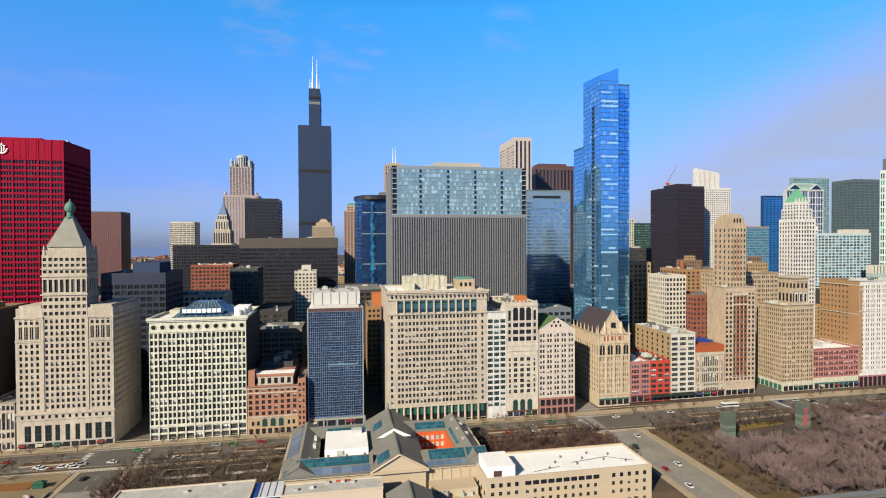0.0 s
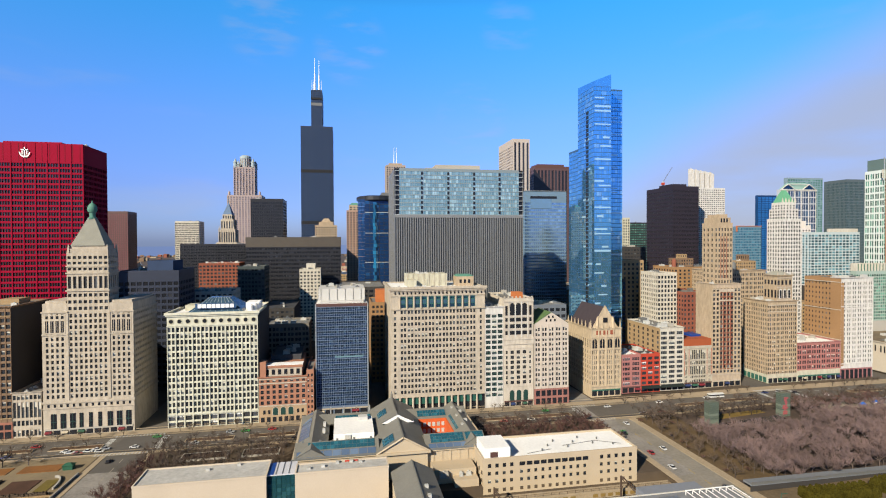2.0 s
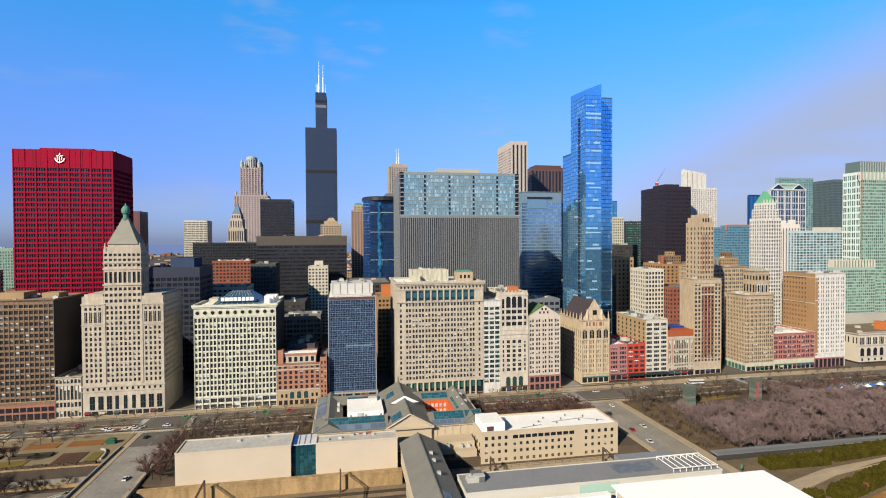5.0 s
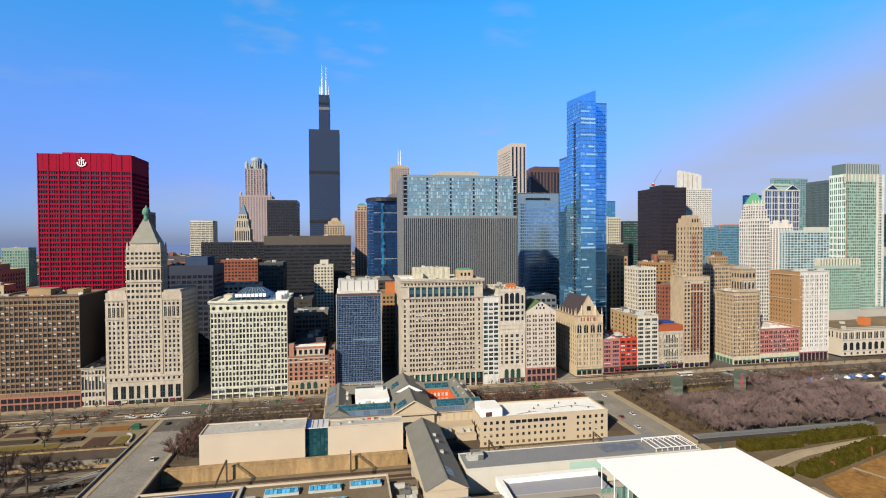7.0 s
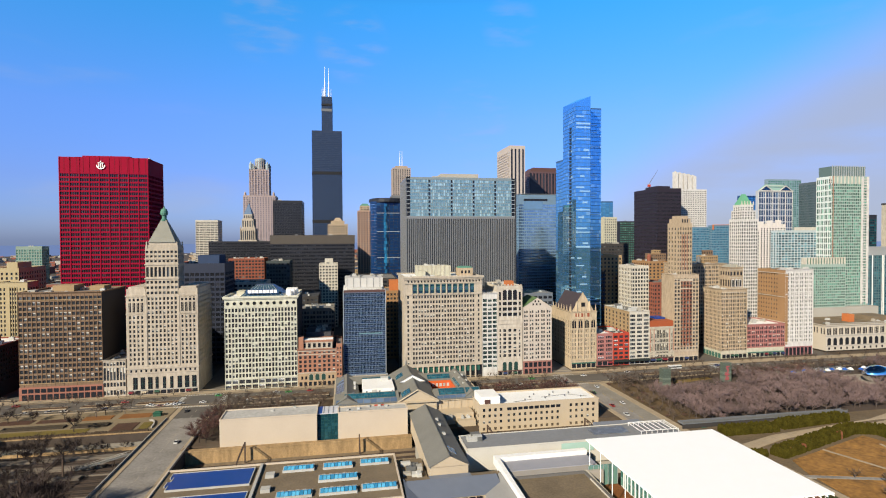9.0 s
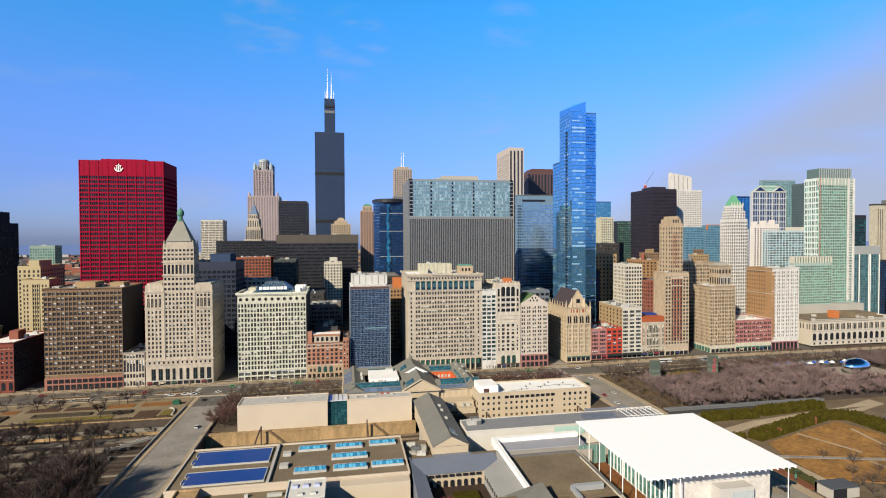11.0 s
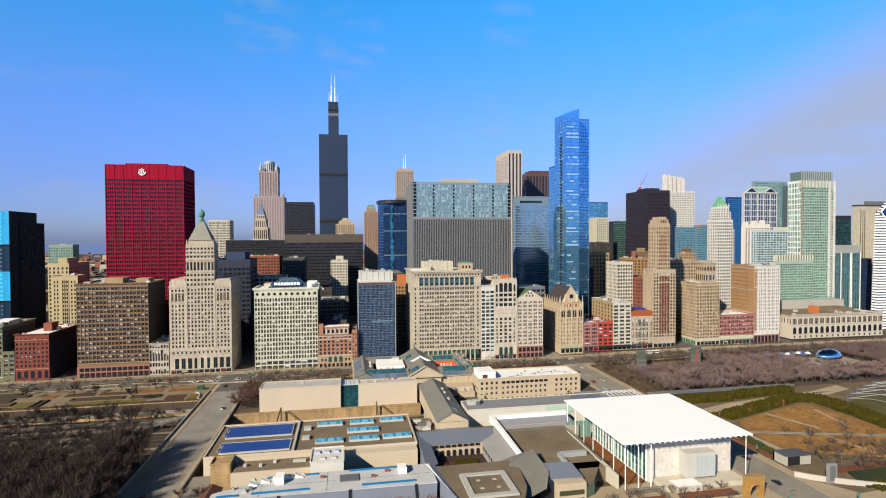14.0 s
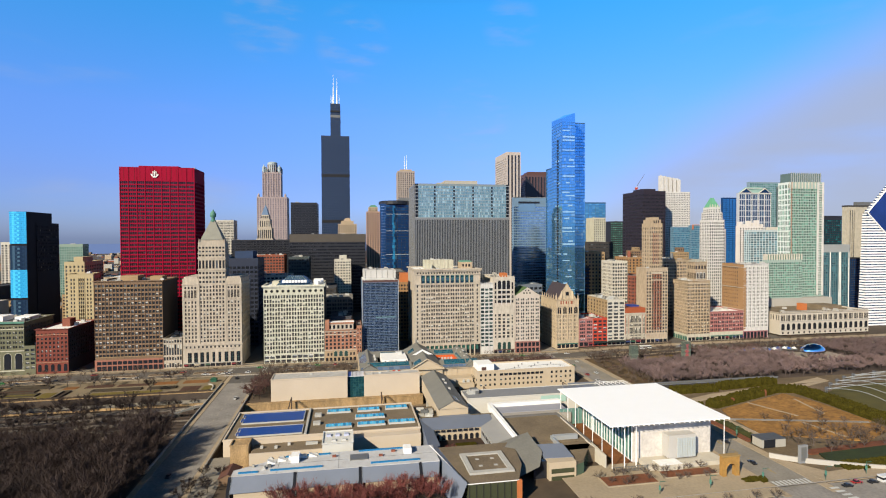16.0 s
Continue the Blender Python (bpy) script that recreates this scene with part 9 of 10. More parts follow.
for pts in (((189, 117), (262, 92), (263, 94.5), (189.5, 119.5)), ((222, 141), (232, 112), (233.5, 112.5), (223.5, 142)), ((256, 140), (250, 112), (251.5, 111.5), (257.5, 140)), ((226, 103), (230, 78), (231.5, 78), (227.5, 103))):
    flat("garden_path", pts, 0.62, PAVING if pts[0][0] != 189 else PALEROAD, "narrow pale garden path through the meadow", "path")
flat("garden_path", [(186, 149), (215, 158.5), (257, 165), (290, 163), (318, 172), (318, 182), (286, 172), (257, 169), (214, 165), (186, 157)], 0.3, PAVING, "pale garden path between the hedges", "path")
clumps("hedge", [(195, 140.5), (258, 159), (273, 154)], 8, 4.2, HEDGE, "tall dark green hedge round the meadow", "hedge", 2)
clumps("hedge", [(274, 158), (275, 125), (272, 78)], 13, 3.6, HEDGE, "broad olive hedge between meadow and lawn", "hedge", 12, 1.1)
clumps("hedge", [(190, 174), (222, 172)], 8, 4.2, HEDGE, "clipped dark green hedge block", "hedge", 3)
clumps("hedge", [(227, 174), (273, 176)], 8, 4.2, HEDGE, "clipped dark green hedge block", "hedge", 4)
clumps("hedge", [(184, 144), (191, 144)], 5, 3, HEDGE, "small clipped hedge", "hedge", 5)
for k, p in enumerate((((212, 143), (216, 144)), ((243, 152), (246, 153)), ((201, 140), (204, 141)))):
    clumps("russet_shrubs", p, 2.6, 3.7, RUSTLEAF, "russet red winter shrubs in the hedge", "shrubs", 20 + k, 0.7)
clumps("hedge", [(183, 134), (182.5, 86)], 5, 1.5, surface("green bank", (0.045, 0.048, 0.010), var=0.6, scale=0.3), "low dark green planted bank by the street", "hedge", 8)
flat("street_bed", [(175.6, 140), (179.4, 140), (179.4, 86), (175.6, 86)], 0.7, RUSTLEAF, "narrow russet planted bed along the sidewalk", "planting bed", "")
flat("garden_path", [(186.2, 130), (189.4, 130), (191, 88), (186.2, 88)], 0.4, PAVING, "pale gravel path beside the planted bank", "path")
clumps("hedge", [(196, 50), (262, 46)], 8, 1.6, HEDGE, "dark hedge above the white wall", "hedge", 9)
flat("corner_lawn", [(193, 50), (217, 47), (262, 50), (262, 64), (198, 64)], 0.9, surface("dark green turf", (0.028, 0.04, 0.010), var=0.5, scale=0.15, fine=0.9), "dark green corner lawn behind the white wall", "lawn", "")
flat("corner_bed", [(194, 64.2), (262, 64.2), (262, 70), (192, 69)], 0.8, surface("russet mulch", (0.16, 0.055, 0.025), var=0.4, scale=0.2, fine=1.0), "russet mulched bed beside the lawn", "planting bed", "")
clumps("hedge", [(139, 45), (150, 45)], 3.2, 2.0, HEDGE, "low hedge beside the arch", "hedge", 10)

dk = thing("park_viaduct", "long low grey roadway deck crossing the park", "viaduct", (250, 186, 3))
part("deck", Shape().box(172, 285, 184, 189, 4.6, 5.4), surface("blue grey deck", (0.20, 0.21, 0.225), var=0.12), dk)
part("dark_side", Shape().box(172, 285, 184.4, 184.6, 2, 4.6), DARKSIDE, dk)
part("parapet", Shape().box(172, 285, 183.8, 184.2, 5.2, 6.2), GREYALU, dk)

# lawn with pipe trellis
flat("trellis_lawn", [(287, 144), (282.5, 90), (420, 60), (470, 150), (343, 161), (304, 154)], 0.5, surface("green winter turf", (0.10, 0.085, 0.018), var=0.3, scale=0.08), "green lawn under the pipe trellis", "lawn", "")
tr = thing("pipe_trellis", "white steel pipe trellis arching over the lawn", "trellis", (350, 140, 4))
posts = ((286, 143.5), (298, 152), (311, 159), (324, 165.5), (337, 170), (359, 173))
for k, a in enumerate(posts):
    for b in ((a[0] - 5 + k * 3, a[1] - 62), (a[0] + 88, a[1] - 34)):
        s = Shape()
        for j in range(8):
            t0, t1 = j / 8, (j + 1) / 8
            s.tube((a[0] + (b[0] - a[0]) * t0, a[1] + (b[1] - a[1]) * t0, 8 + 6 * math.sin(math.pi * t0)), (a[0] + (b[0] - a[0]) * t1, a[1] + (b[1] - a[1]) * t1, 8 + 6 * math.sin(math.pi * t1)), 0.2, 0.2, 5)
        part("pipe", s, PALEALU, tr)
    s = Shape()
    for dx, dy in ((-1.6, -0.6), (1.4, 0.6), (0, 1.2)):
        s.tube((a[0] + dx, a[1] + dy, 3), (a[0] + dx * 0.6, a[1] + dy * 0.6, 9.5), 0.25, 0.2, 6)
    part("support_post", s, GREYALU, tr)
    part("speaker", Shape().box(a[0] - 1.3, a[0] + 1.3, a[1] - 0.5, a[1] + 0.5, 7.6, 9.2), surface("dark grey loudspeaker", (0.12, 0.13, 0.15), var=0.1) if k == 0 else bpy.data.materials["dark grey loudspeaker"], tr)

# mirror-like bean sculpture
s = Shape()
n, m = 24, 14
for j in range(m + 1):
    th = math.pi * j / m
    for k in range(n):
        ph = 6.28318 * k / n
        x, y, z = 11.2 * math.sin(th) * math.cos(ph), 7.2 * math.sin(th) * math.sin(ph), 6.8 * math.cos(th)
        if z < -1:
            z = -1 - (abs(z) - 1) * (0.9 - 1.6 * max(0, 1 - (x / 6) ** 2) * 0.6)
        s.v.append((371 + x, 238 + y, 10.2 + z))
for j in range(m):
    for k in range(n):
        s.f.append((j * n + k, (j + 1) * n + k, (j + 1) * n + (k + 1) % n, j * n + (k + 1) % n))
        s.m.append(0)
bean = whole("bean_sculpture", s, CHROME, "polished steel bean-shaped sculpture on a plaza", "sculpture")
for p in bean.data.polygons:
    p.use_smooth = True
flat("sculpture_plaza", [(350, 232), (404, 230), (404, 258), (350, 258)], 0.9, surface("light plaza paving", (0.34, 0.29, 0.23), var=0.15), "light paved sculpture plaza", "pavement")
flat("terrace_pavement", [(300, 262), (348, 260), (348, 282), (300, 282)], 0.5, bpy.data.materials["light plaza paving"], "light paved terrace beside the ice rink", "pavement")
rk = thing("ice_rink", "white ice rink with low boards", "ice rink", (352, 276, 5))
part("ice", Shape().box(345, 385, 270, 281, 4, 5.2), surface("ice sheet", (0.62, 0.62, 0.62), rough=0.3, var=0.06), rk)
part("rink_board", Shape().ring(344.6, 385.4, 269.6, 281.4, 4, 5.8, 0.4), GREYALU, rk)
r = random.Random(9)
for k in range(14):
    x, y = 318 + k * 6 + r.uniform(-2, 2), r.choice([262, 264, 285, 266])
    t = thing("canopy_tent", "small blue and white event tent", "tent", (x, y, 5), group="event tents")
    part("roof", Shape().taper(x - 1.6, x + 1.6, y - 1.6, y + 1.6, 7.2, 8.8, 1.4), surface("blue canvas", (0.03, 0.12, 0.45), var=0.1) if k % 2 else WHITESTEEL, t)
    for dx in (-1.5, 1.5):
        part("post", Shape().box(x + dx - 0.06, x + dx + 0.06, y - 1.5, y - 1.38, 4.5, 7.2), GREYALU, t)

# fountain towers
for x, y, red in ((209, 258, False), (264.5, 265, True)):
    f = thing("fountain_tower", "tall grey green glass brick fountain tower", "fountain tower", (x, y, 3), group="fountain towers")
    s = Shape()
    for k in range(13):
        s.box(x - 3.2, x + 3.2, y - 2.2, y + 2.2, 3 + k * 1.15, 3 + k * 1.15 + 1.1)
    part("glass_bricks", s, glazing("glass brick", (0.06, 0.075, 0.06), (0.12, 0.14, 0.11), rough=0.3), f, kind="stuff")
    if red:
        s = Shape()
        rr = random.Random(3)
        for k in range(9):
            s.box(x - 2.6 + rr.uniform(0, 2), x + rr.uniform(0.2, 1.6), y - 2.35, y - 2.22, 5 + k * 1.2, 6 + k * 1.2)
        part("lit_panel", s, surface("pinkish red panel", (0.42, 0.10, 0.11), rough=0.4, var=0.2, scale=0.8), f, kind="stuff")
flat("fountain_pool", [(212, 252), (262, 259), (262, 266), (212, 262)], 0.2, surface("wet black granite", (0.05, 0.045, 0.05), rough=0.25, var=0.1), "shallow black granite fountain pool", "pool")
flat("fountain_lawn", [(214, 268), (258, 272), (258, 277), (214, 276)], 0.25, surface("ochre turf", (0.20, 0.13, 0.03), var=0.3, scale=0.2), "ochre winter lawn behind the pool", "lawn", "")

# street corner by the park
strip("road_columbus", -500, 700, -20, 37, 0.07, PALEROAD, "wide grey concrete drive at the museum's rear", "road", cell=14)
flat("corner_pavement", [(176, 37.5), (300, 37.5), (300, 50), (186, 47), (172, 66)], 0.25, PAVING, "pale corner sidewalk", "pavement")
s = Shape()
for k in range(9):
    s.box(151 + k * 2.1, 152.2 + k * 2.1, 38.5, 43, 1.9, 1.93)
for k in range(9):
    s.box(171.6, 176, 8 + k * 3, 9.4 + k * 3, 1.9, 1.93)
whole("crosswalk", s, PAINTW, "white striped crosswalk paint", "road marking", kind="stuff")
s = Shape()
for k in range(18):
    s.box(160.1, 160.4, 50 + k * 12, 55 + k * 12, 1.72, 1.75)
whole("lane_line", s, surface("yellow road paint", (0.5, 0.34, 0.05), var=0.2), "yellow lane line on the side street", "road marking", kind="stuff")
wl_ = thing("curved_wall", "white curved concrete park wall", "wall", (182, 52, 2))
for k in range(10):
    a0, a1 = k / 10, (k + 1) / 10
    p = [(171 + 19 * a + 30 * a * a, 66 - 21 * a - 5 * a * a) for a in (a0, a1)]
    part("wall_segment", Shape().prism([p[0], p[1], (p[1][0] + 0.6, p[1][1] + 0.7), (p[0][0] + 0.6, p[0][1] + 0.7)], 1.4, 4.1), surface("white concrete", (0.52, 0.48, 0.42), var=0.08) if k == 0 else bpy.data.materials["white concrete"], wl_)
py = thing("park_pylon", "grey granite park pylon", "pylon", (182, 57, 2))
part("slab", Shape().box(180, 184.6, 57, 58.2, 1.5, 10.5), surface("grey granite slab", (0.27, 0.27, 0.27), var=0.1), py)
part("panel", Shape().box(180.8, 183.8, 56.9, 57.0, 3, 9.6), GREYALU, py)
ks = thing("garage_kiosk", "glass and stone stair kiosk with dark roof", "kiosk", (183, 80, 3))
part("stone_side", Shape().box(176, 177, 76, 84, 2, 6.2).box(176, 190, 83, 84, 2, 6.2).box(184, 190, 76, 77, 2, 6), CONCRETE, ks)
part("glazing", Shape().box(177, 184, 76.2, 76.5, 2, 6), GLASSBLACK, ks)
part("roof", Shape().box(176, 190, 76, 84, 6.2, 6.6), surface("dark kiosk roof", (0.09, 0.095, 0.105), rough=0.6, var=0.2), ks)
for x, y in ((148, 44), (177, 40), (147, 100), (174, 92), (174, 130), (174, 170), (200, 41), (120, 42), (95, 41)):
    t = thing("traffic_signal", "dark green street signal post", "signal post", (x, y, 2), group="corner signals")
    part("pole", Shape().tube((x, y, 1.5), (x, y, 8), 0.14, 0.1, 6), GREENMET, t)
    part("arm", Shape().box(x - 0.1, x + 3, y - 0.06, y + 0.06, 7.6, 7.8), GREENMET, t)
    part("signal_head", Shape().box(x - 0.3, x + 0.3, y - 0.3, y + 0.3, 4.2, 6), COPPER, t)


gk = thing("garden_kiosk", "small green metal garden kiosk with hipped roof", "kiosk", (-138, 270, GS))
part("body", Shape().box(-140, -135.6, 268.5, 271.5, GS, GS + 2.3), surface("green kiosk paint", (0.02, 0.10, 0.055), var=0.12, scale=0.4), gk)
part("roof", Shape().taper(-140.4, -135.2, 268.1, 271.9, GS + 2.3, GS + 3.3, 1.7), bpy.data.materials["green kiosk paint"], gk)
for xa, xb in ((-87, -64), (-57, -38)):
    pb = thing("planter_bed", "long raised stone planter with brown soil", "planter", ((xa + xb) / 2, 272, GS), group="avenue planters")
    part("rim", Shape().ring(xa, xb, 268, 277, GS - 0.2, GS + 1.0, 0.6), CONCRETE, pb)
    part("soil", Shape().box(xa + 0.6, xb - 0.6, 268.6, 276.4, GS - 0.2, GS + 0.85), SOIL, pb)

# ---- vehicles ----
def car(x, y, z, ang, mat, kind="car", label="parked car on the street"):
    c = thing(kind, label, kind, (0, 0, 0), group="street traffic")
    L, W, H = (4.6, 1.85, 1.45) if kind == "car" else (11.5, 2.6, 3.1)
    b = Shape()
    if kind == "car":
        b.prism([(-L / 2, -W / 2), (L / 2, -W / 2), (L / 2, W / 2), (-L / 2, W / 2)], 0.3, [0.85, 0.75, 0.75, 0.85])
        part("body", b, mat, c)
        part("cabin", Shape().taper(-L * 0.36, L * 0.2, -W / 2 + 0.08, W / 2 - 0.08, 0.8, H, 0.55, 0.15), GLASSBLACK, c)
        part("cabin_roof", Shape().box(-L * 0.22, L * 0.07, -W / 2 + 0.25, W / 2 - 0.25, H, H + 0.04), mat, c)
    else:
        part("body", b.box(-L / 2, L / 2, -W / 2, W / 2, 0.4, H), mat, c)
        part("window_band", Shape().box(-L / 2 - 0.02, L / 2 + 0.02, -W / 2 - 0.03, W / 2 + 0.03, 1.5, 2.4), GLASSBLACK, c)
    for sx in (-0.32, 0.32):
        for sy in (-1, 1):
            part("wheel", Shape().tube((L * sx, sy * (W / 2 - 0.2), 0.34), (L * sx, sy * (W / 2 + 0.02), 0.34), 0.34, 0.34, 10), BLACKSTEEL, c)
    c.matrix_basis = pose(x, y, z, 0, 0, ang)
    return c


CARPAINT = [surface("car paint " + n, c, rough=0.3, var=0.02, bump=0, spec=0.6) for n, c in (("white", (0.75, 0.75, 0.73)), ("black", (0.02, 0.02, 0.022)), ("silver", (0.4, 0.41, 0.42)), ("red", (0.4, 0.02, 0.02)), ("blue", (0.03, 0.06, 0.2)), ("green", (0.03, 0.35, 0.06)))]
CARLABEL = ["white car on the road", "black car on the road", "silver car on the road", "red car on the road", "dark blue car on the road", "green taxi on the road"]
r = random.Random(21)
for k in range(58):
    x = -330 + k * 15 + r.uniform(-6, 6)
    lane = r.choice([289.6, 293.2, 303.2, 307.2])
    i = r.choice([0, 0, 1, 1, 2, 2, 3, 4, 5])
    car(x, lane, GS + (GN - GS) * smooth(165, 300, x) + 0.06, 0 if lane > 298 else 180, CARPAINT[i], "car", CARLABEL[i])
for x, y, a, i in ((181, 33, 0, 1), (188, 35, 0, 3), (195, 33.5, 0, 1), (164, 88, 90, 1), (158, 62, 90, 1), (156, 140, 90, 2), (165, 190, 90, 1), (153.5, 232, 90, 3), (153.5, 214, 90, 0), (163, 236, 90, 0), (154, 260, 90, 1), (164, 275, 90, 0), (155, 262, 90, 5), (-119, 60, 90, 1), (-112, 220, 90, 0), (-122, 275, 90, 1), (-147, 291, 0, 0), (-138.5, 291.5, 0, 0), (-132.5, 290, 0, 0), (-131, 293.6, 0, 2), (-142.5, 288.8, 0, 3), (-118, 100, 90, 1), (205, 27, 0, 2), (168, 120, 90, 4)):
    car(x, y, level(x, y) + 0.08, a, CARPAINT[i], "car", CARLABEL[i])
for x, y, i, lb in ((250, 307, 0, "white city bus on the avenue"),):
    car(x, y, level(x, y) + 0.06, 0 if y > 285 else 90, CARPAINT[i], "bus" if i == 0 else "fire_engine", lb)
car(205, 34, 1.6, 0, CARPAINT[0], "van", "white topped dark van at the crossing")


# ---- bare trees ----
def bare_tree(seed, h, spread, twigs, width=0.055):
    """Trunk with limbs, and a crown of fine twigs, as two meshes standing at the origin."""
    r = random.Random(seed)
    tr_, cr_ = Shape(), Shape()
    fork = h * r.uniform(0.22, 0.32)
    tr_.tube((0, 0, -0.3), (0, 0, fork), h * 0.022, h * 0.017, 6, cap=False)
    ends = []
    for k in range(6):
        a, up = 6.28318 * (k + r.uniform(-0.3, 0.3)) / 6, r.uniform(0.35, 0.95)
        p = Vector((0, 0, fork * r.uniform(0.85, 1.0)))
        d = Vector((math.cos(a) * (1 - up * 0.5), math.sin(a) * (1 - up * 0.5), up)).normalized()
        q = p + d * h * r.uniform(0.28, 0.4)
        tr_.tube(p, q, h * 0.011, h * 0.006, 4, cap=False)
        for _ in range(4):
            e = (d + Vector((r.uniform(-0.8, 0.8), r.uniform(-0.8, 0.8), r.uniform(0.0, 0.7)))).normalized()
            t = p + (q - p) * r.uniform(0.5, 1.0)
            g = t + e * h * r.uniform(0.18, 0.3)
            tr_.tube(t, g, h * 0.005, h * 0.0025, 3, cap=False)
            ends.append((t, g, e))
    for k in range(twigs):
        t, g, e = ends[k % len(ends)]
        p = t + (g - t) * r.uniform(0.1, 1.05) + Vector((r.gauss(0, 1), r.gauss(0, 1), r.gauss(0, 0.7))) * h * 0.03
        d = (e * 0.7 + Vector((r.uniform(-1, 1) * spread, r.uniform(-1, 1) * spread, r.uniform(-0.4, 1.0)))).normalized() * h * r.uniform(0.06, 0.155)
        s = d.cross(Vector((r.uniform(-1, 1), r.uniform(-1, 1), r.uniform(-1, 1)))).normalized() * width * r.uniform(0.7, 1.5)
        cr_.face([p - s, p + s, p + d])
    return tr_, cr_


def tree_kind(name, label, crown_mat, seeds, h, spread, twigs, width, bark=BARK):
    out = []
    for sd in seeds:
        a, b = bare_tree(sd, h, spread, twigs, width)
        out.append((a.mesh("trunk", [bark]), b.mesh("crown", [crown_mat])))
    return name, label, out


def plant(kind, x, y, z, size, r):
    name, label, meshes = kind
    tm, cm = r.choice(meshes)
    ob = new(name, tm)
    ob.matrix_basis = pose(x, y, z, 0, 0, r.uniform(0, 360)) @ Matrix.Diagonal((size * r.uniform(0.9, 1.15), size * r.uniform(0.9, 1.15), size, 1))
    tagged(ob, label, "tree", "bare trees")
    c = new("crown", cm)
    c.parent = ob
    return ob


PARK = tree_kind("park_tree", "bare park tree with reddish purple twigs", TWIG, (1, 2, 3, 4), 11, 0.62, 1500, 0.036, BARKGREY)
BROWNT = tree_kind("street_tree", "bare slender brown winter tree", TWIGBROWN, (15, 16, 17), 12, 0.8, 520, 0.04, BARKGREY)
DARKT = tree_kind("street_tree", "bare dark brown winter tree", TWIGDARK, (5, 6, 7), 12, 0.9, 800, 0.05)
WOODT = tree_kind("wood_tree", "bare brown tree", surface("dull brown twigs", (0.050, 0.031, 0.025), var=0.35, scale=0.03, bump=0), (25, 26, 27), 13, 0.8, 1000, 0.048)
REDT = tree_kind("budding_tree", "budding tree with dense red twigs", TWIGRED, (8, 9), 8, 0.7, 900, 0.034)
RUDDY = tree_kind("street_tree", "bare reddish brown winter tree", surface("ruddy bare twigs", (0.14, 0.068, 0.056), var=0.35, scale=0.05, per="object", bump=0), (11, 12), 11, 0.8, 900, 0.045)
r = random.Random(33)


def wood(kind, spots, label):
    """Trees past counting, joined into one mesh of stuff."""
    vs, fs, ms, base = [], [], [], 0
    for x, y, z, size in spots:
        a, c, s_ = r.uniform(0, 6.28), size * r.uniform(0.9, 1.1), r.choice(kind[2])
        for i, me in enumerate(s_):
            co = np.empty(len(me.vertices) * 3)
            me.vertices.foreach_get("co", co)
            co = co.reshape(-1, 3) * c
            vs.append(np.stack([co[:, 0] * math.cos(a) - co[:, 1] * math.sin(a) + x, co[:, 0] * math.sin(a) + co[:, 1] * math.cos(a) + y, co[:, 2] + z], 1))
            fs += [tuple(k + base for k in p.vertices) for p in me.polygons]
            ms += [i] * len(me.polygons)
            base += len(co)
    me = bpy.data.meshes.new("wood")
    me.from_pydata(np.concatenate(vs).tolist(), [], fs)
    me.materials.append(BARK)
    me.materials.append(kind[2][0][1].materials[0])
    me.polygons.foreach_set("material_index", ms)
    tagged(new("bare_wood", me), label, "trees", kind="stuff")


def grove(kind, x0, x1, y0, y1, step, lo, hi, keep=lambda x, y: True, z=None, joined=""):
    x, spots = x0, []
    while x < x1:
        y = y0
        while y < y1:
            px, py_ = x + r.uniform(-0.35, 0.35) * step, y + r.uniform(-0.35, 0.35) * step
            if keep(px, py_):
                if joined:
                    spots.append((px, py_, level(px, py_) if z is None else z, r.uniform(lo, hi)))
                else:
                    plant(kind, px, py_, level(px, py_) if z is None else z, r.uniform(lo, hi), r)
            y += step
        x += step
    if joined:
        wood(kind, spots, joined)


in_pool = lambda x, y: not (200 < x < 270 and y > 246) and not (348 < x < 406 and 228 < y < 284)
grove(PARK, 192, 345, 191.5, 252, 7.0, 0.85, 1.2, in_pool)
grove(PARK, 345, 470, 192, 222, 8.0, 0.8, 1.1, in_pool, joined="mauve bare trees farther along the park")
grove(PARK, 272, 345, 250, 284, 9, 0.6, 0.9)
grove(RUDDY, 270, 425, 272, 285, 7, 0.5, 0.7, in_pool, joined="reddish bare trees behind the park grove")
grove(BROWNT, 180, 470, 272, 286, 6, 0.55, 0.85, joined="slender bare trees along the avenue")
grove(BROWNT, 178, 202, 200, 285, 8, 0.5, 0.8)
grove(RUDDY, 178, 200, 205, 285, 12, 0.25, 0.4)
grove(PARK, 408, 540, 226, 285, 7.5, 0.8, 1.1, joined="bare trees by the library")
grove(RUDDY, 72, 146, 242, 283, 6.5, 0.6, 0.85, joined="reddish bare trees beside the museum")
grove(BROWNT, -101, -32, 234, 284, 8, 0.75, 1.05)
grove(BROWNT, -22, 148, 281, 285, 9, 0.7, 0.95)
grove(WOODT, -420, -175, 150, 182, 9, 0.8, 1.2, z=TRACKS, joined="dark bare trees beside the tracks")
grove(RUDDY, -102, -90, 210, 262, 6.5, 0.8, 1.15)
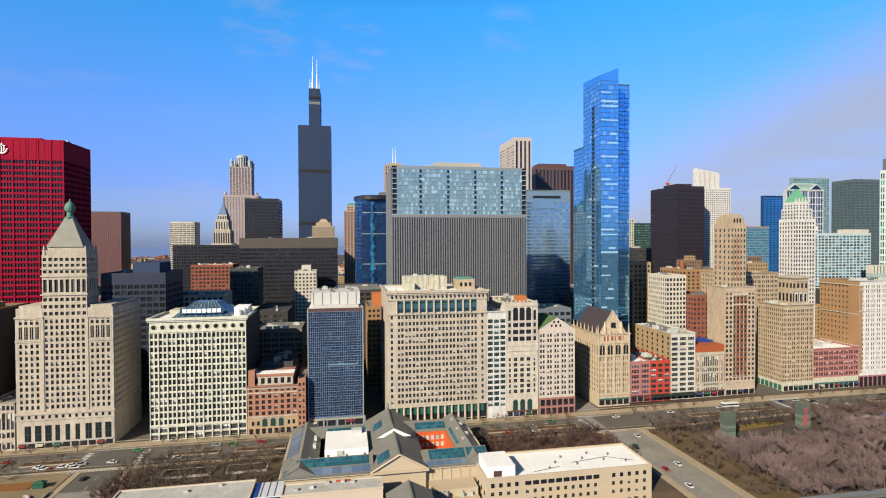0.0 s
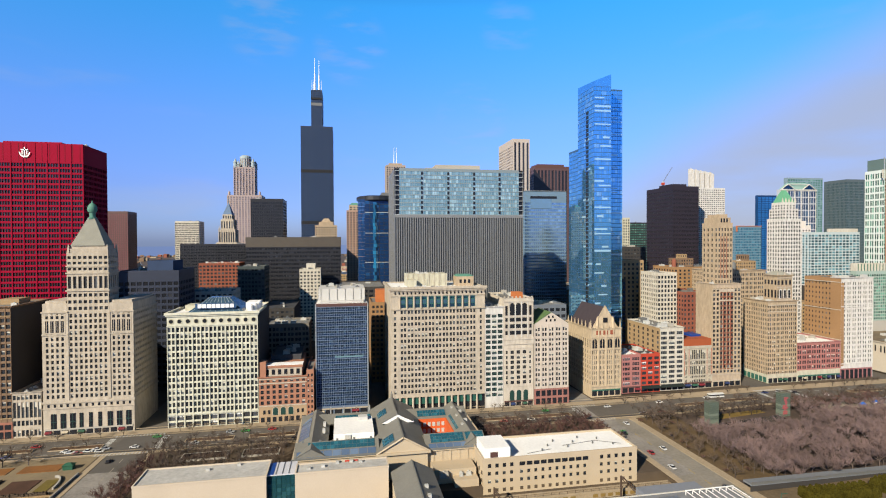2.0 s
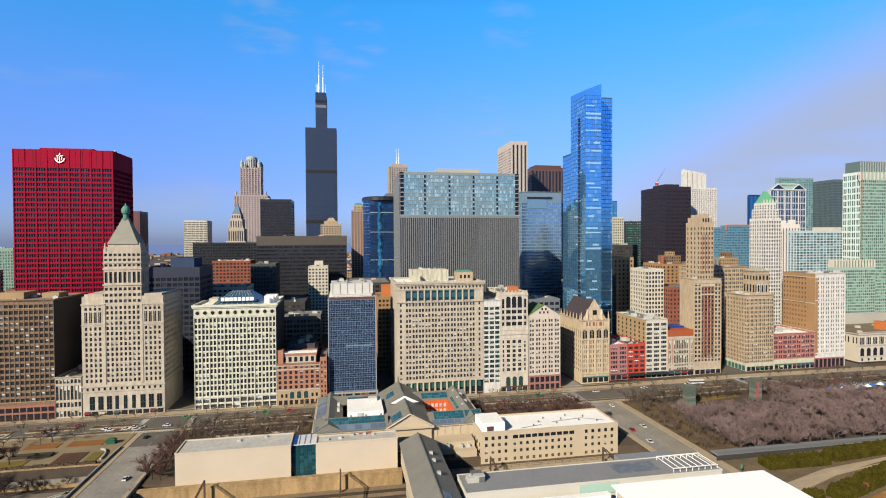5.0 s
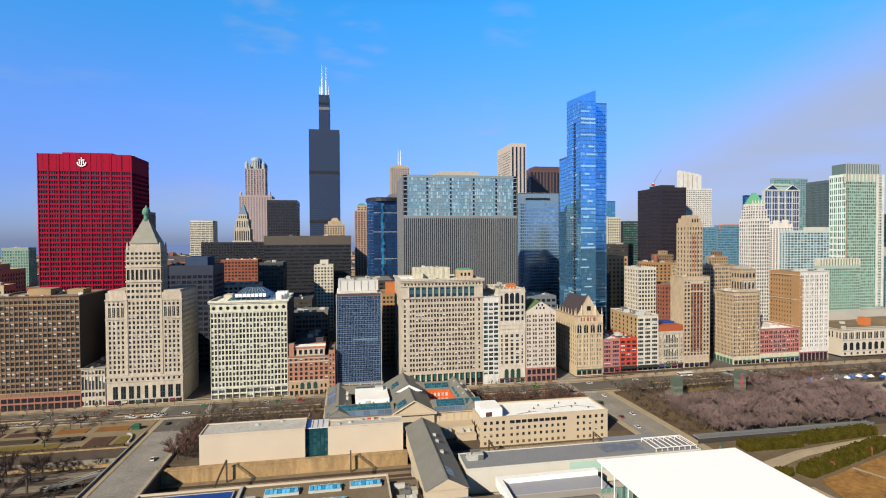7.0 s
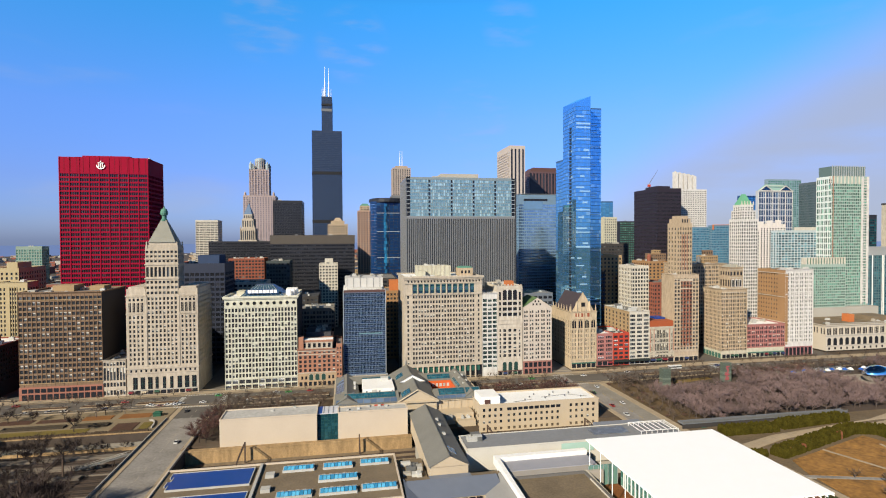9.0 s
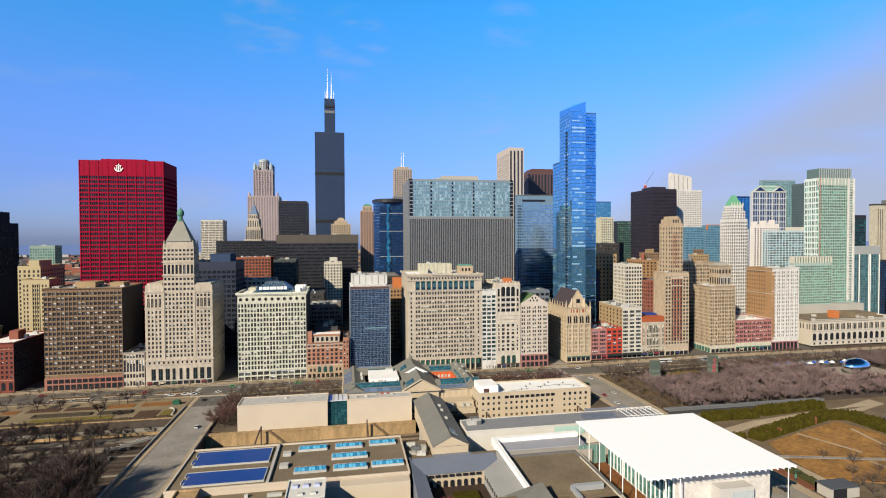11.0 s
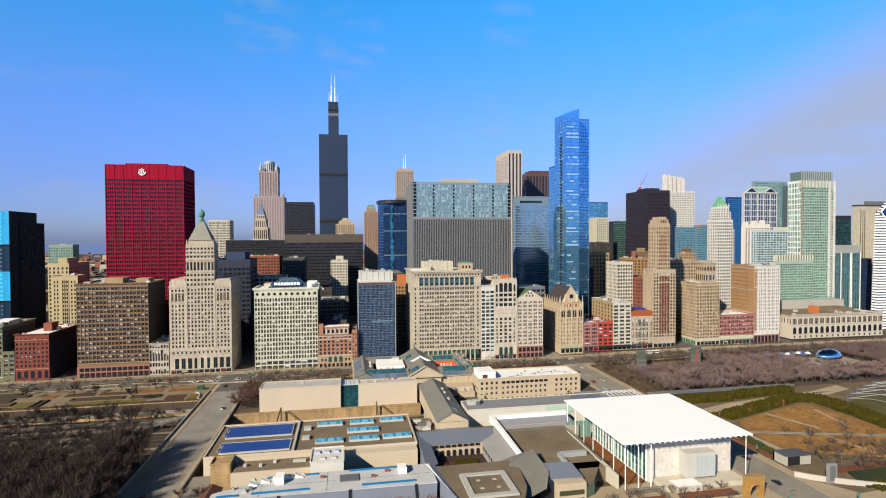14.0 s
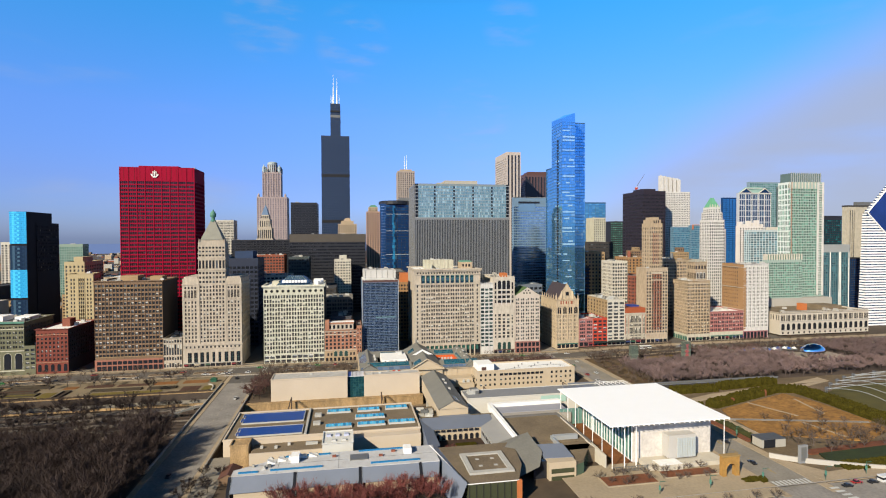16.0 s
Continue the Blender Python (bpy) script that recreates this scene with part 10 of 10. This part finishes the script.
grove(BROWNT, -400, -150, 277, 285, 12, 0.6, 0.9)
grove(DARKT, -420, -150, 243, 282, 27, 0.7, 1.1)
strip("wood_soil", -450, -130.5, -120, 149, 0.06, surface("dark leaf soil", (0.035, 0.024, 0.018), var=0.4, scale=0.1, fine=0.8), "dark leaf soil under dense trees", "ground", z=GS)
grove(WOODT, -146, -131.5, 15, 142, 6.5, 1.5, 1.95, joined="tall bare trees overhanging the bridge road")
grove(WOODT, -172, -148, -10, 130, 7.0, 1.25, 1.6, joined="tall dark bare trees beside the bridge road")
grove(DARKT, -420, -135, 232, 238, 9, 0.5, 0.75, z=TRACKS, joined="small bare trees below the garden wall")
clumps("brown_hedge", [(-415, 242), (-134, 242)], 2.6, 1.5, surface("brown winter hedge", (0.07, 0.045, 0.025), var=0.4, scale=0.4), "brown winter hedge along the garden wall", "hedge", 31)
grove(WOODT, -330, -172, 30, 148, 6.0, 0.9, 1.25, joined="dense dark bare trees below the bridge road")
grove(DARKT, -420, -150, 184, 230, 15, 1.0, 1.5, z=TRACKS, joined="dark bare trees standing among the tracks")
grove(REDT, -62, 4, 51, 62, 5.6, 1.4, 2.05)
grove(REDT, 10.5, 18, 94, 112, 6, 0.8, 0.95)
grove(REDT, 34, 35.5, 96, 108, 7, 0.5, 0.6)
grove(BROWNT, 78, 134, 52, 59, 6.5, 0.42, 0.55)
grove(DARKT, -103, -92, 30, 100, 7, 0.5, 0.75)
grove(BROWNT, 205, 262, 92, 112, 15, 0.5, 0.7)
grove(BROWNT, 196, 275, 66, 86, 7.5, 0.55, 0.8)
grove(BROWNT, 60, 146, 20, 34, 12, 0.5, 0.6)
grove(BROWNT, -330, 470, 297, 299, 9, 0.4, 0.6, lambda x, y: abs(x + 117) > 20 and abs(x - 157) > 24 and abs(x - 298) > 18, joined="small bare trees on the avenue's median")
grove(BROWNT, -330, 540, 313.4, 315, 10, 0.38, 0.6, lambda x, y: abs(x + 117) > 12 and abs(x - 157) > 14 and abs(x - 298) > 14, joined="small bare trees along the sidewalk")
